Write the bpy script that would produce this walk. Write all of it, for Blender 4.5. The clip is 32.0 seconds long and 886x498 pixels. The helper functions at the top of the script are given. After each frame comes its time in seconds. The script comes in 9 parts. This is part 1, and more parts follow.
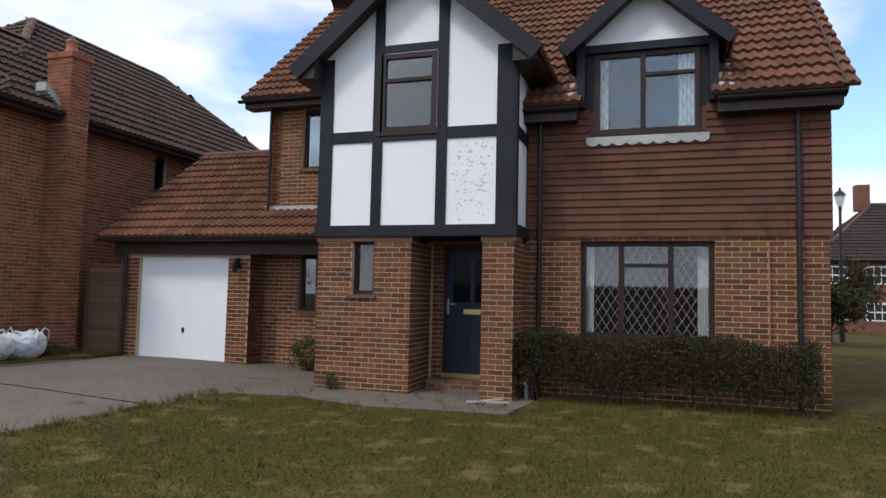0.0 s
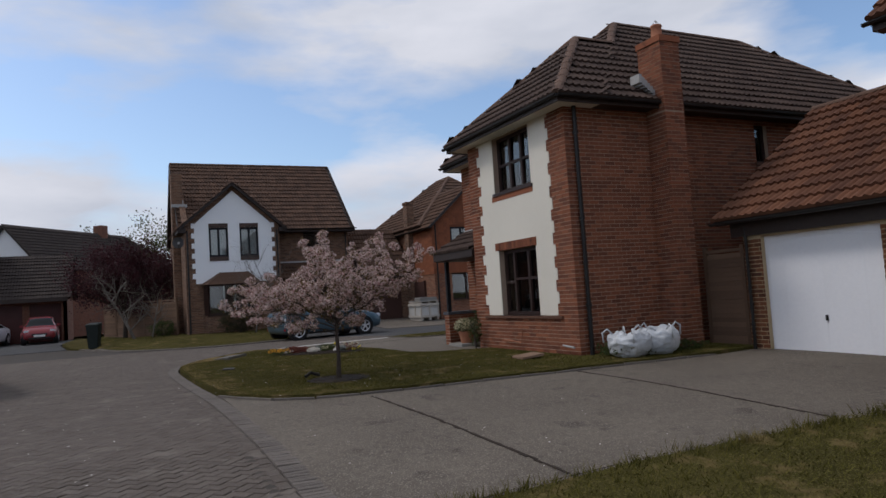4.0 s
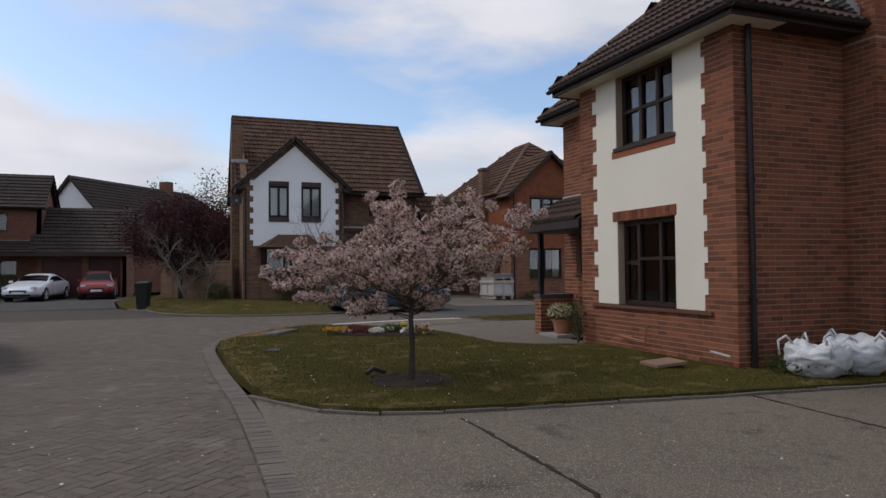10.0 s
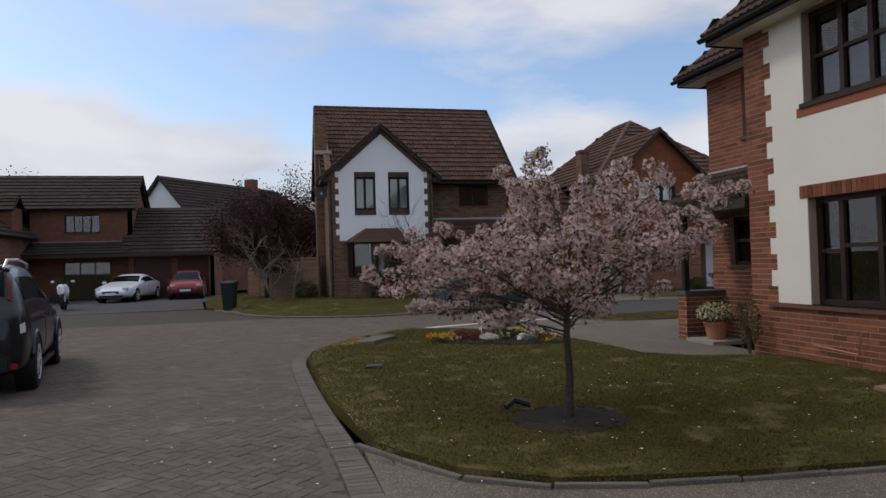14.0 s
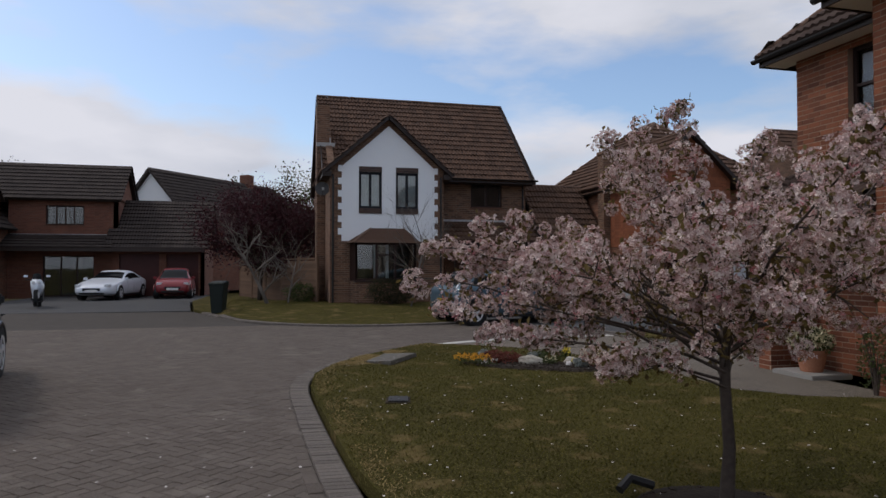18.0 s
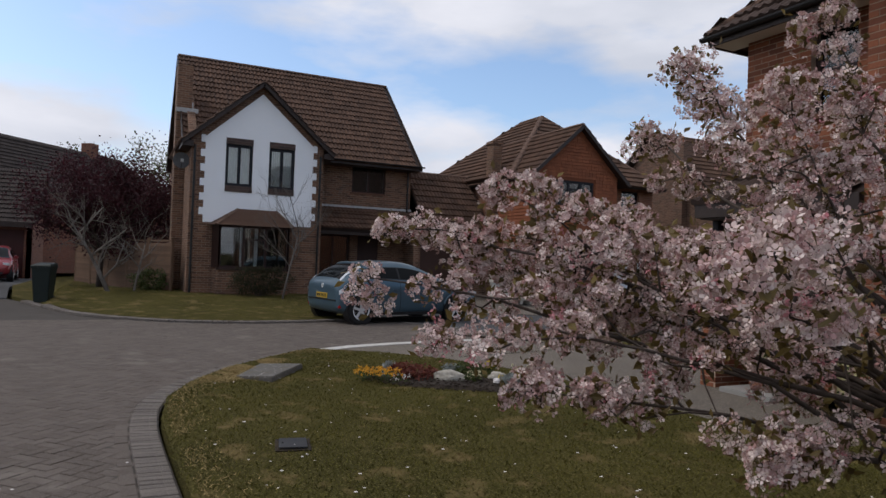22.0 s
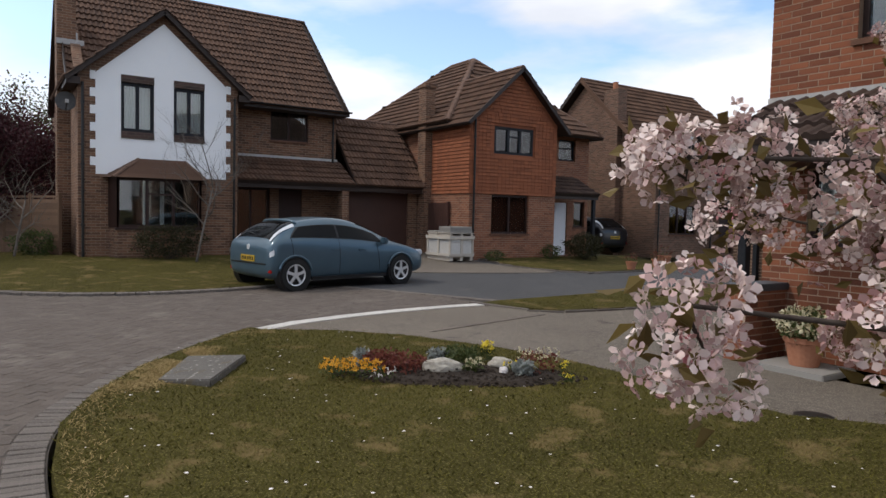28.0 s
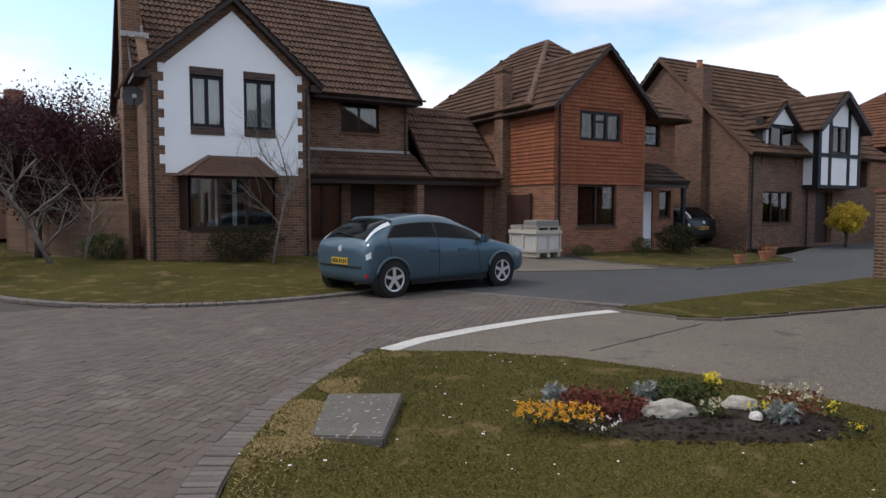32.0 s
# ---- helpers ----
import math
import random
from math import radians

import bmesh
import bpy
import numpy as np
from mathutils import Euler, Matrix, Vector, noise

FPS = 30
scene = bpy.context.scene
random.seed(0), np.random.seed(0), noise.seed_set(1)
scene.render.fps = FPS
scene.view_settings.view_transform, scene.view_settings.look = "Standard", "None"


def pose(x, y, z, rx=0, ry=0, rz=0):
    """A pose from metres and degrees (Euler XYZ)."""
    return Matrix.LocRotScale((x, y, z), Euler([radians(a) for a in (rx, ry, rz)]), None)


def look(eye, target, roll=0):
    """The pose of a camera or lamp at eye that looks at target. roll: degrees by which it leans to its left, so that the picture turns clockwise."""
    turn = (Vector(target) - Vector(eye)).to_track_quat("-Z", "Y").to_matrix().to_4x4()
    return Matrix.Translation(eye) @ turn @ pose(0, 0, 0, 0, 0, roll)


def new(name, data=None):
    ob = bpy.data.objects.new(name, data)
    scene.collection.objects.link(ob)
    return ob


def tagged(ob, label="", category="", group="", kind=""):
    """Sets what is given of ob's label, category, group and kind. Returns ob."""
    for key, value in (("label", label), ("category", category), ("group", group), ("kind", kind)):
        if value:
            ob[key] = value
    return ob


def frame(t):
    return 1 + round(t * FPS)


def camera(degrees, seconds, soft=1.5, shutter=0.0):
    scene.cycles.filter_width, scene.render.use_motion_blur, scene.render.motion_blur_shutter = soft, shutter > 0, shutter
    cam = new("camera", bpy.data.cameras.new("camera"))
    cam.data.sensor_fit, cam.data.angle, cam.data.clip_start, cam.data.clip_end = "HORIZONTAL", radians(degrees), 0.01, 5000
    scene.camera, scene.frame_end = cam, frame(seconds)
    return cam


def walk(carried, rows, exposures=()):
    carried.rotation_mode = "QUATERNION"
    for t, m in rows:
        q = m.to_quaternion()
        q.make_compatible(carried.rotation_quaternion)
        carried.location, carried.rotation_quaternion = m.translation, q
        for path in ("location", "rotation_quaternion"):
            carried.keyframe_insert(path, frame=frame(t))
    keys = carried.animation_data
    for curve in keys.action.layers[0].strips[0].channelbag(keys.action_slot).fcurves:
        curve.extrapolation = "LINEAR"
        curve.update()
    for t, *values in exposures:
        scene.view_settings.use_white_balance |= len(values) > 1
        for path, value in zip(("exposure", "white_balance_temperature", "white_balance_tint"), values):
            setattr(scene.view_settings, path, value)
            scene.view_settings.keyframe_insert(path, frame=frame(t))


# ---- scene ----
cam = camera(66.6, 32.0)
PATH = [
    (0, (-0.259, 0.579, 1.348), (-0.877, 2.476, 1.486), 1.3),
    (0.5, (-0.426, 0.703, 1.369), (-1.114, 2.576, 1.497), 1.1),
    (1, (-0.486, 0.759, 1.385), (-1.289, 2.587, 1.498), 0.7),
    (1.5, (-0.641, 0.899, 1.421), (-1.708, 2.588, 1.519), -0.5),
    (2, (-0.876, 0.913, 1.412), (-2.14, 2.46, 1.512), -1.4),
    (2.5, (-1.136, 0.991, 1.353), (-2.576, 2.373, 1.463), -2.0),
    (3, (-1.331, 1.103, 1.342), (-2.945, 2.279, 1.46), -2.9),
    (3.5, (-1.528, 1.174, 1.341), (-3.269, 2.151, 1.467), -3.6),
    (4, (-1.92, 1.278, 1.379), (-3.717, 2.147, 1.507), -3.7),
    (4.5, (-2.085, 1.309, 1.373), (-3.906, 2.125, 1.498), -3.7),
    (6.5, (-3.03, 1.657, 1.422), (-4.937, 2.248, 1.529), -2.9),
    (7, (-3.316, 1.709, 1.398), (-5.236, 2.257, 1.503), -2.0),
    (7.5, (-3.612, 1.781, 1.389), (-5.532, 2.334, 1.49), -1.7),
    (8, (-3.868, 1.854, 1.405), (-5.774, 2.453, 1.5), -0.4),
    (8.5, (-4.118, 1.878, 1.404), (-6.001, 2.545, 1.486), 0.8),
    (9, (-4.395, 1.888, 1.407), (-6.255, 2.62, 1.477), 0.6),
    (9.5, (-4.702, 1.965, 1.409), (-6.56, 2.702, 1.471), -0.2),
    (10, (-4.951, 1.985, 1.423), (-6.823, 2.684, 1.482), -0.5),
    (10.5, (-5.243, 1.986, 1.479), (-7.089, 2.755, 1.533), -0.4),
    (11, (-5.533, 2.016, 1.469), (-7.337, 2.879, 1.515), -0.5),
    (11.5, (-5.837, 2.012, 1.467), (-7.665, 2.823, 1.51), -0.5),
    (12, (-6.167, 1.985, 1.478), (-8.022, 2.731, 1.518), -0.7),
    (12.5, (-6.438, 2.018, 1.471), (-8.318, 2.7, 1.512), -1.0),
    (13, (-6.673, 2.062, 1.499), (-8.574, 2.683, 1.535), -1.2),
    (13.5, (-6.987, 2.019, 1.513), (-8.911, 2.565, 1.547), -1.5),
    (14, (-7.203, 2.002, 1.501), (-9.145, 2.479, 1.54), -1.7),
    (14.5, (-7.43, 2.033, 1.497), (-9.386, 2.445, 1.542), -1.8),
    (16.5, (-8.55, 2.023, 1.514), (-10.474, 2.566, 1.564), -0.1),
    (17, (-8.951, 1.983, 1.518), (-10.855, 2.592, 1.57), 0.3),
    (17.5, (-9.132, 1.925, 1.503), (-11.051, 2.488, 1.554), 0.3),
    (18, (-9.419, 1.939, 1.504), (-11.356, 2.433, 1.558), 0.0),
    (18.5, (-9.682, 1.895, 1.492), (-11.635, 2.324, 1.549), -0.2),
    (19, (-9.942, 1.804, 1.521), (-11.904, 2.189, 1.576), -0.4),
    (19.5, (-10.218, 1.826, 1.499), (-12.184, 2.187, 1.556), -0.4),
    (20, (-10.442, 1.875, 1.519), (-12.409, 2.23, 1.572), -0.5),
    (20.5, (-10.727, 1.836, 1.529), (-12.685, 2.241, 1.578), -0.2),
    (21, (-10.998, 1.842, 1.521), (-12.925, 2.374, 1.566), 0.5),
    (21.5, (-11.282, 1.954, 1.531), (-13.154, 2.655, 1.578), 1.3),
    (22, (-11.513, 2.015, 1.513), (-13.313, 2.885, 1.547), 2.1),
    (22.5, (-11.754, 2.043, 1.53), (-13.514, 2.993, 1.513), 2.5),
    (23, (-11.943, 2.112, 1.512), (-13.684, 3.091, 1.426), 2.6),
    (23.5, (-12.093, 2.21, 1.514), (-13.842, 3.172, 1.4), 2.3),
    (24, (-12.289, 2.228, 1.507), (-14.036, 3.195, 1.393), 2.1),
    (24.5, (-12.507, 2.187, 1.525), (-14.237, 3.184, 1.408), 2.1),
    (25, (-12.668, 2.221, 1.518), (-14.387, 3.236, 1.401), 1.9),
    (25.5, (-12.825, 2.294, 1.544), (-14.549, 3.302, 1.424), 1.7),
    (26, (-12.923, 2.292, 1.55), (-14.659, 3.279, 1.438), 1.3),
    (26.5, (-13.076, 2.216, 1.552), (-14.787, 3.247, 1.45), 1.5),
    (28.5, (-13.69, 2.144, 1.54), (-15.347, 3.26, 1.442), 1.3),
    (29, (-13.922, 2.033, 1.555), (-15.567, 3.167, 1.458), 1.4),
    (29.5, (-14.148, 2.02, 1.539), (-15.789, 3.159, 1.437), 1.3),
    (30, (-14.399, 2.047, 1.57), (-16.074, 3.135, 1.463), 0.9),
    (30.5, (-14.659, 1.988, 1.572), (-16.364, 3.027, 1.462), 0.4),
    (31, (-14.914, 1.923, 1.566), (-16.642, 2.924, 1.453), 0.2),
    (31.5, (-15.182, 1.938, 1.575), (-16.908, 2.942, 1.459), 0.2),
    (32, (-15.423, 1.903, 1.567), (-17.152, 2.901, 1.445), 0.0),
]
walk(cam, [(t, look(eye, target, roll)) for t, eye, target, roll in PATH],
     [(0.0, 0.22, 6400, 12), (1.0, 0.4, 6350, 12), (2.0, 0.05, 6300, 13), (3.0, -0.15, 6350, 13.5), (4.0, -0.5, 6500, 14), (7.0, -0.56, 6650, 14.5), (8.5, -0.52, 6680, 14.5), (10.0, -0.39, 6700, 14.5), (12.0, -0.24, 6750, 15), (14.0, -0.42, 6650, 14.5), (18.0, -0.5, 6600, 14.5), (20.5, -0.50, 6600, 14.5), (22.0, -0.29, 6600, 14), (23.0, -0.03, 6850, 13.5), (24.0, 0.10, 6900, 13.5), (26.0, 0.16, 6900, 13.5), (29.0, 0.17, 6750, 12.5), (32.0, 0.17, 6600, 12.5)])

# ---- sky and sun ----
world = bpy.data.worlds.new("sky")
scene.world = world
world.use_nodes = True
wn, wl = world.node_tree.nodes, world.node_tree.links
wn.clear()
SUN_EL, SUN_AZ = 50.0, 212.0     # degrees; azimuth clockwise from +y
sky = wn.new("ShaderNodeTexSky")
sky.sky_type = "NISHITA"
sky.sun_disc = False
sky.sun_elevation, sky.sun_rotation = radians(SUN_EL), radians(SUN_AZ)
sky.dust_density, sky.ozone_density = 1.5, 2.0
tc = wn.new("ShaderNodeTexCoord")
mp = wn.new("ShaderNodeMapping")
mp.inputs["Scale"].default_value = (1.0, 1.0, 3.0)
mp.inputs["Location"].default_value = (0.3, 0.1, 0.25)
wl.new(tc.outputs["Generated"], mp.inputs["Vector"])
cl = wn.new("ShaderNodeTexNoise")
cl.inputs["Scale"].default_value, cl.inputs["Detail"].default_value, cl.inputs["Roughness"].default_value = 1.7, 7.0, 0.52
wl.new(mp.outputs["Vector"], cl.inputs["Vector"])
cr = wn.new("ShaderNodeValToRGB")
cr.color_ramp.elements[0].position, cr.color_ramp.elements[1].position = 0.88, 1.0
# a bank of cloud over the horizon, thinner above it
sz = wn.new("ShaderNodeSeparateXYZ")
wl.new(tc.outputs["Generated"], sz.inputs[0])
er = wn.new("ShaderNodeValToRGB")
er.color_ramp.interpolation = "EASE"
er.color_ramp.elements[0].position, er.color_ramp.elements[1].position = 0.06, 0.42
er.color_ramp.elements[0].color, er.color_ramp.elements[1].color = (0.62, 0.62, 0.62, 1), (0.53, 0.53, 0.53, 1)
mid_el = er.color_ramp.elements.new(0.26)
mid_el.color = (0.375, 0.375, 0.375, 1)
wl.new(sz.outputs[2], er.inputs["Fac"])
cb_ = wn.new("ShaderNodeMath")
cb_.operation = "ADD"
wl.new(cl.outputs["Fac"], cb_.inputs[0]); wl.new(er.outputs["Color"], cb_.inputs[1])
wl.new(cb_.outputs[0], cr.inputs["Fac"])
cmix = wn.new("ShaderNodeMix")
cmix.data_type = "RGBA"
shade = wn.new("ShaderNodeTexNoise")
shade.inputs["Scale"].default_value, shade.inputs["Detail"].default_value = 3.2, 5.0
wl.new(mp.outputs["Vector"], shade.inputs["Vector"])
shr = wn.new("ShaderNodeValToRGB")
shr.color_ramp.elements[0].position, shr.color_ramp.elements[1].position = 0.36, 0.66
shr.color_ramp.elements[0].color, shr.color_ramp.elements[1].color = (7.2, 7.9, 9.0, 1), (10.0, 10.5, 11.4, 1)
wl.new(shade.outputs["Fac"], shr.inputs["Fac"])
wl.new(shr.outputs["Color"], cmix.inputs["B"])
wl.new(cr.outputs["Color"], cmix.inputs["Factor"])
blue = wn.new("ShaderNodeMix")
blue.data_type, blue.blend_type = "RGBA", "MULTIPLY"
blue.inputs["Factor"].default_value = 1.0
blue.inputs["B"].default_value = (2.1, 2.25, 2.3, 1)
wl.new(sky.outputs["Color"], blue.inputs["A"])
wl.new(blue.outputs["Result"], cmix.inputs["A"])
bg = wn.new("ShaderNodeBackground")
bg.inputs["Strength"].default_value = 0.1
wl.new(cmix.outputs["Result"], bg.inputs["Color"])
wo = wn.new("ShaderNodeOutputWorld")
wl.new(bg.outputs["Background"], wo.inputs["Surface"])
sun_data = bpy.data.lights.new("sun", "SUN")
sun_data.energy, sun_data.angle, sun_data.color = 1.5, radians(10), (1.0, 0.96, 0.90)
sun_ob = new("sun", sun_data)
sa, se = radians(SUN_AZ), radians(SUN_EL)
sun_ob.matrix_world = look((0, 0, 40), Vector((0, 0, 40)) - Vector((math.sin(sa) * math.cos(se), math.cos(sa) * math.cos(se), math.sin(se))))

# ---- materials ----
def lin(c):
    return tuple(c) + (1.0,)


def mat(name, a, b, rough=0.8, big=0.6, fine=14.0, mid=0.5, bump=0.25, metal=0.0, stain=None, stain_at=0.62, vary=0.0, spec=0.28, coat=0.0, speck=None, speck_at=0.64, speck_scale=140.0):
    """Two tones by a broad noise, a fine grain over it, relief from the grain; stain: a third tone in patches; vary: piece by piece."""
    m = bpy.data.materials.new(name)
    m.use_nodes = True
    n, l = m.node_tree.nodes, m.node_tree.links
    p = n["Principled BSDF"]
    co = n.new("ShaderNodeTexCoord")
    n1 = n.new("ShaderNodeTexNoise"); n1.inputs["Scale"].default_value = big; n1.inputs["Detail"].default_value = 5
    n2 = n.new("ShaderNodeTexNoise"); n2.inputs["Scale"].default_value = fine; n2.inputs["Detail"].default_value = 4
    l.new(co.outputs["Object"], n1.inputs["Vector"]); l.new(co.outputs["Object"], n2.inputs["Vector"])
    mx = n.new("ShaderNodeMix"); mx.inputs["Factor"].default_value = mid
    l.new(n1.outputs["Fac"], mx.inputs["A"]); l.new(n2.outputs["Fac"], mx.inputs["B"])
    fac = mx.outputs["Result"]
    if vary:
        oi, ge = n.new("ShaderNodeObjectInfo"), n.new("ShaderNodeNewGeometry")
        ad = n.new("ShaderNodeMath"); ad.operation = "ADD"
        l.new(oi.outputs["Random"], ad.inputs[0]); l.new(ge.outputs["Random Per Island"], ad.inputs[1])
        fr = n.new("ShaderNodeMath"); fr.operation = "FRACT"; l.new(ad.outputs[0], fr.inputs[0])
        m2 = n.new("ShaderNodeMix"); m2.inputs["Factor"].default_value = vary
        l.new(fac, m2.inputs["A"]); l.new(fr.outputs[0], m2.inputs["B"]); fac = m2.outputs["Result"]
    r = n.new("ShaderNodeValToRGB")
    lo = 0.30 if vary < 0.3 else 0.12
    r.color_ramp.elements[0].position, r.color_ramp.elements[1].position = lo, 1.0 - lo
    r.color_ramp.elements[0].color, r.color_ramp.elements[1].color = lin(a), lin(b)
    l.new(fac, r.inputs["Fac"])
    col = r.outputs["Color"]
    if stain:
        n3 = n.new("ShaderNodeTexNoise"); n3.inputs["Scale"].default_value = big * 2.7 + 0.3; n3.inputs["Detail"].default_value = 8; n3.inputs["Roughness"].default_value = 0.65
        l.new(co.outputs["Object"], n3.inputs["Vector"])
        r3 = n.new("ShaderNodeValToRGB")
        r3.color_ramp.elements[0].position, r3.color_ramp.elements[1].position = stain_at, min(1.0, stain_at + 0.1)
        l.new(n3.outputs["Fac"], r3.inputs["Fac"])
        m3 = n.new("ShaderNodeMix"); m3.data_type = "RGBA"; m3.inputs["B"].default_value = lin(stain)
        l.new(r3.outputs["Color"], m3.inputs["Factor"]); l.new(col, m3.inputs["A"]); col = m3.outputs["Result"]
    if speck:
        n4 = n.new("ShaderNodeTexNoise"); n4.inputs["Scale"].default_value = speck_scale; n4.inputs["Detail"].default_value = 3
        l.new(co.outputs["Object"], n4.inputs["Vector"])
        r4 = n.new("ShaderNodeValToRGB")
        r4.color_ramp.elements[0].position, r4.color_ramp.elements[1].position = speck_at, speck_at + 0.06
        l.new(n4.outputs["Fac"], r4.inputs["Fac"])
        m4 = n.new("ShaderNodeMix"); m4.data_type = "RGBA"; m4.inputs["B"].default_value = lin(speck)
        l.new(r4.outputs["Color"], m4.inputs["Factor"]); l.new(col, m4.inputs["A"]); col = m4.outputs["Result"]
    l.new(col, p.inputs["Base Color"])
    p.inputs["Roughness"].default_value, p.inputs["Metallic"].default_value = rough, metal
    p.inputs["Specular IOR Level"].default_value = spec
    if coat:
        p.inputs["Coat Weight"].default_value, p.inputs["Coat Roughness"].default_value = coat, 0.05
    if bump:
        bp = n.new("ShaderNodeBump"); bp.inputs["Strength"].default_value = bump; bp.inputs["Distance"].default_value = 0.01
        l.new(n2.outputs["Fac"], bp.inputs["Height"]); l.new(bp.outputs["Normal"], p.inputs["Normal"])
    return m


def brick_mat(name, a, b, mortar):
    """Brickwork for walls that stay far off: courses of 75 mm, bricks of 225 mm."""
    m = bpy.data.materials.new(name)
    m.use_nodes = True
    n, l = m.node_tree.nodes, m.node_tree.links
    p = n["Principled BSDF"]
    co = n.new("ShaderNodeTexCoord"); sp = n.new("ShaderNodeSeparateXYZ"); l.new(co.outputs["Object"], sp.inputs[0])
    ad = n.new("ShaderNodeMath"); ad.operation = "ADD"; l.new(sp.outputs[0], ad.inputs[0]); l.new(sp.outputs[1], ad.inputs[1])
    cb = n.new("ShaderNodeCombineXYZ"); l.new(ad.outputs[0], cb.inputs[0]); l.new(sp.outputs[2], cb.inputs[1])
    bt = n.new("ShaderNodeTexBrick")
    bt.inputs["Scale"].default_value = 1.0
    bt.inputs["Brick Width"].default_value, bt.inputs["Row Height"].default_value, bt.inputs["Mortar Size"].default_value = 0.225, 0.075, 0.006
    bt.inputs["Color1"].default_value, bt.inputs["Color2"].default_value, bt.inputs["Mortar"].default_value = lin(a), lin(b), lin(mortar)
    l.new(cb.outputs[0], bt.inputs["Vector"])
    nz = n.new("ShaderNodeTexNoise"); nz.inputs["Scale"].default_value = 0.8; nz.inputs["Detail"].default_value = 6
    l.new(co.outputs["Object"], nz.inputs["Vector"])
    hs = n.new("ShaderNodeHueSaturation"); mr = n.new("ShaderNodeMapRange")
    mr.inputs["To Min"].default_value, mr.inputs["To Max"].default_value = 0.7, 1.3
    l.new(nz.outputs["Fac"], mr.inputs["Value"]); l.new(mr.outputs[0], hs.inputs["Value"]); l.new(bt.outputs["Color"], hs.inputs["Color"])
    l.new(hs.outputs["Color"], p.inputs["Base Color"])
    bp = n.new("ShaderNodeBump"); bp.inputs["Strength"].default_value, bp.inputs["Distance"].default_value = 0.5, 0.006
    bp.invert = True
    l.new(bt.outputs["Fac"], bp.inputs["Height"]); l.new(bp.outputs["Normal"], p.inputs["Normal"])
    p.inputs["Roughness"].default_value = 0.9
    return m


def glass_mat(name, tint, clear):
    """A window pane: clear, with a gloss that grows at a slant."""
    m = bpy.data.materials.new(name)
    m.use_nodes = True
    n, l = m.node_tree.nodes, m.node_tree.links
    n.clear()
    t, g, fr = n.new("ShaderNodeBsdfTransparent"), n.new("ShaderNodeBsdfGlossy"), n.new("ShaderNodeFresnel")
    t.inputs["Color"].default_value = lin(tint)
    g.inputs["Roughness"].default_value = 0.02
    fr.inputs["IOR"].default_value = clear
    mx, o = n.new("ShaderNodeMixShader"), n.new("ShaderNodeOutputMaterial")
    l.new(fr.outputs[0], mx.inputs[0]); l.new(t.outputs[0], mx.inputs[1]); l.new(g.outputs[0], mx.inputs[2]); l.new(mx.outputs[0], o.inputs["Surface"])
    return m


BRICK_A = mat("orange brown brick", (0.07, 0.028, 0.017), (0.205, 0.08, 0.037), 0.92, 1.1, 40, 0.5, 0.6, vary=0.66, stain=(0.06, 0.03, 0.02), stain_at=0.60)
BRICK_B = mat("red brick", (0.108, 0.037, 0.022), (0.285, 0.10, 0.05), 0.92, 1.1, 40, 0.5, 0.6, vary=0.62, stain=(0.098, 0.039, 0.025), stain_at=0.60)
MORTAR_A = mat("buff mortar", (0.38, 0.29, 0.175), (0.54, 0.425, 0.265), 0.95, 3, 60, 0.5, 0.3)
MORTAR_B = mat("brown mortar", (0.31, 0.225, 0.165), (0.43, 0.32, 0.24), 0.95, 3, 60, 0.5, 0.3)
BRICK_C = brick_mat("brown brickwork", (0.085, 0.042, 0.026), (0.185, 0.093, 0.053), (0.235, 0.17, 0.12))
BRICK_D = brick_mat("red brown brickwork", (0.145, 0.054, 0.03), (0.255, 0.10, 0.053), (0.26, 0.18, 0.125))
BRICK_E = brick_mat("dull brown brickwork", (0.085, 0.046, 0.031), (0.16, 0.084, 0.055), (0.19, 0.135, 0.095))
BRICK_F = brick_mat("dark red brickwork", (0.125, 0.042, 0.026), (0.18, 0.064, 0.036), (0.18, 0.115, 0.08))
TILE_A = mat("orange brown roof tile", (0.075, 0.032, 0.02), (0.19, 0.08, 0.042), 0.9, 0.7, 25, 0.5, 0.5, vary=0.5, stain=(0.17, 0.115, 0.04), stain_at=0.68)
TILE_B = mat("dark brown roof tile", (0.042, 0.027, 0.022), (0.092, 0.06, 0.047), 0.9, 0.7, 25, 0.5, 0.5, vary=0.45, stain=(0.10, 0.075, 0.04), stain_at=0.72)
TILE_C = mat("mid brown roof tile", (0.055, 0.031, 0.021), (0.125, 0.069, 0.045), 0.9, 0.5, 25, 0.5, 0.5, vary=0.45, stain=(0.14, 0.10, 0.045), stain_at=0.68)
TILE_F = mat("grey brown roof tile", (0.026, 0.019, 0.017), (0.055, 0.042, 0.036), 0.9, 0.7, 25, 0.5, 0.3, vary=0.35)
RIDGE = mat("worn brown ridge tile", (0.085, 0.05, 0.036), (0.165, 0.10, 0.072), 0.9, 1.2, 25, 0.5, 0.4, stain=(0.19, 0.15, 0.10), stain_at=0.66)
HUNG_A = mat("brown hanging tile", (0.075, 0.033, 0.022), (0.14, 0.058, 0.036), 0.85, 0.6, 30, 0.5, 0.3, vary=0.35, stain=(0.065, 0.03, 0.022), stain_at=0.56)
HUNG_D = mat("orange hanging tile", (0.16, 0.052, 0.026), (0.30, 0.102, 0.046), 0.85, 2.5, 30, 0.5, 0.3, vary=0.35)
WHITE = mat("white render", (0.76, 0.77, 0.78), (0.84, 0.84, 0.84), 0.85, 0.8, 60, 0.4, 0.15, stain=(0.66, 0.66, 0.65), stain_at=0.72)
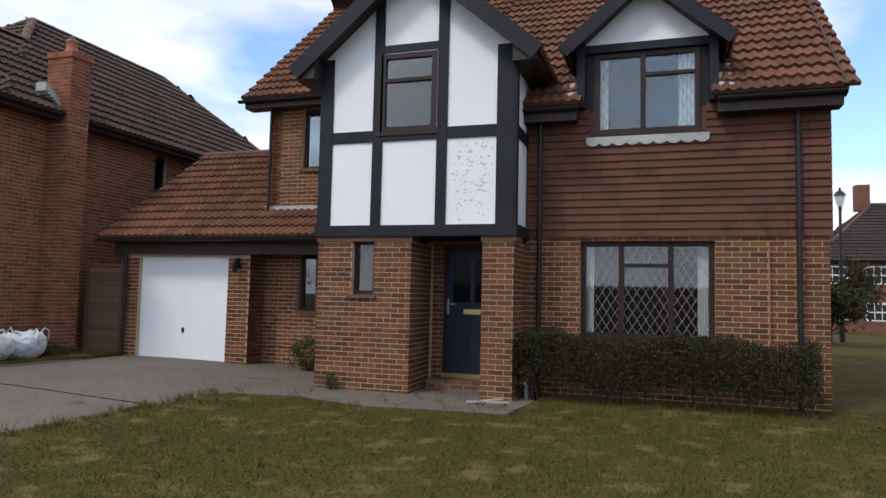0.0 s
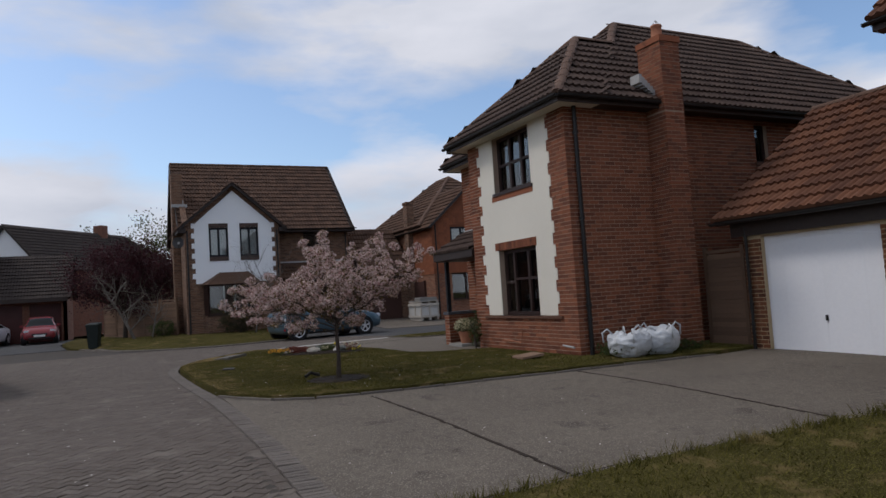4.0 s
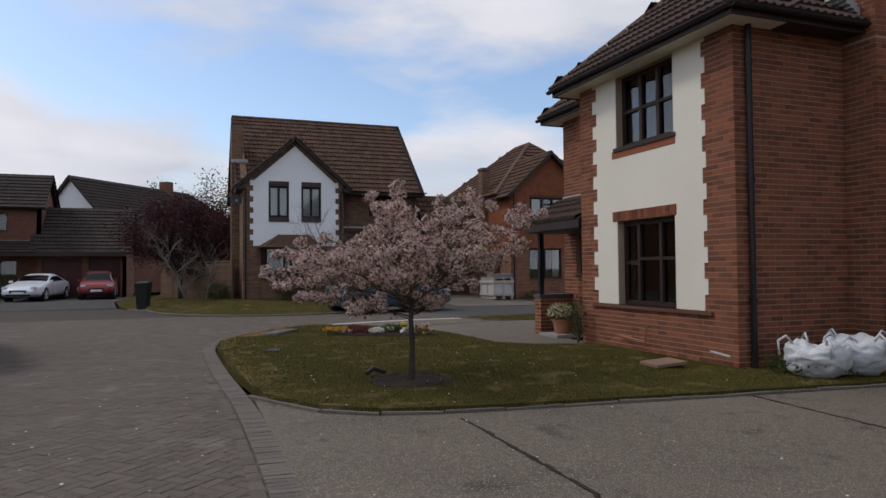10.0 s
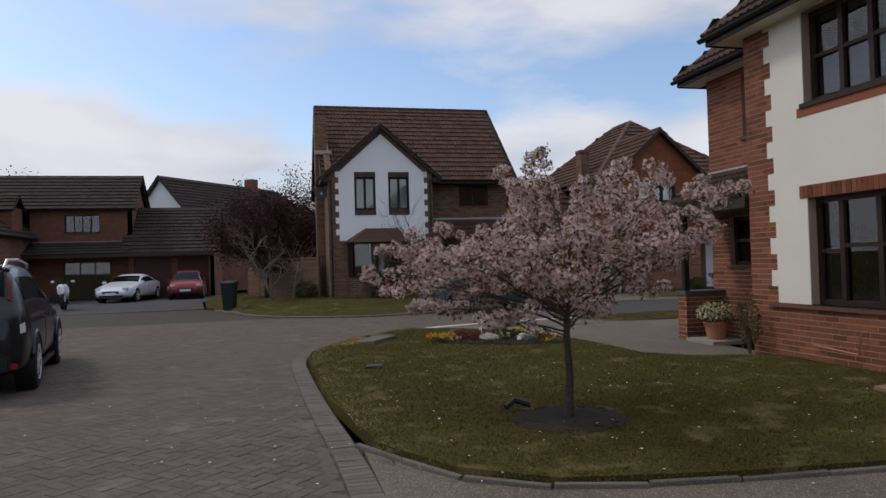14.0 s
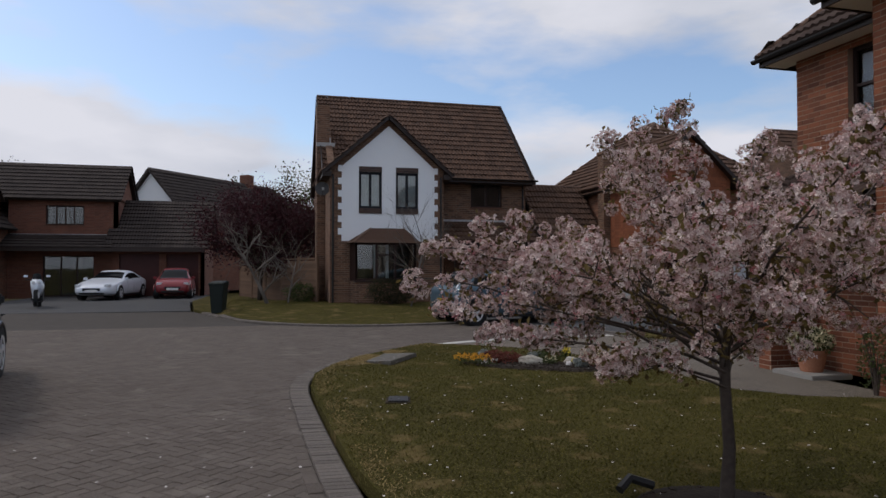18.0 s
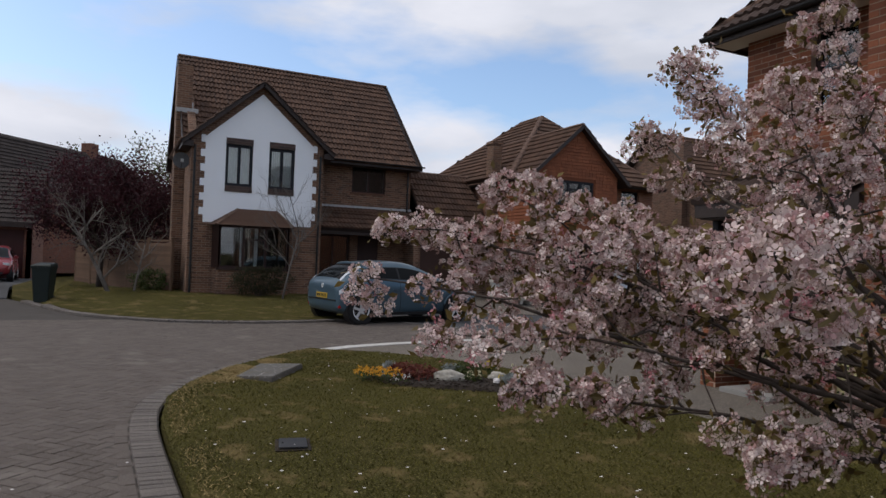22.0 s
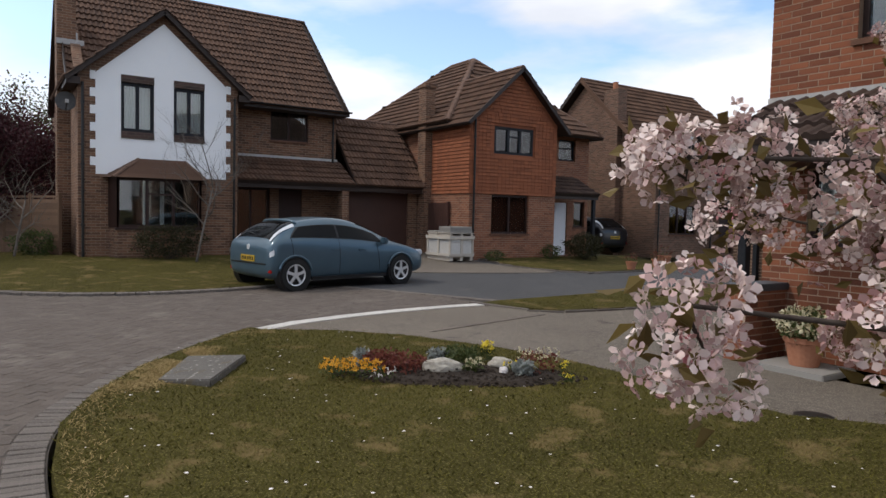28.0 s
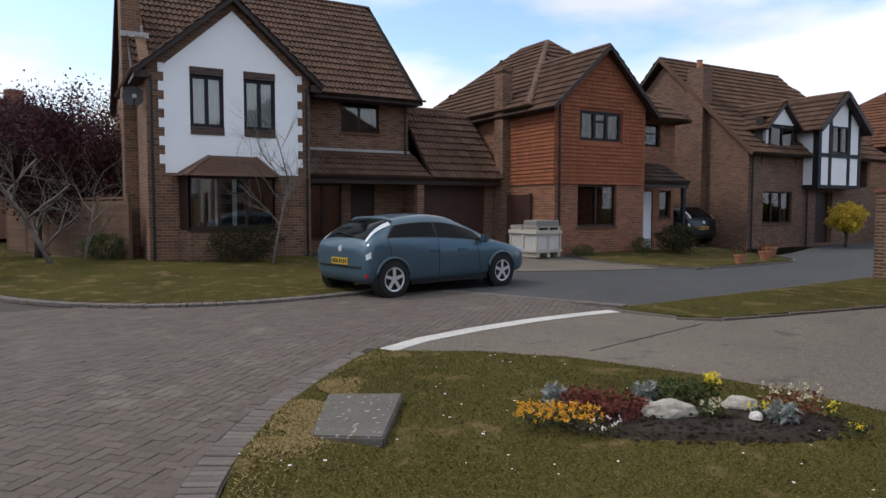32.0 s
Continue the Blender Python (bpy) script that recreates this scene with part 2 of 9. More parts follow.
CREAM = mat("cream render", (0.66, 0.62, 0.53), (0.75, 0.71, 0.62), 0.85, 0.7, 50, 0.4, 0.2, stain=(0.58, 0.54, 0.45), stain_at=0.72)
BLACKWOOD = mat("blue black painted timber", (0.008, 0.009, 0.012), (0.021, 0.023, 0.028), 0.55, 1.5, 30, 0.5, 0.3, spec=0.2)
DARKWOOD = mat("dark brown stained timber", (0.018, 0.009, 0.0075), (0.04, 0.018, 0.014), 0.5, 1.5, 30, 0.5, 0.25)
FASCIA = mat("dark brown fascia", (0.022, 0.014, 0.012), (0.045, 0.03, 0.024), 0.5, 1.5, 20, 0.5, 0.2)
PLASTIC = mat("black plastic pipe", (0.012, 0.011, 0.011), (0.026, 0.024, 0.023), 0.4, 2, 20, 0.5, 0.05)
LEAD = mat("grey lead flashing", (0.28, 0.28, 0.28), (0.46, 0.45, 0.43), 0.6, 2, 20, 0.5, 0.3, stain=(0.62, 0.60, 0.56), stain_at=0.6)
ENGBRICK = mat("blue grey engineering brick", (0.045, 0.047, 0.055), (0.10, 0.10, 0.11), 0.7, 3, 30, 0.5, 0.3)
DARKBRICK = brick_mat("dark lintel brick", (0.04, 0.026, 0.022), (0.075, 0.042, 0.034), (0.10, 0.075, 0.06))
BAREWALL = mat("bare grey wall under paint", (0.46, 0.45, 0.43), (0.64, 0.63, 0.60), 0.9, 4, 40, 0.5, 0.4)
STONE = mat("brown brick sill", (0.085, 0.042, 0.028), (0.17, 0.085, 0.055), 0.9, 2, 30, 0.5, 0.3)
GLASS = glass_mat("window glass", (0.84, 0.88, 0.88), 1.85)
CARGLASS = mat("dark car glass", (0.004, 0.005, 0.006), (0.007, 0.008, 0.009), 0.08, 2, 20, 0.3, 0, spec=0.08)
# near-black colour stands in for the dimness of unlit rooms
ROOM = mat("room shade in near black", (0.022, 0.02, 0.018), (0.05, 0.045, 0.04), 0.95, 0.8, 8, 0.5, 0)
CURTAIN = mat("pale curtain", (0.76, 0.77, 0.77), (0.88, 0.88, 0.88), 0.95, 3, 20, 0.5, 0.1)
LEADCAME = mat("lead came", (0.20, 0.21, 0.215), (0.30, 0.30, 0.31), 0.6, 2, 20, 0.5, 0)
LAWN = mat("lawn soil and turf", (0.034, 0.031, 0.009), (0.074, 0.062, 0.018), 0.95, 0.7, 60, 0.5, 0.8, stain=(0.135, 0.097, 0.042), stain_at=0.54, speck=(0.12, 0.103, 0.037), speck_at=0.56, speck_scale=60, spec=0.05)
BLADE = mat("grass blade", (0.040, 0.041, 0.009), (0.136, 0.117, 0.029), 0.85, 0.7, 8, 0.3, 0, vary=0.55, stain=(0.19, 0.148, 0.06), stain_at=0.55, spec=0.06)
STRAW = mat("dry straw grass", (0.20, 0.14, 0.06), (0.38, 0.285, 0.135), 0.9, 1.5, 20, 0.4, 0, vary=0.6, spec=0.06)
PAVER = mat("grey brown block paver", (0.070, 0.055, 0.045), (0.122, 0.099, 0.083), 0.9, 0.45, 50, 0.45, 0.5, vary=0.46, stain=(0.148, 0.124, 0.105), stain_at=0.565, speck=(0.165, 0.14, 0.118), speck_at=0.57)
KERBM = mat("pale kerb block", (0.088, 0.074, 0.064), (0.155, 0.132, 0.115), 0.9, 0.8, 50, 0.5, 0.5, vary=0.5, stain=(0.22, 0.195, 0.17), stain_at=0.6, speck=(0.22, 0.195, 0.17), speck_at=0.57)
JOINT = mat("dark sandy joint", (0.045, 0.038, 0.032), (0.072, 0.061, 0.052), 0.95, 2, 60, 0.5, 0.4)
CONCRETE = mat("exposed concrete", (0.080, 0.066, 0.052), (0.152, 0.127, 0.101), 0.92, 0.6, 14, 0.5, 0.7, stain=(0.062, 0.051, 0.041), stain_at=0.57, speck=(0.235, 0.205, 0.17), speck_at=0.565, speck_scale=70)
WHITELINE = mat("white painted kerb", (0.36, 0.345, 0.32), (0.58, 0.56, 0.52), 0.9, 1.6, 30, 0.5, 0.4, stain=(0.22, 0.20, 0.175), stain_at=0.6, speck=(0.22, 0.20, 0.18), speck_at=0.6, speck_scale=40)
ASPHALT = mat("asphalt", (0.034, 0.034, 0.036), (0.066, 0.066, 0.068), 0.9, 0.4, 40, 0.5, 0.6, stain=(0.078, 0.073, 0.069), stain_at=0.58, speck=(0.12, 0.118, 0.115), speck_at=0.57)
SOIL = mat("dark soil", (0.016, 0.011, 0.008), (0.042, 0.03, 0.021), 0.95, 3, 30, 0.5, 0.8)
GARDOOR = mat("white painted steel door", (0.74, 0.75, 0.78), (0.80, 0.81, 0.83), 0.5, 0.8, 20, 0.4, 0.05, stain=(0.66, 0.65, 0.62), stain_at=0.74)
BLUEDOOR = mat("dark blue painted door", (0.008, 0.016, 0.034), (0.013, 0.026, 0.05), 0.4, 2, 20, 0.5, 0.08)
REDDOOR = mat("dark red garage door", (0.05, 0.014, 0.012), (0.08, 0.022, 0.018), 0.5, 2, 20, 0.5, 0.08)
BROWNDOOR = mat("brown garage door", (0.05, 0.025, 0.02), (0.075, 0.038, 0.03), 0.5, 2, 20, 0.5, 0.08)
FENCE = mat("weathered fence timber", (0.085, 0.05, 0.033), (0.18, 0.11, 0.07), 0.9, 2, 25, 0.5, 0.5, vary=0.4)
BRASS = mat("brass", (0.45, 0.33, 0.14), (0.55, 0.42, 0.2), 0.35, 3, 20, 0.5, 0.05, metal=1.0)
TERRA = mat("terracotta", (0.30, 0.12, 0.07), (0.42, 0.19, 0.11), 0.9, 3, 30, 0.5, 0.3)

# ---- building blocks ----
class Fr:
    """A wall's own axes: a along the wall, z up, d outwards."""
    def __init__(self, o, u, n):
        self.o, self.u, self.n = Vector(o), Vector(u), Vector(n)

    def at(self, a, z, d=0.0):
        return self.o + self.u * a + self.n * d + Vector((0, 0, z))


def fx(y, x0=0.0):
    """Faces -y; a is x."""
    return Fr((x0, y, 0), (1, 0, 0), (0, -1, 0))


def fy(x, y0=0.0):
    """Faces +x; a is y."""
    return Fr((x, y0, 0), (0, 1, 0), (1, 0, 0))


class B:
    """A mesh being put together."""
    def __init__(self):
        self.v, self.f = [], []

    def poly(self, pts):
        i = len(self.v)
        self.v += [tuple(p) for p in pts]
        self.f.append(tuple(range(i, i + len(pts))))

    def hexa(self, p):
        """Eight corners: the lower four round, then the upper four."""
        i = len(self.v)
        self.v += [tuple(q) for q in p]
        self.f += [tuple(i + k for k in q) for q in ((3, 2, 1, 0), (4, 5, 6, 7), (0, 1, 5, 4), (1, 2, 6, 5), (2, 3, 7, 6), (3, 0, 4, 7))]
        return self

    def box(self, x0, x1, y0, y1, z0, z1):
        return self.hexa([(x0, y0, z0), (x1, y0, z0), (x1, y1, z0), (x0, y1, z0), (x0, y0, z1), (x1, y0, z1), (x1, y1, z1), (x0, y1, z1)])

    def fbox(self, fr, a0, a1, z0, z1, d0, d1):
        return self.hexa([fr.at(a0, z0, d1), fr.at(a1, z0, d1), fr.at(a1, z0, d0), fr.at(a0, z0, d0),
                          fr.at(a0, z1, d1), fr.at(a1, z1, d1), fr.at(a1, z1, d0), fr.at(a0, z1, d0)])

    def prism(self, loop, shift):
        """A flat loop pushed along shift."""
        n, i, s = len(loop), len(self.v), Vector(shift)
        self.v += [tuple(p) for p in loop] + [tuple(Vector(p) + s) for p in loop]
        self.f += [tuple(range(i, i + n))[::-1], tuple(range(i + n, i + 2 * n))]
        self.f += [(i + k, i + (k + 1) % n, i + n + (k + 1) % n, i + n + k) for k in range(n)]
        return self

    def beam(self, p, q, w, h, up=(0, 0, 1)):
        """A bar from p to q of width w and height h."""
        p, q = Vector(p), Vector(q)
        t = (q - p).normalized()
        s = t.cross(Vector(up)).normalized()
        k = s.cross(t)
        c = [s * (w / 2) * i + k * (h / 2) * j for i, j in ((-1, -1), (1, -1), (1, 1), (-1, 1))]
        return self.hexa([p + c[0], p + c[1], p + c[2], p + c[3], q + c[0], q + c[1], q + c[2], q + c[3]])

    def tube(self, pts, radii, seg=8, cap=True):
        pts = [Vector(p) for p in pts]
        if not hasattr(radii, "__len__"):
            radii = [radii] * len(pts)
        i0 = len(self.v)
        for k, p in enumerate(pts):
            t = (pts[min(k + 1, len(pts) - 1)] - pts[max(k - 1, 0)]).normalized()
            s = t.cross(Vector((0, 0, 1)) if abs(t.z) < 0.95 else Vector((1, 0, 0))).normalized()
            u = s.cross(t)
            for j in range(seg):
                w = 2 * math.pi * j / seg
                self.v.append(tuple(p + (s * math.cos(w) + u * math.sin(w)) * radii[k]))
        for k in range(len(pts) - 1):
            for j in range(seg):
                a, b = i0 + k * seg + j, i0 + k * seg + (j + 1) % seg
                self.f.append((a, b, b + seg, a + seg))
        if cap:
            self.f.append(tuple(i0 + j for j in range(seg))[::-1])
            self.f.append(tuple(i0 + (len(pts) - 1) * seg + j for j in range(seg)))
        return self

    def lathe(self, c, prof, seg=20):
        """Radius and height pairs turned round the upright through c."""
        i0 = len(self.v)
        for r, z in prof:
            for j in range(seg):
                w = 2 * math.pi * j / seg
                self.v.append((c[0] + r * math.cos(w), c[1] + r * math.sin(w), c[2] + z))
        for k in range(len(prof) - 1):
            for j in range(seg):
                a, b = i0 + k * seg + j, i0 + k * seg + (j + 1) % seg
                self.f.append((a, b, b + seg, a + seg))
        self.f.append(tuple(i0 + j for j in range(seg))[::-1])
        self.f.append(tuple(i0 + (len(prof) - 1) * seg + j for j in range(seg)))
        return self


def raw(name, verts, faces, material, smooth=False):
    me = bpy.data.meshes.new(name)
    me.from_pydata(verts, [], faces)
    me.materials.append(material)
    if smooth:
        me.polygons.foreach_set("use_smooth", [True] * len(me.polygons))
    me.update()
    return me


def part(name, b, material, parent=None, label="", smooth=False, bevel=0.0):
    """Links what was put together as one mesh, under a thing or a part of one."""
    if bevel:
        bm = bmesh.new()
        vs = [bm.verts.new(v) for v in b.v]
        for f in b.f:
            bm.faces.new([vs[i] for i in f])
        bmesh.ops.recalc_face_normals(bm, faces=bm.faces)
        bmesh.ops.bevel(bm, geom=bm.edges[:], offset=bevel, segments=2, affect="EDGES", clamp_overlap=True)
        me = bpy.data.meshes.new(name)
        bm.to_mesh(me)
        bm.free()
        me.materials.append(material)
        if smooth:
            me.polygons.foreach_set("use_smooth", [True] * len(me.polygons))
    else:
        me = raw(name, b.v, b.f, material, smooth)
    ob = new(name, me)
    if parent:
        ob.parent = parent
    if label:
        tagged(ob, label)
    return ob


def thing(name, label, category, group="", kind="", at=(0, 0, 0)):
    e = new(name)
    e.location = at
    e.empty_display_size = 0.2
    bpy.context.view_layer.update()
    return tagged(e, label, category, group, kind)


def wall(name, fr, a0, a1, z0, z1, holes, material, parent, thick=0.28, label=""):
    """A wall with rectangular openings (a0, a1, z0, z1) right through it."""
    xs = sorted({a0, a1, *[min(max(v, a0), a1) for h in holes for v in h[:2]]})
    zs = sorted({z0, z1, *[min(max(v, z0), z1) for h in holes for v in h[2:4]]})
    solid = {}
    for i in range(len(xs) - 1):
        for k in range(len(zs) - 1):
            ca, cz = (xs[i] + xs[i + 1]) / 2, (zs[k] + zs[k + 1]) / 2
            solid[i, k] = not any(h[0] < ca < h[1] and h[2] < cz < h[3] for h in holes)
    b = B()
    for (i, k), s in solid.items():
        if not s:
            continue
        p = {(x, z, d): fr.at(xs[i + x], zs[k + z], -thick * d) for x in (0, 1) for z in (0, 1) for d in (0, 1)}
        b.poly([p[0, 0, 0], p[1, 0, 0], p[1, 1, 0], p[0, 1, 0]])
        b.poly([p[1, 0, 1], p[0, 0, 1], p[0, 1, 1], p[1, 1, 1]])
        if not solid.get((i - 1, k)):
            b.poly([p[0, 0, 1], p[0, 0, 0], p[0, 1, 0], p[0, 1, 1]])
        if not solid.get((i + 1, k)):
            b.poly([p[1, 0, 0], p[1, 0, 1], p[1, 1, 1], p[1, 1, 0]])
        if not solid.get((i, k - 1)):
            b.poly([p[0, 0, 1], p[1, 0, 1], p[1, 0, 0], p[0, 0, 0]])
        if not solid.get((i, k + 1)):
            b.poly([p[0, 1, 0], p[1, 1, 0], p[1, 1, 1], p[0, 1, 1]])
    return part(name, b, material, parent, label)


def inside(px, py, poly):
    c, n = False, len(poly)
    for i in range(n):
        x1, y1 = poly[i]
        x2, y2 = poly[i - 1]
        if (y1 > py) != (y2 > py) and px < (x2 - x1) * (py - y1) / (y2 - y1) + x1:
            c = not c
    return c


def pieces(name, base, places, material, parent, limit, near=None):
    """Alike pieces: base (verts, faces) set at each 4x4 pose; the first `limit` as objects on one mesh, the rest joined."""
    if near:
        places = sorted(places, key=lambda m: (m.translation - Vector(near)).length)
    me = raw(name, base[0], base[1], material)
    for m in places[:limit]:
        ob = new(name, me)
        ob.parent = parent
        ob.matrix_basis = m
    rest = places[limit:]
    if rest:
        v = np.array(base[0])
        ms = np.array([[list(r) for r in m] for m in rest])
        vv = np.einsum("nij,kj->nki", ms[:, :3, :3], v) + ms[:, None, :3, 3]
        nv = len(v)
        faces = [tuple(i * nv + k for k in f) for i in range(len(rest)) for f in base[1]]
        ob = new(name + "_field", raw(name + "_field", vv.reshape(-1, 3).tolist(), faces, material))
        ob.parent = parent
        tagged(ob, kind="stuff")


def brick_shape(w, h=0.062, d=0.005):
    b = B().box(0, w, -d, 0, 0, h)
    return b.v, [f for k, f in enumerate(b.f) if k != 4]


def bricks(fr, a0, a1, z0, z1, holes, material, parent, limit=0, near=None, name="brick"):
    """Stretcher bond on a wall's face: whole bricks shared, cut ones joined."""
    whole, cut = [], B()
    rot = Matrix((fr.u, -fr.n, (0, 0, 1))).transposed().to_4x4()
    row, z = 0, z0
    while z < z1 - 0.03:
        h = min(0.065, z1 - z)
        a = a0 - (0.1125 if row % 2 else 0.0)
        while a < a1 - 0.02:
            s, e = max(a, a0), min(a + 0.215, a1)
            spans = [(s, e)]
            for ho in holes:
                if ho[2] < z + 0.04 < ho[3]:
                    nx = []
                    for p, q in spans:
                        if ho[1] <= p or ho[0] >= q:
                            nx.append((p, q))
                        else:
                            if ho[0] - p > 0.02:
                                nx.append((p, ho[0]))
                            if q - ho[1] > 0.02:
                                nx.append((ho[1], q))
                    spans = nx
            for p, q in spans:
                if q - p > 0.214 and h > 0.064:
                    whole.append(Matrix.Translation(fr.at(p, z, 0.0)) @ rot)
                else:
                    cut.fbox(fr, p, q, z, z + h - 0.002, 0.0, 0.006)
            a += 0.225
        z += 0.075
        row += 1
    pieces(name, brick_shape(0.213), whole, material, parent, limit, near)
    if cut.v:
        tagged(part("cut_" + name, cut, material, parent), kind="stuff")


TILE_W, TILE_G = 0.30, 0.33


def tile_shape(amp, w=TILE_W, g=TILE_G):
    """A double roman tile: two rolls and flat pans, thicker at its lower edge."""
    s = (0.0, 0.09, 0.17, 0.26, 0.34, 0.5, 0.59, 0.67, 0.76, 0.84, 1.0)
    h = (0.0, 0.7, 1.0, 0.7, 0.0, 0.0, 0.7, 1.0, 0.7, 0.0, 0.0)
    v, f, n = [], [], len(s)
    for b, up in ((-0.03, 0.058), (g, 0.004)):
        v += [(w * (q - 0.02) * 1.02, b, up + amp * r) for q, r in zip(s, h)]
    v += [(w * (q - 0.02) * 1.02, -0.03, 0.0) for q in s]
    f += [(i, i + 1, n + i + 1, n + i) for i in range(n - 1)]
    f += [(2 * n + i, 2 * n + i + 1, i + 1, i) for i in range(n - 1)]
    return v, f


def slope(parent, o, u, v, poly, material, limit=0, near=None, amp=0.032, thick=0.12, name="roof_slope", w=TILE_W, g=TILE_G):
    """A roof plane: o at the eave, u along it, v up the slope; poly in those. A slab under rows of tiles."""
    o, u, v = Vector(o), Vector(u).normalized(), Vector(v).normalized()
    n = u.cross(v).normalized()
    if n.z < 0:
        n = -n
    b = B().prism([o + u * p[0] + v * p[1] for p in poly], -n * thick)
    slab = part(name, b, FASCIA, parent)
    flip = u.cross(v).z < 0
    rot = Matrix((u, v, n)).transposed().to_4x4()
    if flip:
        rot = Matrix((-u, v, n)).transposed().to_4x4()
    a0, a1 = min(p[0] for p in poly), max(p[0] for p in poly)
    b1 = max(p[1] for p in poly)
    nr, nc = math.ceil(b1 / g), math.ceil((a1 - a0) / w)
    places = []
    for r in range(nr):
        if b1 - r * g < 0.12 * g:
            continue
        foot = min(r * g, b1 - g * 0.97)
        for c in range(nc):
            ca, cb = a0 + (c + 0.5) * w, (r + 0.45) * g
            if inside(ca, min(cb, b1 - 0.02), poly):
                places.append(Matrix.Translation(o + u * (ca + (w / 2 if flip else -w / 2)) + v * foot + n * (0.004 if foot == r * g else 0.012)) @ rot)
    pieces("roof_tile", tile_shape(amp, w, g), places, material, slab, limit, near)
    return slab


def cap(parent, p, q, name="ridge_tile", r=0.10):
    """Half-round ridge or hip tiles in lengths of about 0.45 m."""
    p, q = Vector(p), Vector(q)
    n = max(1, round((q - p).length / 0.45))
    b = B()
    for i in range(n):
        s, e = p.lerp(q, i / n), p.lerp(q, (i + 0.97) / n)
        t = (q - p).normalized()
        side = t.cross(Vector((0, 0, 1))).normalized()
        up = side.cross(t)
        k = []
        for rr, c in ((r * 1.06, s), (r, e)):
            k.append([c + side * rr * math.cos(w) + up * rr * (math.sin(w) * 0.8 - 0.3) for w in [math.pi * j / 6 for j in range(7)]])
        for j in range(6):
            b.poly([k[0][j], k[1][j], k[1][j + 1], k[0][j + 1]])
        b.poly(k[0])
        b.poly(k[1][::-1])
    return part(name, b, RIDGE, parent)


def gutter(parent, p, q, r=0.055):
    b = B()
    p, q = Vector(p), Vector(q)
    t = (q - p).normalized()
    side = t.cross(Vector((0, 0, 1))).normalized()
    loop = [side * r * math.cos(w) - Vector((0, 0, 1)) * r * math.sin(w) for w in [math.pi * j / 8 for j in range(9)]]
    loop += [c * 0.86 for c in loop[::-1]]
    return part("gutter", b.prism([p + c for c in loop], q - p), PLASTIC, parent)


def pipe(parent, x, y, z0, z1, r=0.035, material=None):
    b = B().tube([(x, y, z0), (x, y, z1)], r, 10)
    for z in np.arange(z0 + 0.9, z1, 1.6):
        b.tube([(x, y, z), (x, y, z + 0.06)], r * 1.35, 10)
    return part("downpipe", b, material or PLASTIC, parent, smooth=False)


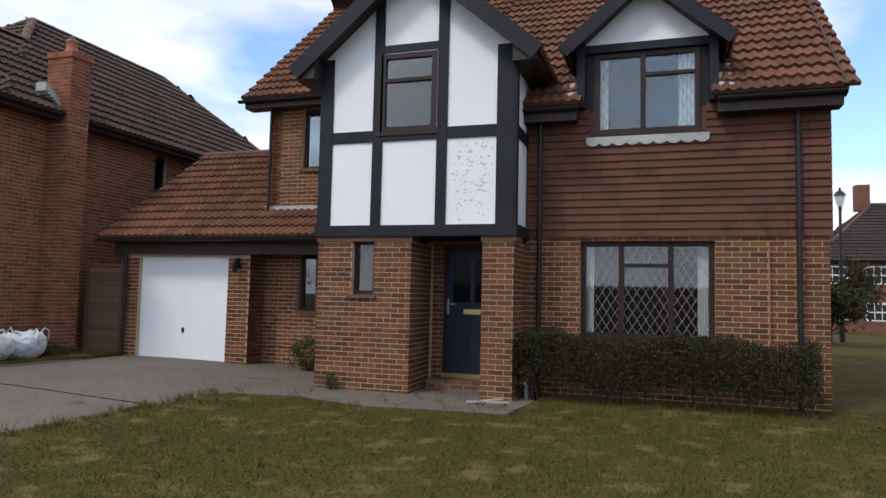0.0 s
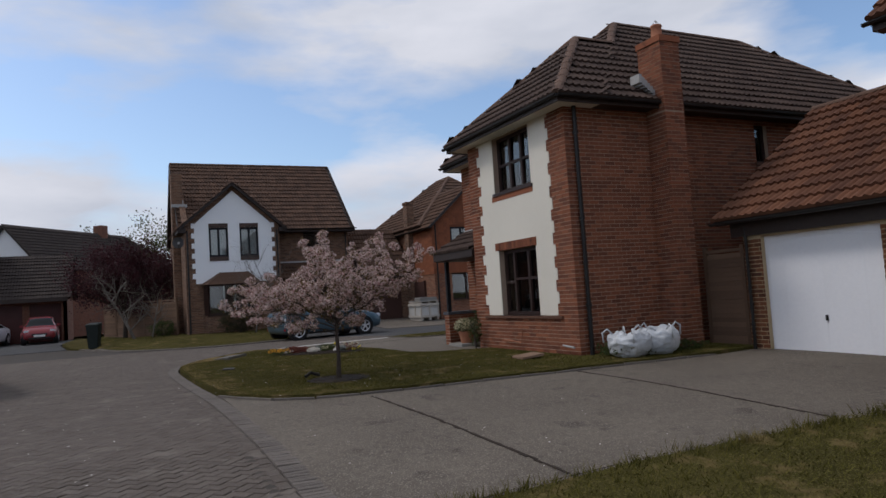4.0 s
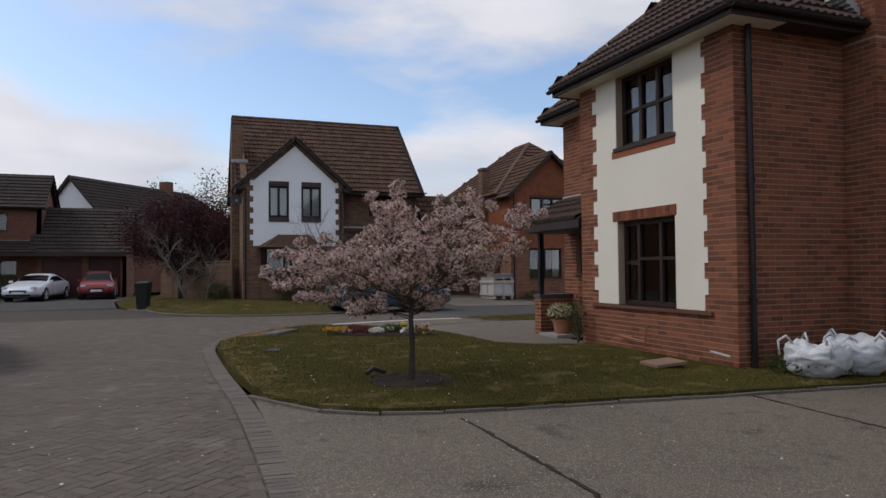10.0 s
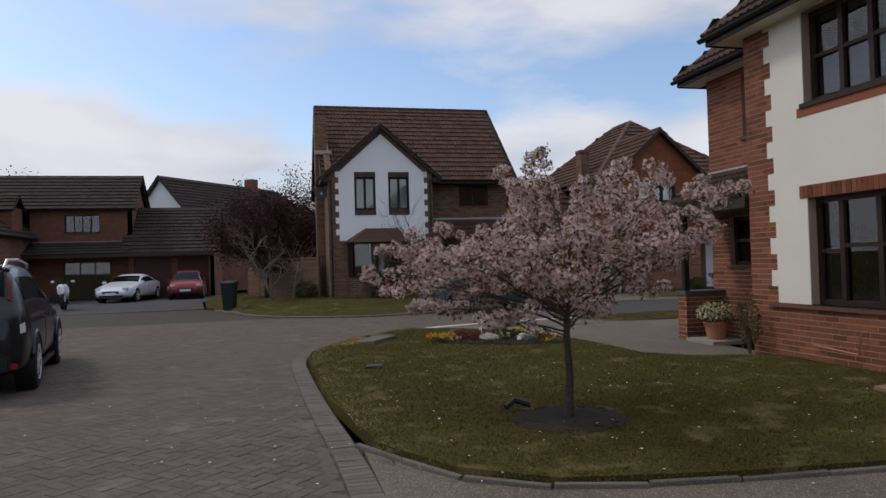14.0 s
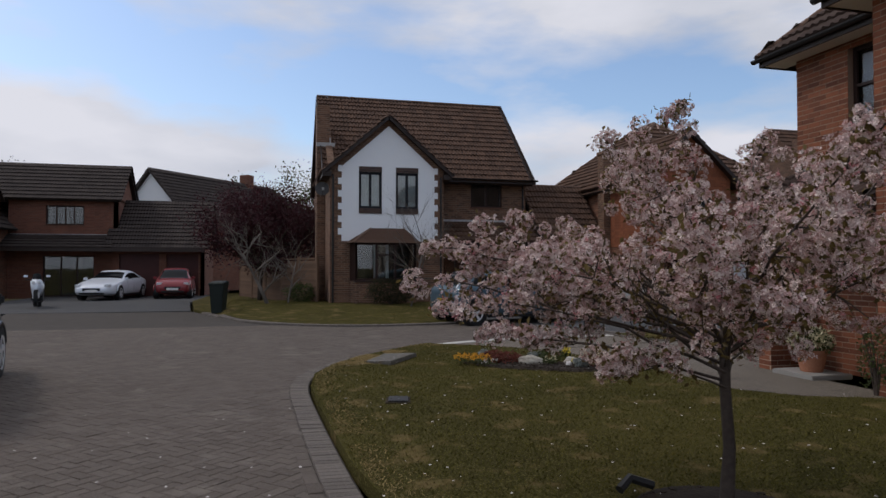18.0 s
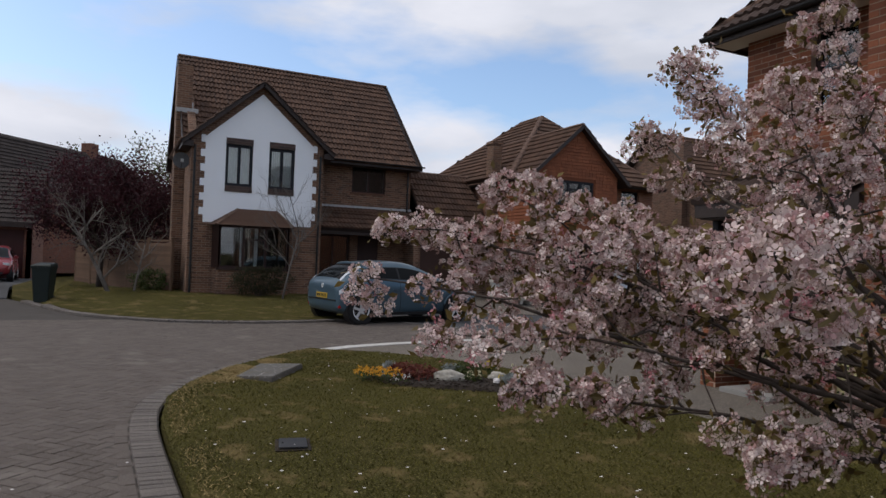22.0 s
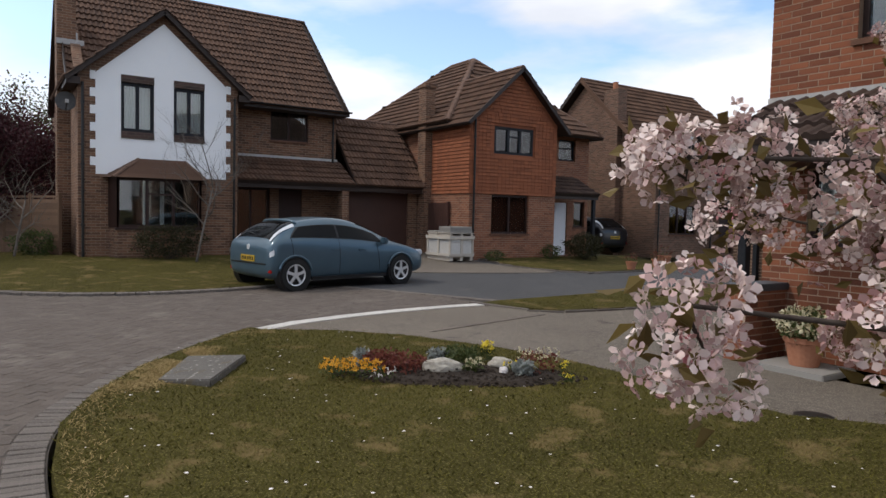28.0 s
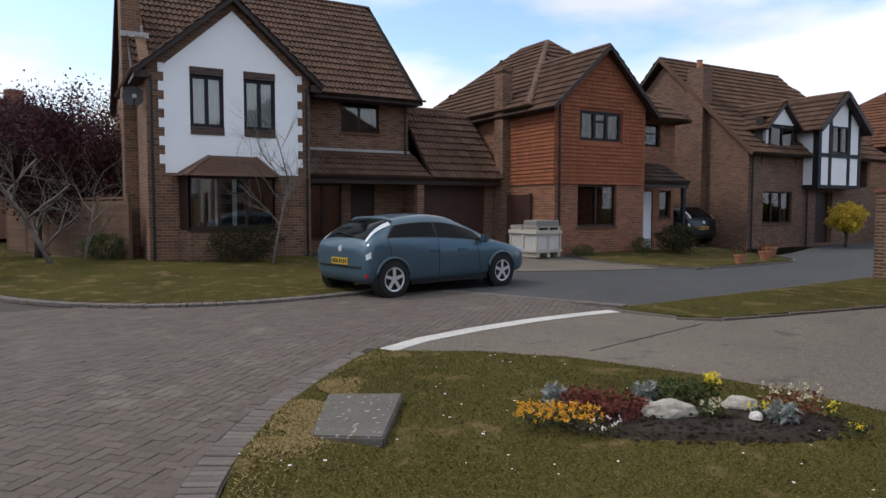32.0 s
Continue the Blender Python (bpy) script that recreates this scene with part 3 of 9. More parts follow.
def window(parent, fr, a0, a1, z0, z1, cols, frame_mat=None, recess=0.09, leaded=False, sill=True, curtains=(), label="", room=1.2, fw=0.06, thick=0.28, margin=0.35):
    """A casement window in an opening. cols: the lights, each (share of width, [heights of bars as shares])."""
    frame_mat = frame_mat or DARKWOOD
    d = -recess
    b = B()
    bars_ = []
    rim = [[fr.at(a, z, q) for a, z in loop_] for q in (d, d - 0.07) for loop_ in ([(a0, z0), (a1, z0), (a1, z1), (a0, z1)], [(a0 + fw, z0 + fw), (a1 - fw, z0 + fw), (a1 - fw, z1 - fw), (a0 + fw, z1 - fw)])]
    b.v = [tuple(p) for r_ in rim for p in r_]
    for k in range(4):
        m = (k + 1) % 4
        b.f += [(k, m, 4 + m, 4 + k), (8 + k, 12 + k, 12 + m, 8 + m), (k, 8 + k, 8 + m, m), (4 + k, 4 + m, 12 + m, 12 + k)]
    inner, x = (a1 - a0) - 2 * fw, a0 + fw
    panes = []
    tot = sum(c[0] for c in cols)
    for i, (sh, bars) in enumerate(cols):
        w = inner * sh / tot
        if i:
            bars_.append(("mullion", (x - fw / 2, x + fw / 2, z0 + fw, z1 - fw, d - 0.06, d + 0.012)))
        lo = x + (fw / 2 if i else 0)
        hi = x + w - (fw / 2 if i < len(cols) - 1 else 0)
        lv = [z0 + fw] + [z0 + fw + (z1 - z0 - 2 * fw) * k for k in bars] + [z1 - fw]
        for k in range(1, len(lv) - 1):
            bars_.append(("glazing_bar", (lo, hi, lv[k] - fw * 0.35, lv[k] + fw * 0.35, d - 0.055, d + 0.008)))
        for k in range(len(lv) - 1):
            p0 = lv[k] + (fw * 0.35 if k else 0)
            p1 = lv[k + 1] - (fw * 0.35 if k < len(lv) - 2 else 0)
            panes.append((lo, hi, p0, p1))
        x += w
    win = part("window", b, frame_mat, parent, label)
    for nm, q in bars_:
        part(nm, B().fbox(fr, *q), frame_mat, win)
    for lo, hi, p0, p1 in panes:
        g = part("pane", B().fbox(fr, lo + 0.003, hi - 0.003, p0 + 0.003, p1 - 0.003, d - 0.042, d - 0.036), GLASS, win)
        g.visible_shadow = False
        if leaded:
            lb, st = B(), 0.125
            m = (lo + hi) / 2
            for sg in (1, -1):
                k = -30
                while k < 30:
                    # diagonal line through (m + k*st, p0)
                    pts = []
                    for zz in (p0, p1):
                        aa = m + k * st + sg * (zz - p0) * 0.62
                        pts.append((aa, zz))
                    (x0, q0), (x1, q1) = pts
                    if x0 != x1:
                        ts = sorted([(lo - x0) / (x1 - x0), (hi - x0) / (x1 - x0)])
                        t0, t1 = max(0, ts[0]), min(1, ts[1])
                        if t1 - t0 > 0.02:
                            e0, e1 = (x0 + (x1 - x0) * t0, q0 + (q1 - q0) * t0), (x0 + (x1 - x0) * t1, q0 + (q1 - q0) * t1)
                            lb.beam(fr.at(e0[0], e0[1], d - 0.033), fr.at(e1[0], e1[1], d - 0.033), 0.006, 0.007, fr.n)
                    k += 1
            if lb.v:
                part("leading", lb, LEADCAME, win)
    if sill:
        part("sill", B().fbox(fr, a0 - 0.05, a1 + 0.05, z0 - 0.06, z0, d - 0.02, 0.045), frame_mat if sill == "wood" else STONE, win)
    for lo, hi in curtains:
        cb, n = B(), 10
        for k in range(n):
            s, e = a0 + (a1 - a0) * (lo + (hi - lo) * k / n), a0 + (a1 - a0) * (lo + (hi - lo) * (k + 1) / n)
            o1, o2 = (0.03, 0.0) if k % 2 else (0.0, 0.03)
            cb.hexa([fr.at(s, z0 + 0.02, d - 0.07 - o1), fr.at(e, z0 + 0.02, d - 0.07 - o2), fr.at(e, z0 + 0.02, d - 0.075 - o2), fr.at(s, z0 + 0.02, d - 0.075 - o1),
                     fr.at(s, z1 - 0.02, d - 0.07 - o1), fr.at(e, z1 - 0.02, d - 0.07 - o2), fr.at(e, z1 - 0.02, d - 0.075 - o2), fr.at(s, z1 - 0.02, d - 0.075 - o1)])
        part("curtain", cb, CURTAIN, win)
    # an added box behind the glass, its shade put into the near-black colour
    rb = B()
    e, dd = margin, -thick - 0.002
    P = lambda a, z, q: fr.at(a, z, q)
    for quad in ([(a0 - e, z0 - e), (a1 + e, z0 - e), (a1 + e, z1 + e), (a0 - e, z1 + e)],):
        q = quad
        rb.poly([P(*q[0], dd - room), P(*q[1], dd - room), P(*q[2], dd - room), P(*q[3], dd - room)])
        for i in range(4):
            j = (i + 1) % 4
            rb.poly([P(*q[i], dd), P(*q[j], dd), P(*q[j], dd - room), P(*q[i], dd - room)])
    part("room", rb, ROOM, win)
    return win

# ---- ground ----
def gz(x, y):
    """Height of the ground: nearly level, a little lower by the timbered house, higher towards the white gable."""
    s = min(max((x + 9.5) / 5.0, 0), 1)
    r = min(max((-29.0 - x) / 4.5, 0), 1) if y > 0.5 else 0.0
    return -0.11 * s * s * (3 - 2 * s) + 0.2 * r * r * (3 - 2 * r)


def sheet(name, loop, z, material, label, category="ground", drop=0.12, step=0.6, kind="structure"):
    """A laid surface: a flat shape cut fine enough to follow the ground, with an edge."""
    bm = bmesh.new()
    vs = [bm.verts.new((x, y, 0)) for x, y in loop]
    f = bm.faces.new(vs)
    if f.normal.z < 0:
        f.normal_flip()
    lo = [min(p[i] for p in loop) for i in (0, 1)]
    hi = [max(p[i] for p in loop) for i in (0, 1)]
    for ax in (0, 1):
        k = math.floor(lo[ax] / step) * step + step
        while k < hi[ax]:
            co = (k, 0, 0) if ax == 0 else (0, k, 0)
            bmesh.ops.bisect_plane(bm, geom=bm.verts[:] + bm.edges[:] + bm.faces[:], plane_co=co, plane_no=(1, 0, 0) if ax == 0 else (0, 1, 0))
            k += step
    bmesh.ops.triangulate(bm, faces=bm.faces[:])
    for v in bm.verts:
        v.co.z = gz(v.co.x, v.co.y) + z
    edge = [e for e in bm.edges if e.is_boundary]
    r = bmesh.ops.extrude_edge_only(bm, edges=edge)
    for v in [g for g in r["geom"] if isinstance(g, bmesh.types.BMVert)]:
        v.co.z -= drop
    bmesh.ops.recalc_face_normals(bm, faces=bm.faces[:])
    me = bpy.data.meshes.new(name)
    bm.to_mesh(me)
    bm.free()
    if sum(p.normal.z * p.area for p in me.polygons) < 0:
        me.flip_normals()
    me.materials.append(material)
    return tagged(new(name, me), label, category, kind=kind)


# the kerb between road and plots: straight, then round the corner lawn
KERB = [(-3.0, 2.62), (-6.0, 2.68), (-9.0, 2.70), (-12.0, 2.66), (-14.5, 2.52), (-16.5, 2.44), (-17.8, 2.42), (-18.7, 2.52), (-19.5, 2.82), (-20.3, 3.30), (-21.0, 3.88), (-21.6, 4.45), (-21.95, 4.85)]
LINE = [(-21.95, 4.85), (-22.35, 5.6), (-22.6, 6.5), (-22.78, 7.5), (-22.85, 8.4), (-22.85, 9.15)]
FAR_KERB = [(-34.0, -0.6), (-32.5, 0.0), (-30.6, 0.6), (-29.3, 1.15), (-28.3, 1.75), (-27.5, 2.5), (-26.95, 3.3), (-26.65, 4.3), (-26.65, 5.5), (-26.9, 6.6), (-27.3, 7.4)]
LAWN_TOP = [(-21.75, 4.95), (-21.3, 5.7), (-20.6, 6.35), (-19.5, 6.88), (-18.68, 7.12), (-17.4, 7.22), (-16.3, 7.25), (-15.75, 7.7), (-15.45, 8.42)]

tagged(part("ground", B().box(-900, 900, -900, 900, -0.6, -0.32), LAWN), "rough grass and earth reaching to the horizon", "ground", kind="structure")
road_loop = [(6, -4.2), (6, 2.6)] + [(x, y - 0.27) if x > -19 else (x - 0.17, y - 0.20) for x, y in KERB] + [(x - 0.1, y) for x, y in LINE[1:]] + [(-23.3, 9.75), (-26.4, 8.2)] + [(x + 0.25, y - 0.05) for x, y in FAR_KERB[::-1]] + [(-34.2, -6.4), (-31, -5.6), (-26.5, -4.6), (-20, -4.2)]
sheet("road", road_loop, -0.010, JOINT, "sandy bed of the block paved close", "road")
sheet("driveway", [(-27.3, 7.45), (-26.4, 8.25), (-23.3, 9.8), (-23.2, 11), (-23.6, 17.2), (-25, 30), (-26, 45), (-31, 45), (-31.2, 30), (-30.8, 27.5), (-29.0, 22.3), (-27.3, 20.6), (-27.0, 16.2), (-28.4, 15.6), (-31.9, 15.4), (-35.0, 15.3), (-35.0, 8.3), (-31.6, 7.8)], -0.005, ASPHALT, "dark asphalt shared drive", "driveway")
sheet("driveway", [(-34.2, -0.75), (-34.2, -6.6), (-39, -9.5), (-48, -9.5), (-48, -1.2), (-40, -1.4)], -0.005, ASPHALT, "dark asphalt forecourt before the garages", "driveway")
sheet("driveway", [(-6.0, 2.64), (-12.62, 2.64), (-11.75, 3.15), (-11.3, 3.75), (-11.05, 4.9), (-10.75, 7.4), (-10.45, 10.3), (-10.6, 11.9), (-7.2, 12.2), (-5.5, 12.0), (-5.3, 9.95), (-5.0, 9.1), (-6.0, 8.75), (-6.25, 7.3), (-6.3, 5.0), (-6.2, 3.5)], 0.01, CONCRETE, "worn exposed-aggregate concrete drive", "driveway")
sheet("driveway", [(x + 0.12, y) for x, y in LINE] + [(-22.3, 9.55), (-21.75, 9.95), (-21.2, 12.2), (-21.0, 14.2), (-18.1, 14.2), (-18.1, 9.05), (-15.5, 9.05), (-15.5, 8.47)] + [(x, y + 0.06) for x, y in LAWN_TOP[::-1]], 0.012, CONCRETE, "pale concrete drive beside the lawn", "driveway")
sheet("driveway", [(-34.2, 11.6), (-28.9, 11.5), (-27.9, 13.9), (-27.6, 15.3), (-28.4, 15.58), (-31.35, 14.98), (-34.2, 14.75)], 0.012, CONCRETE, "pale concrete apron before the brown garage", "driveway")
sheet("path", [(-5.4, 9.9), (-5.0, 8.95), (-3.9, 8.65), (-2.1, 8.85), (-1.95, 10.0), (-2.2, 10.75), (-3.8, 10.95), (-5.3, 10.2)], 0.02, CONCRETE, "broken concrete path before the porch", "path")
sheet("lawn", [(5, 2.7), (-5.98, 2.74), (-6.1, 3.5), (-6.2, 5.0), (-6.15, 7.3), (-5.95, 8.6), (-4.9, 8.85), (-3.9, 8.55), (-2.0, 8.75), (-1.9, 10.75), (1.9, 10.76), (1.9, 20), (5, 30), (30, 34), (30, 2.7)], 0.03, LAWN, "rough mown lawn before the timbered house", "lawn")
lawn_loop = KERB[4:] + LAWN_TOP + [(-15.3, 8.8), (-12.0, 8.8), (-12.0, 12.0), (-10.55, 11.9), (-10.5, 10.3), (-10.8, 7.4), (-11.1, 4.9), (-11.35, 3.75), (-11.8, 3.18), (-12.6, 2.76)]
sheet("lawn", lawn_loop, 0.07, LAWN, "worn mown corner lawn with straw patches", "lawn")
sheet("lawn", FAR_KERB + [(-31.4, 7.75), (-35, 8.2), (-36, 3.8), (-36, 1.5), (-48, -1.0), (-40, -1.3)], 0.05, LAWN, "mown lawn before the white gabled house", "lawn")
sheet("verge", [(-22.86, 9.24), (-22.2, 9.42), (-21.55, 9.85), (-21.2, 12.2), (-20.9, 14.3), (-20.9, 17.4), (-23.5, 17.3), (-23.05, 11.2), (-23.0, 9.7)], 0.05, LAWN, "narrow grass verge between two drives", "lawn")
sheet("lawn", [(-28.4, 15.65), (-27.1, 16.3), (-27.35, 20.5), (-29.0, 22.1), (-31.4, 22.3), (-31.6, 15.5)], 0.05, LAWN, "small lawn before the tile hung house", "lawn")
sheet("kerb_line", [(-21.8, 4.55)] + [(x - 0.12, y) for x, y in LINE] + [(x + 0.12, y + 0.02) for x, y in LINE[::-1]], 0.022, WHITELINE, "white painted kerb edge across the drive", "kerb")

# ---- the timbered house with the white garage door ----
def stone_gable(parent, fr, am, half, z_e, rise, d0, d1, material, name="gable"):
    """A triangular gable wall piece."""
    return part(name, B().prism([fr.at(am - half, z_e, d1), fr.at(am + half, z_e, d1), fr.at(am, z_e + rise, d1)], fr.n * (d0 - d1)), material, parent)


def gable_roof(parent, p0, along, length, half, z_e, pitch, tile, over=0.0, limit=0, near=None, amp=0.032):
    """Two slopes: p0 is the ridge line's plan start at eave height, along the horizontal ridge direction."""
    al = Vector(along).normalized()
    side = Vector((al.y, -al.x, 0))
    t = math.tan(radians(pitch))
    h = half + over
    out = []
    for s in (1, -1):
        o = Vector((p0[0], p0[1], z_e - over * t)) + side * s * h
        v = (-side * s + Vector((0, 0, t))).normalized()
        ln = h / math.cos(radians(pitch))
        out.append(slope(parent, o, al, v, [(0, 0), (length, 0), (length, ln), (0, ln)], tile, limit if s == 1 else 0, near, amp, 0.07))
    r0 = Vector((p0[0], p0[1], z_e + half * t + 0.03))
    cap(parent, r0, r0 + al * length)
    return out


def barge(parent, p, q, material, w=0.03, h=0.2):
    return part("bargeboard", B().beam(p, q, w, h), material, parent)


house_a = thing("house", "half timbered brick house with orange brown tiled roof", "house", "houses of the close")
FA, FJ, FG, FL = fx(10.76), fx(9.9), fx(11.58), fx(12.1)
zb = -0.12
# main front wall, brick below and hung tiles above
WA = (-1.42, 0.45, 0.78, 2.21)
DW = (-1.22, 0.26, 3.8, 5.02)
w1 = wall("wall", FA, -2.25, 1.88, zb, 2.28, [WA], MORTAR_A, house_a)
bricks(FA, -2.25, 1.88, zb, 2.26, [WA], BRICK_A, w1, 120, (0, 10.76, 1))
w2 = wall("wall", FA, -2.25, 1.88, 2.28, 4.15, [DW], HUNG_A, house_a, 0.28)
for k in range(17):
    z = 2.27 + k * 0.112
    for s, e in ([(-2.22, 1.92)] if z + 0.05 < DW[2] - 0.1 else [(-2.22, DW[0] - 0.08), (DW[1] + 0.08, 1.92)]):
        b = B()
        n = max(1, round((e - s) / 0.27))
        for i in range(n):
            a0, a1 = s + (e - s) * i / n + 0.0015, s + (e - s) * (i + 1) / n - 0.0015
            b.hexa([FA.at(a0, z, 0.045), FA.at(a1, z, 0.045), FA.at(a1, z, 0.02), FA.at(a0, z, 0.02), FA.at(a0, z + 0.125, 0.016), FA.at(a1, z + 0.125, 0.016), FA.at(a1, z + 0.125, 0.004), FA.at(a0, z + 0.125, 0.004)])
        part("tile_course", b, HUNG_A, w2)
wall("wall", fy(1.88), 11.04, 18.72, zb, 4.2, [], BRICK_A, house_a)
wall("wall", fx(19.0), -7.7, 1.88, zb, 4.6, [], BRICK_A, house_a)
window(house_a, FA, *WA, [(1, []), (1.35, [0.78]), (1, [])], leaded=True, curtains=[(0.02, 0.10), (0.88, 0.97)], label="dark stained window with diamond leaded lights", fw=0.075, sill="wood")
# dormer
wall("dormer_wall", FA, -1.42, 0.44, 4.15, 5.2, [DW], BLACKWOOD, house_a, 0.2)
window(house_a, FA, *DW, [(1, []), (1.15, [0.74])], leaded=True, curtains=[(0.02, 0.13), (0.8, 0.98)], recess=-0.03, label="dark stained dormer window with leaded lights", fw=0.07, sill="wood", thick=0.2)
fd = fx(10.72)
stone_gable(house_a, fd, -0.49, 0.93, 5.14, 0.82, 0.0, -0.06, WHITE)
part("beam", B().fbox(fx(10.70), -1.45, 0.47, 5.03, 5.15, -0.02, 0.03), BLACKWOOD, house_a)
gable_roof(house_a, (-0.49, 10.42), (0, 1, 0), 1.9, 1.0, 5.16, 42, TILE_A, 0.15)
for s in (1, -1):
    t = math.tan(radians(42))
    barge(house_a, (-0.49 + s * 1.18, 10.41, 5.16 - 0.18 * t), (-0.49, 10.41, 5.16 + 1.0 * t - 0.05), BLACKWOOD, 0.04, 0.2)
    part("cheek", B().box(-0.49 + s * 0.93 - 0.06, -0.49 + s * 0.93 + 0.06, 10.6, 12.0, 4.2, 5.2), BLACKWOOD, house_a)
ap, an = B(), 9
for k in range(an):
    q0 = DW[0] - 0.12 + (DW[1] - DW[0] + 0.24) * k / an
    q1 = q0 + (DW[1] - DW[0] + 0.24) / an
    arc = [(q0 + (q1 - q0) * f, 3.66 - 0.045 * math.sin(math.pi * f)) for f in (0, 0.2, 0.4, 0.6, 0.8, 1.0)]
    ap.prism([FA.at(q0, 3.755, 0.05)] + [FA.at(x, z, 0.05) for x, z in arc] + [FA.at(q1, 3.755, 0.05)], FA.at(0, 0, 0.012) - FA.at(0, 0, 0.0))
part("apron", ap, LEAD, house_a, "scalloped lead apron under the dormer window")
# main roof
PM = 42.0
tm = math.tan(radians(PM))
ln = 5.2 / math.cos(radians(PM))
up = (0, 1, tm)
ez = 4.22
slope(house_a, (-3.2, 10.45, ez), (1, 0, 0), up, [(0, 0), (1.74, 0), (1.74, 1.9), (3.68, 1.9), (3.68, 0), (5.28, 0), (5.28, ln), (0, ln)], TILE_A, 200, (0.5, 11.0, 5))
lz = ez + (11.8 - 10.45) * tm - 0.3
slope(house_a, (-8.15, 11.8, lz), (1, 0, 0), up, [(0, 0), (4.95, 0), (4.95, ln - 1.6), (0, ln - 1.6)], TILE_A)
slope(house_a, (-8.15, 20.4, ez), (1, 0, 0), (0, -1, tm), [(0, 0), (10.2, 0), (10.2, ln - 0.1), (0, ln - 0.1)], TILE_A)
cap(house_a, (-8.15, 15.6, ez + 5.15 * tm), (2.1, 15.6, ez + 5.15 * tm))
part("gable", B().prism([(1.88, 10.8, 4.15), (1.88, 19.0, 4.6), (1.88, 15.6, 8.6)], (-0.25, 0, 0)), BRICK_C, house_a)
part("gable", B().prism([(-7.7, 12.2, 5.0), (-7.7, 19.0, 4.6), (-7.7, 15.6, 8.6)], (0.25, 0, 0)), BRICK_C, house_a)
for s0, s1 in ((-2.25, -1.46), (0.48, 2.02)):
    part("fascia", B().fbox(FA, s0, s1, 3.98, 4.18, 0.0, 0.28), FASCIA, house_a)
    gutter(house_a, (s0, 10.42, 4.17), (s1 + 0.03, 10.42, 4.17))
    part("flashing", B().hexa([(v[0], v[1], v[2]) for v in ((s1 - 0.25, 10.6, 4.30), (s1 - 0.02, 10.6, 4.30), (s1 - 0.02, 11.3, 4.93), (s1 - 0.25, 11.3, 4.93), (s1 - 0.25, 10.6, 4.38), (s1 - 0.02, 10.6, 4.42), (s1 - 0.02, 11.3, 5.05), (s1 - 0.25, 11.3, 5.01))]) if s0 < 0 else B().hexa([(0.5, 10.6, 4.30), (0.72, 10.6, 4.30), (0.72, 11.3, 4.93), (0.5, 11.3, 4.93), (0.5, 10.6, 4.42), (0.72, 10.6, 4.38), (0.72, 11.3, 5.01), (0.5, 11.3, 5.05)]), LEAD, house_a, "pale mortared dormer flashing")
pipe(house_a, -2.02, 10.66, zb, 4.1)
pipe(house_a, 1.5, 10.66, zb, 4.1)
pipe(house_a, 1.13, 10.7, 0.75, 2.2, 0.012, TERRA)
barge(house_a, (2.04, 10.44, ez - 0.06), (2.04, 15.6, ez + 5.15 * tm - 0.06), FASCIA, 0.03, 0.2)
# jettied timber bay on brick piers
AP = 5.02
pm = -3.79
wall("jetty_wall", FJ, -5.34, -2.25, 2.3, AP, [(-4.34, -3.45, 3.79, 5.0)], WHITE, house_a, 0.2)
part("jetty_wall", B().box(-2.45, -2.25, 10.1, 12.1, 2.3, AP), WHITE, house_a)
part("jetty_wall", B().box(-5.34, -5.14, 10.1, 12.1, 2.3, AP), WHITE, house_a)
part("jetty_floor", B().box(-5.34, -2.25, 9.9, 12.1, 2.22, 2.3), DARKWOOD, house_a)
stone_gable(house_a, FJ, pm, 1.545, AP, 1.36, 0.0, -0.2, WHITE)
window(house_a, FJ, -4.34, -3.45, 3.8, 5.0, [(1, [0.68])], frame_mat=DARKWOOD, recess=-0.03, sill="wood", label="dark stained casement above the porch", fw=0.075, curtains=(), thick=0.2)
for a0, a1, z0, z1 in ((-5.36, -5.14, 2.37, 5.0), (-4.46, -4.3, 2.37, 6.0), (-3.43, -3.27, 2.37, 6.0), (-2.52, -2.25, 2.37, 5.0)):
    part("post", B().fbox(FJ, a0, a1, z0, z1, 0.0, 0.03), BLACKWOOD, house_a, bevel=0.004)
for a0, a1 in ((-5.14, -4.46), (-4.3, -3.43), (-3.27, -2.52)):
    part("rail", B().fbox(FJ, a0, a1, 3.66, 3.83, 0.0, 0.028), BLACKWOOD, house_a, bevel=0.004)
part("rail", B().fbox(FJ, -4.3, -3.43, 5.03, 5.14, 0.0, 0.028), BLACKWOOD, house_a)
part("beam", B().fbox(FJ, -5.38, -2.2, 2.21, 2.38, -0.05, 0.06), BLACKWOOD, house_a, "blue black painted bressummer", bevel=0.006)
prng = np.random.default_rng(77)
fl = B()
for k in range(150):
    a, z, r = prng.uniform(-3.22, -2.57), 2.42 + 1.2 * prng.random() ** 0.7, prng.uniform(0.006, 0.034)
    ang = sorted(prng.uniform(0, 6.28, 7))
    fl.prism([FJ.at(a + r * prng.uniform(0.5, 1.3) * math.cos(q), z + 0.6 * r * prng.uniform(0.5, 1.3) * math.sin(q), 0.0005) for q in ang], FJ.at(0, 0, 0.0015) - FJ.at(0, 0, 0.0))
tagged(part("paint_flake", fl, BAREWALL, house_a, "bare patches of peeling white paint"), kind="stuff")
FS = fy(-2.25)
part("post", B().fbox(FS, 9.88, 10.02, 2.37, 5.0, 0.0, 0.03), BLACKWOOD, house_a)
part("rail", B().fbox(FS, 10.02, 10.76, 3.66, 3.83, 0.0, 0.028), BLACKWOOD, house_a)
part("beam", B().fbox(FS, 9.85, 10.76, 2.21, 2.38, -0.05, 0.06), BLACKWOOD, house_a)
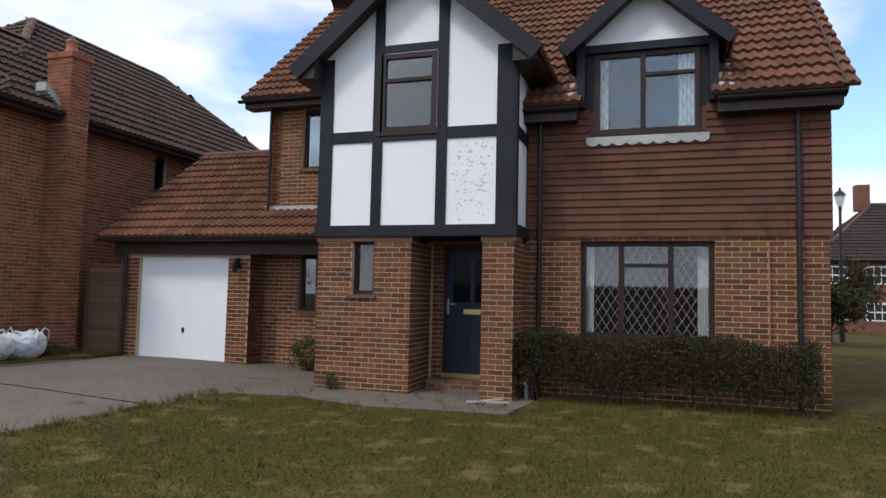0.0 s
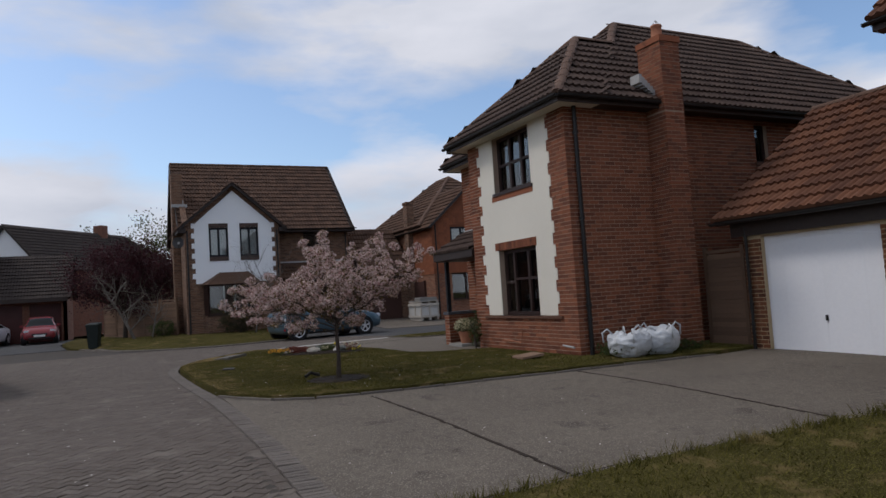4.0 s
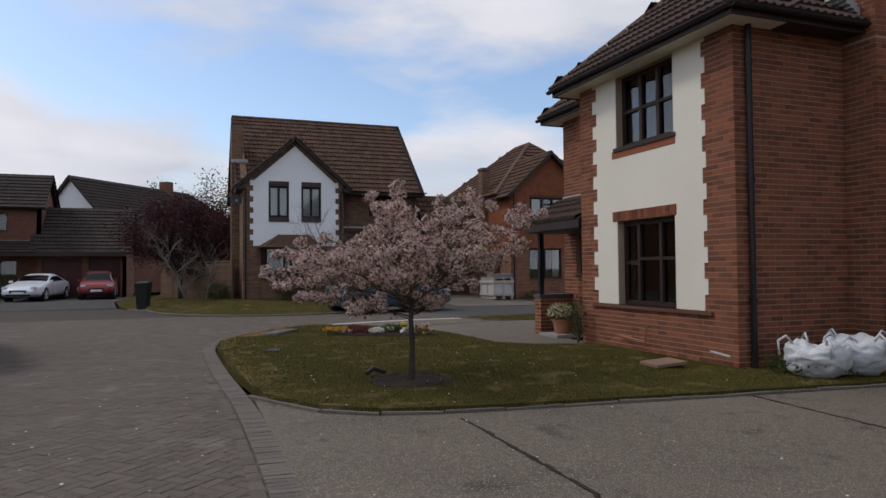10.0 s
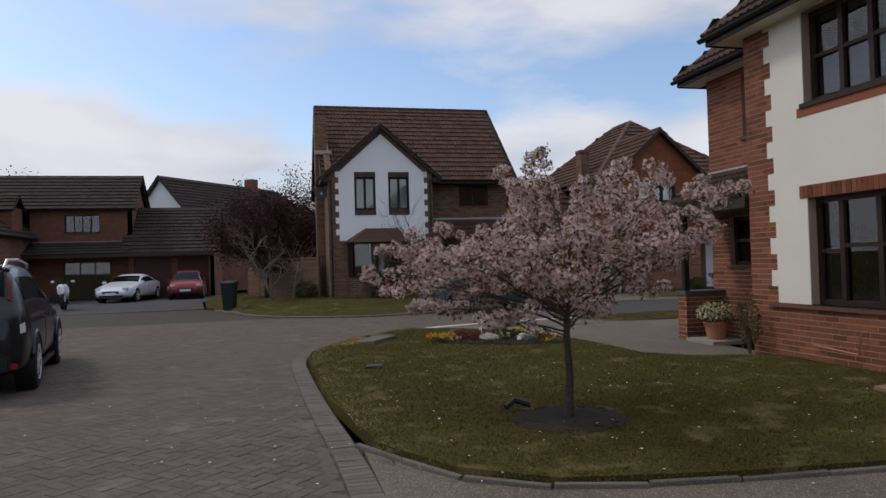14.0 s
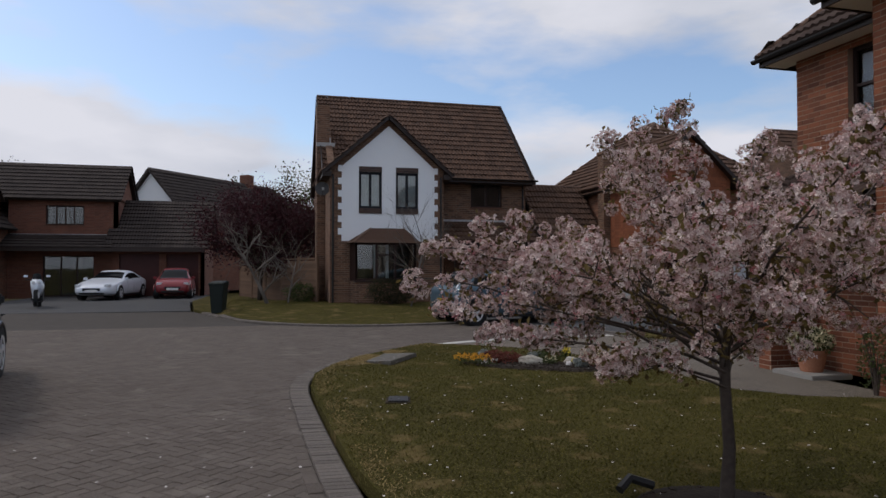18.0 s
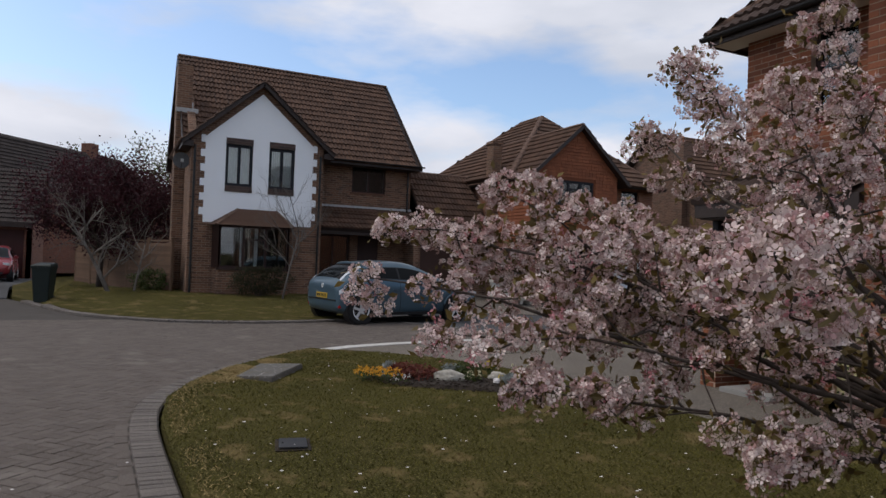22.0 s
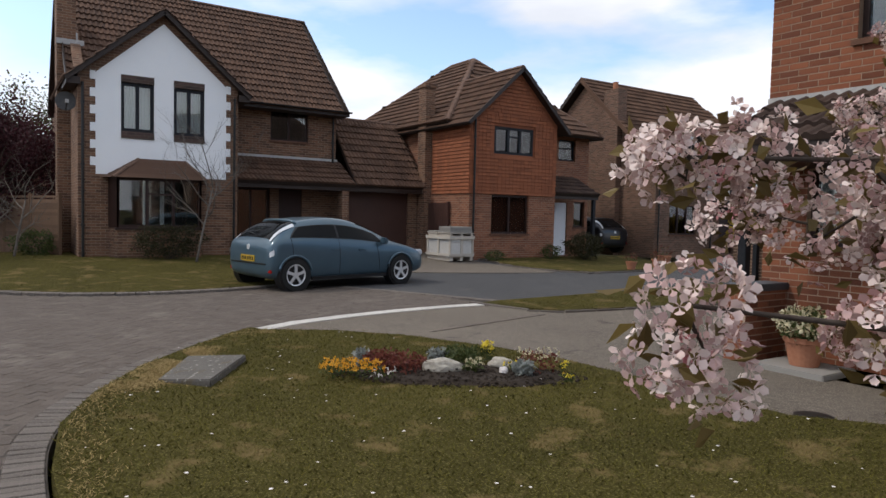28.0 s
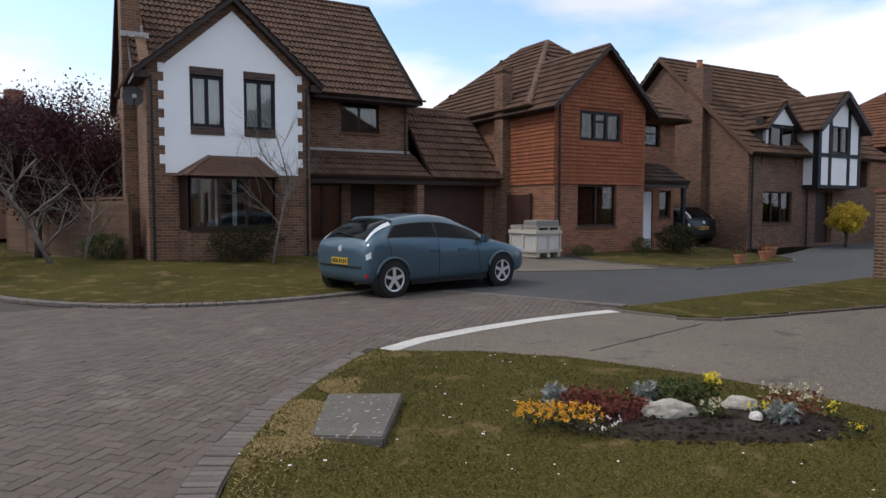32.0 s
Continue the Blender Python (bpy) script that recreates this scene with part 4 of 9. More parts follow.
gable_roof(house_a, (pm, 9.58), (0, 1, 0), 5.0, 1.6, AP, 41, TILE_A, 0.3, 0)
t4 = math.tan(radians(41))
for s in (1, -1):
    barge(house_a, (pm + s * 1.9, 9.57, AP - 0.3 * t4 - 0.03), (pm, 9.57, AP + 1.6 * t4 - 0.06), BLACKWOOD, 0.04, 0.24)
    part("soffit", B().prism([(pm + s * 1.9, 9.6, AP - 0.3 * t4 - 0.12), (pm + s * 1.55, 9.6, AP - 0.3 * t4 - 0.12), (pm + s * 1.55, 9.6, AP - 0.08)], (0, 2.2, 0)), FASCIA, house_a)
# piers, porch recess and door
sw = (-4.75, -4.38, 1.34, 2.16)
pier = wall("pier", FJ, -5.32, -3.79, zb, 2.14, [sw], MORTAR_A, house_a, 0.9)
bricks(FJ, -5.32, -3.79, zb, 2.13, [sw], BRICK_A, pier, 160, (-4.5, 9.9, 1))
bricks(fy(-3.79), 9.9, 10.8, zb, 2.13, [], BRICK_A, pier, 0)
part("pier_cap", B().box(-5.34, -3.77, 9.87, 10.2, 2.14, 2.21), STONE, house_a)
window(house_a, FJ, *sw, [(1, [])], leaded=True, label="narrow leaded window in the pier", fw=0.06, room=0.5, thick=0.9, recess=0.1)
pier2 = wall("pier", FJ, -2.7, -2.25, zb, 2.14, [], MORTAR_A, house_a, 0.86)
bricks(FJ, -2.7, -2.25, zb, 2.13, [], BRICK_A, pier2, 60)
bricks(fy(-2.25), 9.9, 10.76, zb, 2.13, [], BRICK_A, pier2)
part("pier_cap", B().box(-2.72, -2.2, 9.87, 10.3, 2.14, 2.21), STONE, house_a)
wd = wall("wall", fx(10.95), -3.9, -2.3, zb, 2.25, [(-3.62, -2.66, 0.08, 2.15)], MORTAR_A, house_a, 0.2)
bricks(fx(10.95), -3.79, -2.7, zb, 2.22, [(-3.62, -2.66, 0.08, 2.16)], BRICK_A, wd)
bricks(Fr((-2.7, 0, 0), (0, -1, 0), (-1, 0, 0)), -10.76, -9.9, zb, 2.13, [], BRICK_A, wd)
part("doorstep", B().box(-3.75, -2.7, 10.55, 10.95, zb, 0.06), BRICK_C, house_a, bevel=0.01)
FD = fx(10.95)
door = part("front_door", B().fbox(FD, -3.56, -2.72, 0.12, 2.1, -0.1, -0.05), BLUEDOOR, house_a, "dark blue panelled front door")
for a0, a1, z0, z1 in ((-3.48, -3.2, 0.22, 0.5), (-3.08, -2.8, 0.22, 0.5), (-3.48, -3.2, 0.56, 1.0), (-3.08, -2.8, 0.56, 1.0)):
    part("panel", B().fbox(FD, a0, a1, z0, z1, -0.05, -0.035), BLUEDOOR, door, bevel=0.01)
part("pane", B().fbox(FD, -3.46, -3.18, 1.25, 1.95, -0.05, -0.043), CARGLASS, door)
part("pane", B().fbox(FD, -3.1, -2.82, 1.25, 1.95, -0.05, -0.043), CARGLASS, door)
part("letterbox", B().fbox(FD, -3.28, -2.98, 1.06, 1.14, -0.05, -0.03), BRASS, door, "brass letterbox", bevel=0.005)
part("handle", B().fbox(FD, -3.55, -3.52, 1.05, 1.3, -0.05, -0.02).fbox(FD, -3.55, -3.42, 1.2, 1.23, -0.02, 0.0), LEAD, door, "steel lever handle")
part("threshold", B().fbox(FD, -3.62, -2.66, 0.05, 0.12, -0.1, 0.03), BRASS, house_a)
part("door_frame", B().fbox(FD, -3.62, -3.56, 0.08, 2.16, -0.12, -0.02).fbox(FD, -2.72, -2.66, 0.08, 2.16, -0.12, -0.02).fbox(FD, -3.56, -2.72, 2.1, 2.16, -0.12, -0.02), DARKWOOD, house_a)
# recessed wall to the garage, upper storey over it
lw = (-6.92, -6.55, 1.0, 2.2)
wl3 = wall("wall", FL, -7.68, -5.2, zb, 2.5, [lw], MORTAR_A, house_a)
bricks(FL, -7.68, -5.2, zb, 2.5, [lw], BRICK_A, wl3, 40)
window(house_a, FL, *lw, [(1, [])], label="narrow dark window beside the garage", room=0.6, curtains=())
uw = (-6.95, -6.4, 3.75, 4.95)
wl4 = wall("wall", FL, -7.7, -5.2, 2.5, 5.05, [uw], MORTAR_A, house_a)
bricks(FL, -7.7, -5.2, 2.95, 5.05, [uw], BRICK_A, wl4, 40)
window(house_a, FL, *uw, [(1, [])], label="dark upstairs window", curtains=[(0.5, 0.95)])
wall("wall", Fr((-7.7, 0, 0), (0, -1, 0), (-1, 0, 0)), -19.0, -12.1, 2.0, 5.0, [], BRICK_C, house_a)
part("fascia", B().fbox(FL, -8.1, -5.3, lz - 0.2, lz - 0.03, 0.0, 0.28), FASCIA, house_a)
gutter(house_a, (-8.2, 11.76, lz - 0.05), (-5.35, 11.76, lz - 0.05))
pipe(house_a, -7.6, 12.0, 2.9, lz - 0.1, 0.03)
part("flashing", B().fbox(FL, -7.75, -5.3, 2.93, 3.03, 0.0, 0.03), LEAD, house_a)
# garage
gd = (-10.25, -8.15, zb, 2.0)
gw = wall("wall", FG, -10.62, -7.68, zb, 2.3, [gd], MORTAR_A, house_a)
bricks(FG, -10.62, -7.68, zb, 2.0, [gd], BRICK_A, gw, 40)
part("fascia", B().fbox(FG, -10.8, -5.3, 2.04, 2.36, 0.0, 0.1), FASCIA, house_a)
part("wall", B().box(-7.9, -7.68, 11.6, 12.1, zb, 2.3), MORTAR_A, house_a)
bricks(fy(-7.68), 11.6, 12.1, zb, 2.1, [], BRICK_A, gw)
wall("wall", Fr((-10.62, 0, 0), (0, -1, 0), (-1, 0, 0)), -18, -11.6, zb, 2.3, [], BRICK_C, house_a)
gdoor = part("garage_door", B().fbox(FG, -10.25, -8.15, -0.09, 2.0, -0.14, -0.09), GARDOOR, house_a, "white painted up-and-over garage door, chipped at the foot")
for a in (-9.9, -9.2, -8.5):
    part("rib", B().fbox(FG, a - 0.005, a + 0.005, 0.05, 1.84, -0.09, -0.088), GARDOOR, gdoor)
chips = np.random.default_rng(14)
cb2 = B()
for k in range(46):
    a, z, r = chips.uniform(-10.22, -8.18), -0.08 + abs(chips.normal()) * 0.035, chips.uniform(0.006, 0.03)
    cb2.prism([FG.at(a + r * 1.6 * chips.uniform(0.5, 1.2) * math.cos(q), z + 0.5 * r * chips.uniform(0.5, 1.2) * math.sin(q), -0.0895) for q in sorted(chips.uniform(0, 6.28, 6))], FG.at(0, 0, 0.0015) - FG.at(0, 0, 0.0))
tagged(part("rust_chip", cb2, STONE, gdoor, "rusty chips along the foot of the door"), kind="stuff")
part("arch_rib", B().tube([FG.at(-10.15 + 1.9 * i / 12, 1.86 + 0.07 * math.sin(math.pi * i / 12), -0.088) for i in range(13)], 0.008, 6), GARDOOR, gdoor)
part("handle", B().fbox(FG, -9.21, -9.18, 0.52, 0.61, -0.09, -0.06), PLASTIC, gdoor, "black door handle")
tg = math.tan(radians(35.8))
gl = 3.2 / math.cos(radians(35.8))
slope(house_a, (-10.98, 11.25, 2.36), (1, 0, 0), (0, 1, tg), [(0, 0), (5.65, 0), (5.65, 1.05), (3.3, 1.05), (3.3, gl), (0, gl)], TILE_A, 60, (-8, 11.5, 2.6))
slope(house_a, (-10.98, 17.65, 2.36), (1, 0, 0), (0, -1, tg), [(0, 0), (3.3, 0), (3.3, gl), (0, gl)], TILE_A)
cap(house_a, (-10.98, 14.45, 2.36 + 3.2 * tg + 0.03), (-7.7, 14.45, 2.36 + 3.2 * tg + 0.03))
part("gable", B().prism([(-10.62, 11.6, 2.3), (-10.62, 17.3, 2.3), (-10.62, 14.45, 4.4)], (0.2, 0, 0)), BRICK_C, house_a)
gutter(house_a, (-11.0, 11.2, 2.32), (-5.4, 11.2, 2.32))
pipe(house_a, -10.5, 11.5, zb, 2.2, 0.03)

# ---- the red brick house with the cream rendered front ----
house_b = thing("house", "red brick house with cream rendered front and quoins", "house", "houses of the close")
FB, FB2, FBS = fx(8.8), fx(9.8), fy(-12.0)
zq = 0.0
WU, WLo = (-14.66, -13.2, 3.45, 4.66), (-14.66, -13.2, 0.80, 2.2)
bz = 4.74
wb = wall("wall", FB, -15.8, -12.0, zq, bz, [WU, WLo], MORTAR_B, house_b, 0.3)
zone = (-15.25, -12.6, 0.78, bz)
bricks(FB, -15.8, -12.0, zq, bz, [zone], BRICK_B, wb, 160, (-14, 8.8, 0.4))
render_face = wall("render_panel", fx(8.785), -15.25, -12.6, 0.80, bz, [(-14.66, -13.2, 0.80, 2.36), (-14.66, -13.2, 3.3, 4.66)], CREAM, house_b, 0.014)
z, k = 0.80, 0
while z < bz - 0.1:
    if k % 2:
        h = min(0.225, bz - z)
        part("quoin_tooth", B().fbox(fx(8.8), -15.31 - 0.06, -15.25, z, z + h, 0.0, 0.015), CREAM, render_face)
        part("quoin_tooth", B().fbox(fx(8.8), -12.6, -12.53, z, z + h, 0.0, 0.015), CREAM, render_face)
    z += 0.225
    k += 1
part("lintel", B().fbox(FB, -14.78, -13.16, 2.2, 2.37, -0.05, 0.02), BRICK_B, house_b, "soldier course brick lintel")
for i in range(21):
    part("soldier_brick", B().fbox(FB, -14.78 + i * 0.077, -14.78 + i * 0.077 + 0.066, 2.205, 2.365, 0.02, 0.026), BRICK_B, house_b)
part("sill", B().fbox(FB, -14.78, -13.16, 3.28, 3.4, -0.05, 0.022), BRICK_B, house_b)
part("sill_course", B().fbox(FB, -15.4, -12.45, 0.74, 0.79, -0.05, 0.05), STONE, house_b)
window(house_b, FB, *WU, [(1, [0.5]), (1, [0.5]), (1, [0.5])], label="dark stained casement window with six panes", curtains=[(0.02, 0.3)], fw=0.07, recess=0.12, sill="wood", thick=0.3)
window(house_b, FB, *WLo, [(0.8, [0.5]), (1.3, [0.55]), (1, [0.55])], label="dark stained ground floor window", curtains=[(0.02, 0.24)], fw=0.07, recess=0.12, sill="wood", thick=0.3)
sw2 = (13.85, 14.25, 3.75, 4.6)
ws = wall("wall", FBS, 9.1, 18.7, zq, bz, [sw2], MORTAR_B, house_b, 0.3)
bricks(FBS, 8.8, 16.5, zq, bz, [sw2], BRICK_B, ws, 140, (-12, 9.3, 1.5))
window(house_b, FBS, *sw2, [(1, [])], label="small dark side window", room=0.6)
chb = wall("chimney_breast", fy(-11.48), 10.82, 11.3, zq, 4.6, [], MORTAR_B, house_b, 0.5)
bricks(fx(10.82), -12.0, -11.48, zq, 4.6, [], BRICK_B, chb)
bricks(fy(-11.48), 10.82, 11.3, zq, 4.6, [], BRICK_B, chb)
stack = part("chimney", B().box(-12.1, -11.48, 10.82, 11.3, 4.6, 5.95), MORTAR_B, house_b)
bricks(fy(-11.48), 10.82, 11.3, 4.6, 5.95, [], BRICK_B, stack)
bricks(fx(10.82), -12.1, -11.48, 4.6, 5.95, [], BRICK_B, stack)
part("chimney_cap", B().box(-12.13, -11.45, 10.79, 11.33, 5.95, 6.08), BRICK_B, house_b, bevel=0.01)
part("chimney_pot", B().lathe((-11.78, 11.06, 6.08), [(0.12, 0), (0.13, 0.05), (0.11, 0.08), (0.10, 0.26), (0.12, 0.28), (0.11, 0.31)], 14), TERRA, house_b, smooth=True)
for k in range(3):
    w = math.radians(120 * k)
    part("pot_wire", B().tube([(-11.78 + 0.09 * math.cos(w), 11.06 + 0.09 * math.sin(w), 6.38), (-11.78, 11.06, 6.5)], 0.006, 5), LEAD, house_b)
for k in range(6):
    y = 10.34 + k * 0.065
    part("flashing", B().box(-11.95, -11.7, y + 0.1, y + 0.17, 4.85 + 0.32 - k * 0.045, 5.02 + 0.32 - k * 0.055), LEAD, house_b, "stepped lead flashing")
wb2 = wall("wall", FB2, -18.1, -15.8, zq, bz, [(-17.15, -16.55, 3.5, 4.6), (-17.6, -17.0, 1.3, 2.15), (-16.75, -15.9, 0.08, 2.1)], MORTAR_B, house_b)
bricks(FB2, -18.1, -15.8, zq, bz, [(-17.15, -16.55, 3.5, 4.6), (-17.6, -17.0, 1.3, 2.15), (-16.75, -15.9, 0.08, 2.1)], BRICK_B, wb2, 60, (-17.5, 9.8, 1))
window(house_b, FB2, -17.15, -16.55, 3.5, 4.6, [(1, [0.5])], label="dark upstairs window by the corner")
window(house_b, FB2, -17.6, -17.0, 1.3, 2.15, [(1, [0.5])], label="dark small window by the porch", curtains=[(0.05, 0.6)])
part("front_door", B().fbox(FB2, -16.75, -15.9, 0.08, 2.1, -0.12, -0.07), mat("pale yellow door", (0.55, 0.5, 0.25), (0.62, 0.57, 0.32), 0.5, 2, 20, 0.4, 0.05), house_b, "pale yellow front door")
wall("wall", Fr((-15.8, 0, 0), (0, -1, 0), (-1, 0, 0)), -9.8, -9.1, zq, bz, [], BRICK_D, house_b, 0.15)
wall("wall", Fr((-18.1, 0, 0), (0, -1, 0), (-1, 0, 0)), -18.7, -10.08, zq, bz, [], BRICK_D, house_b)
wall("wall", Fr((0, 19.0, 0), (-1, 0, 0), (0, 1, 0)), 12.0, 18.1, zq, bz, [], BRICK_D, house_b)
# hipped roofs
PB = 42.0
tb = math.tan(radians(PB))


def hip_roof(parent, x0, x1, y0, y1, z, pitch, tile, ends=(1, 1), limit=0, near=None, amp=0.028, axis="y", east=True, cap_from=None):
    """A hipped roof on a rectangle at eave height; the ridge runs along the axis; ends say which ends are hipped."""
    t = math.tan(radians(pitch))
    sw_ = (x1 - x0) if axis == "y" else (y1 - y0)
    lo, hi = (y0, y1) if axis == "y" else (x0, x1)
    h = sw_ / 2
    s = math.hypot(1, t)
    L = hi - lo
    e0, e1 = (h if ends[0] else 0), (h if ends[1] else 0)
    side = [(0, 0), (L, 0), (L - e1, h * s), (e0, h * s)]
    if axis == "y":
        if east:
            slope(parent, (x1, y0, z), (0, 1, 0), (-1, 0, t), side, tile, limit, near, amp)
        slope(parent, (x0, y0, z), (0, 1, 0), (1, 0, t), side, tile, 0, None, amp)
        ra, rb = Vector(((x0 + x1) / 2, lo + e0, z + h * t)), Vector(((x0 + x1) / 2, hi - e1, z + h * t))
        corners = [[(x0, y0), (x1, y0)], [(x0, y1), (x1, y1)]]
    else:
        slope(parent, (x0, y0, z), (1, 0, 0), (0, 1, t), side, tile, limit, near, amp)
        slope(parent, (x0, y1, z), (1, 0, 0), (0, -1, t), side, tile, 0, None, amp)
        ra, rb = Vector((lo + e0, (y0 + y1) / 2, z + h * t)), Vector((hi - e1, (y0 + y1) / 2, z + h * t))
        corners = [[(x0, y0), (x0, y1)], [(x1, y0), (x1, y1)]]
    tri = [(0, 0), (sw_, 0), (h, h * s)]
    for i, r in ((0, ra), (1, rb)):
        if ends[i]:
            c = corners[i]
            u = (1, 0, 0) if axis == "y" else (0, 1, 0)
            v = ((0, 1, t) if axis == "y" else (1, 0, t)) if i == 0 else ((0, -1, t) if axis == "y" else (-1, 0, t))
            slope(parent, (c[0][0], c[0][1], z), u, v, tri, tile, 0, None, amp)
            for j, q in enumerate(c):
                foot = Vector((q[0], q[1], z + 0.03)).lerp(r + Vector((0, 0, 0.04)), (cap_from or {}).get((i, j), 0.0))
                cap(parent, foot, r + Vector((0, 0, 0.04)), "hip_tile")
    cap(parent, ra + Vector((0, 0, 0.03)), rb + Vector((0, 0, 0.03)))


ev = 4.80
hip_roof(house_b, -18.5, -11.62, 9.42, 20.8, ev, PB, TILE_B, (1, 1), 0, east=False, cap_from={(0, 1): 0.67})
hip_roof(house_b, -16.2, -11.62, 8.42, 11.75, ev, PB, TILE_B, (1, 0), 0, east=False)
sb_ = math.hypot(1, tb)
slope(house_b, (-11.62, 8.42, ev), (0, 1, 0), (-1, 0, tb), [(0, 0), (12.38, 0), (8.94, 3.44 * sb_), (4.44, 3.44 * sb_), (3.29, 2.29 * sb_), (2.29, 2.29 * sb_)], TILE_B, 200, (-12, 11, 5.5), 0.028)
part("soffit", B().box(-16.15, -11.66, 8.46, 9.45, bz - 0.06, bz), CREAM, house_b)
part("soffit", B().box(-18.45, -16.15, 9.46, 9.9, bz - 0.06, bz), CREAM, house_b)
part("soffit", B().box(-12.0, -11.66, 9.45, 19.3, bz - 0.06, bz), FASCIA, house_b)
part("fascia", B().box(-16.18, -11.63, 8.43, 8.46, bz - 0.08, ev + 0.02).box(-11.66, -11.63, 8.46, 19.3, bz - 0.08, ev + 0.02).box(-16.18, -16.15, 8.46, 9.4, bz - 0.08, ev + 0.02).box(-18.48, -16.18, 9.43, 9.46, bz - 0.08, ev + 0.02).box(-18.48, -18.45, 9.46, 19.3, bz - 0.08, ev + 0.02), FASCIA, house_b)
gutter(house_b, (-16.25, 8.38, ev - 0.02), (-11.6, 8.38, ev - 0.02))
gutter(house_b, (-11.57, 8.38, ev - 0.02), (-11.57, 10.79, ev - 0.02))
gutter(house_b, (-11.57, 11.33, ev - 0.02), (-11.57, 19.3, ev - 0.02))
gutter(house_b, (-18.55, 9.38, ev - 0.02), (-16.2, 9.38, ev - 0.02))
pipe(house_b, -11.93, 9.0, 0.05, 4.7, 0.04)
# porch
slope(house_b, (-18.0, 8.75, 2.36), (1, 0, 0), (0, 1, 0.55), [(0, 0), (2.2, 0), (2.2, 1.2), (0, 1.2)], TILE_B, 20)
part("fascia", B().box(-17.97, -15.82, 8.74, 8.79, 2.18, 2.36).box(-17.97, -17.92, 8.79, 9.8, 2.18, 2.36), FASCIA, house_b)
part("ceiling", B().box(-17.92, -15.82, 8.79, 9.8, 2.16, 2.2), FASCIA, house_b)
part("flashing", B().box(-18.1, -15.82, 9.76, 9.8, 2.92, 3.0), LEAD, house_b)
part("porch_post", B().box(-17.93, -17.83, 9.02, 9.12, 0.86, 2.18), BLACKWOOD, house_b, bevel=0.006)
lw2 = part("porch_wall", B().box(-18.03, -17.79, 9.0, 9.8, 0.0, 0.78), MORTAR_B, house_b)
bricks(fx(9.0), -18.03, -17.79, 0.0, 0.78, [], BRICK_B, lw2)
bricks(fy(-17.79), 9.0, 9.8, 0.0, 0.78, [], BRICK_B, lw2)
part("wall_coping", B().box(-18.06, -17.76, 8.97, 9.8, 0.78, 0.86), ENGBRICK, house_b, bevel=0.008)

# ---- the white gabled house across the turning ----
house_c = thing("house", "brown brick house with white rendered gable and bay window", "house", "houses of the close")
FC, FC2 = fy(-33.5), fy(-35.0)
c0 = 0.15
WC1, WC2 = (4.97, 5.8, 3.62, 4.93), (6.31, 7.14, 3.62, 4.93)
bay = (4.8, 6.9, 1.05, 2.35)
wall("wall", FC, 3.95, 8.1, c0, 2.44, [bay], BRICK_C, house_c)
wall("wall", FC, 3.95, 8.1, 2.44, 5.1, [WC1, WC2], BRICK_C, house_c)
rp = wall("render_panel", fy(-33.48), 4.36, 7.75, 2.44, 5.1, [WC1, WC2], WHITE, house_c, 0.018)
stone_gable(house_c, FC, 6.03, 2.1, 5.1, 1.85, 0.0, -0.2, BRICK_C)
part("gable_render", B().prism([fy(-33.48).at(4.36, 5.1), fy(-33.48).at(7.75, 5.1), fy(-33.48).at(6.05, 6.62)], (0.004, 0, 0)), WHITE, house_c)
z, k = 2.44, 0
while z < 5.0:
    if k % 2:
        part("quoin_tooth", B().fbox(FC, 4.23, 4.36, z, z + 0.225, 0.0, 0.021), WHITE, rp)
        part("quoin_tooth", B().fbox(FC, 7.75, 7.88, z, z + 0.225, 0.0, 0.021), WHITE, rp)
    z += 0.225
    k += 1
for w in (WC1, WC2):
    window(house_c, FC, *w, [(1, []), (1, [])], frame_mat=BLACKWOOD, label="black framed window with white blinds", curtains=[(0.05, 0.46), (0.54, 0.95)], sill=False, fw=0.085, recess=0.03)
    part("lintel", B().fbox(fy(-33.48), w[0], w[1], 4.93, 5.12, -0.02, 0.02), DARKBRICK, house_c)
    part("sill", B().fbox(fy(-33.48), w[0], w[1], 3.43, 3.62, -0.02, 0.03), DARKBRICK, house_c)
wall("wall", FC2, 8.1, 11.9, c0, 5.2, [(9.6, 10.9, 3.88, 4.93), (9.9, 10.7, 0.2, 2.3), (8.4, 9.6, 0.6, 2.3)], BRICK_C, house_c)
window(house_c, FC2, 9.6, 10.9, 3.88, 4.93, [(1, []), (1, [])], label="dark upstairs window", sill=True)
window(house_c, FC2, 8.4, 9.6, 0.6, 2.3, [(1, []), (1, [])], label="dark window by the door")
part("front_door", B().fbox(FC2, 9.9, 10.7, 0.2, 2.3, -0.12, -0.06), DARKWOOD, house_c, "dark wooden front door")
wall("wall", Fr((0, 3.95, 0), (1, 0, 0), (0, -1, 0)), -43.0, -33.78, c0, 5.0, [], BRICK_C, house_c)
part("gable", B().prism([(-34.2, 3.95, 5.0), (-42.4, 3.95, 5.0), (-38.3, 3.95, 8.6)], (0, 0.25, 0)), BRICK_C, house_c)
part("gable", B().prism([(-34.8, 11.9, 5.0), (-42.4, 11.9, 5.0), (-38.3, 11.9, 8.6)], (0, -0.25, 0)), BRICK_C, house_c)
wall("wall", Fr((0, 11.9, 0), (-1, 0, 0), (0, 1, 0)), 35.28, 43.0, c0, 5.0, [], BRICK_C, house_c)
part("wall", B().box(-35.2, -33.78, 7.9, 8.098, c0, 5.1), BRICK_C, house_c)
lc = 3.98 * math.hypot(1, 0.97)
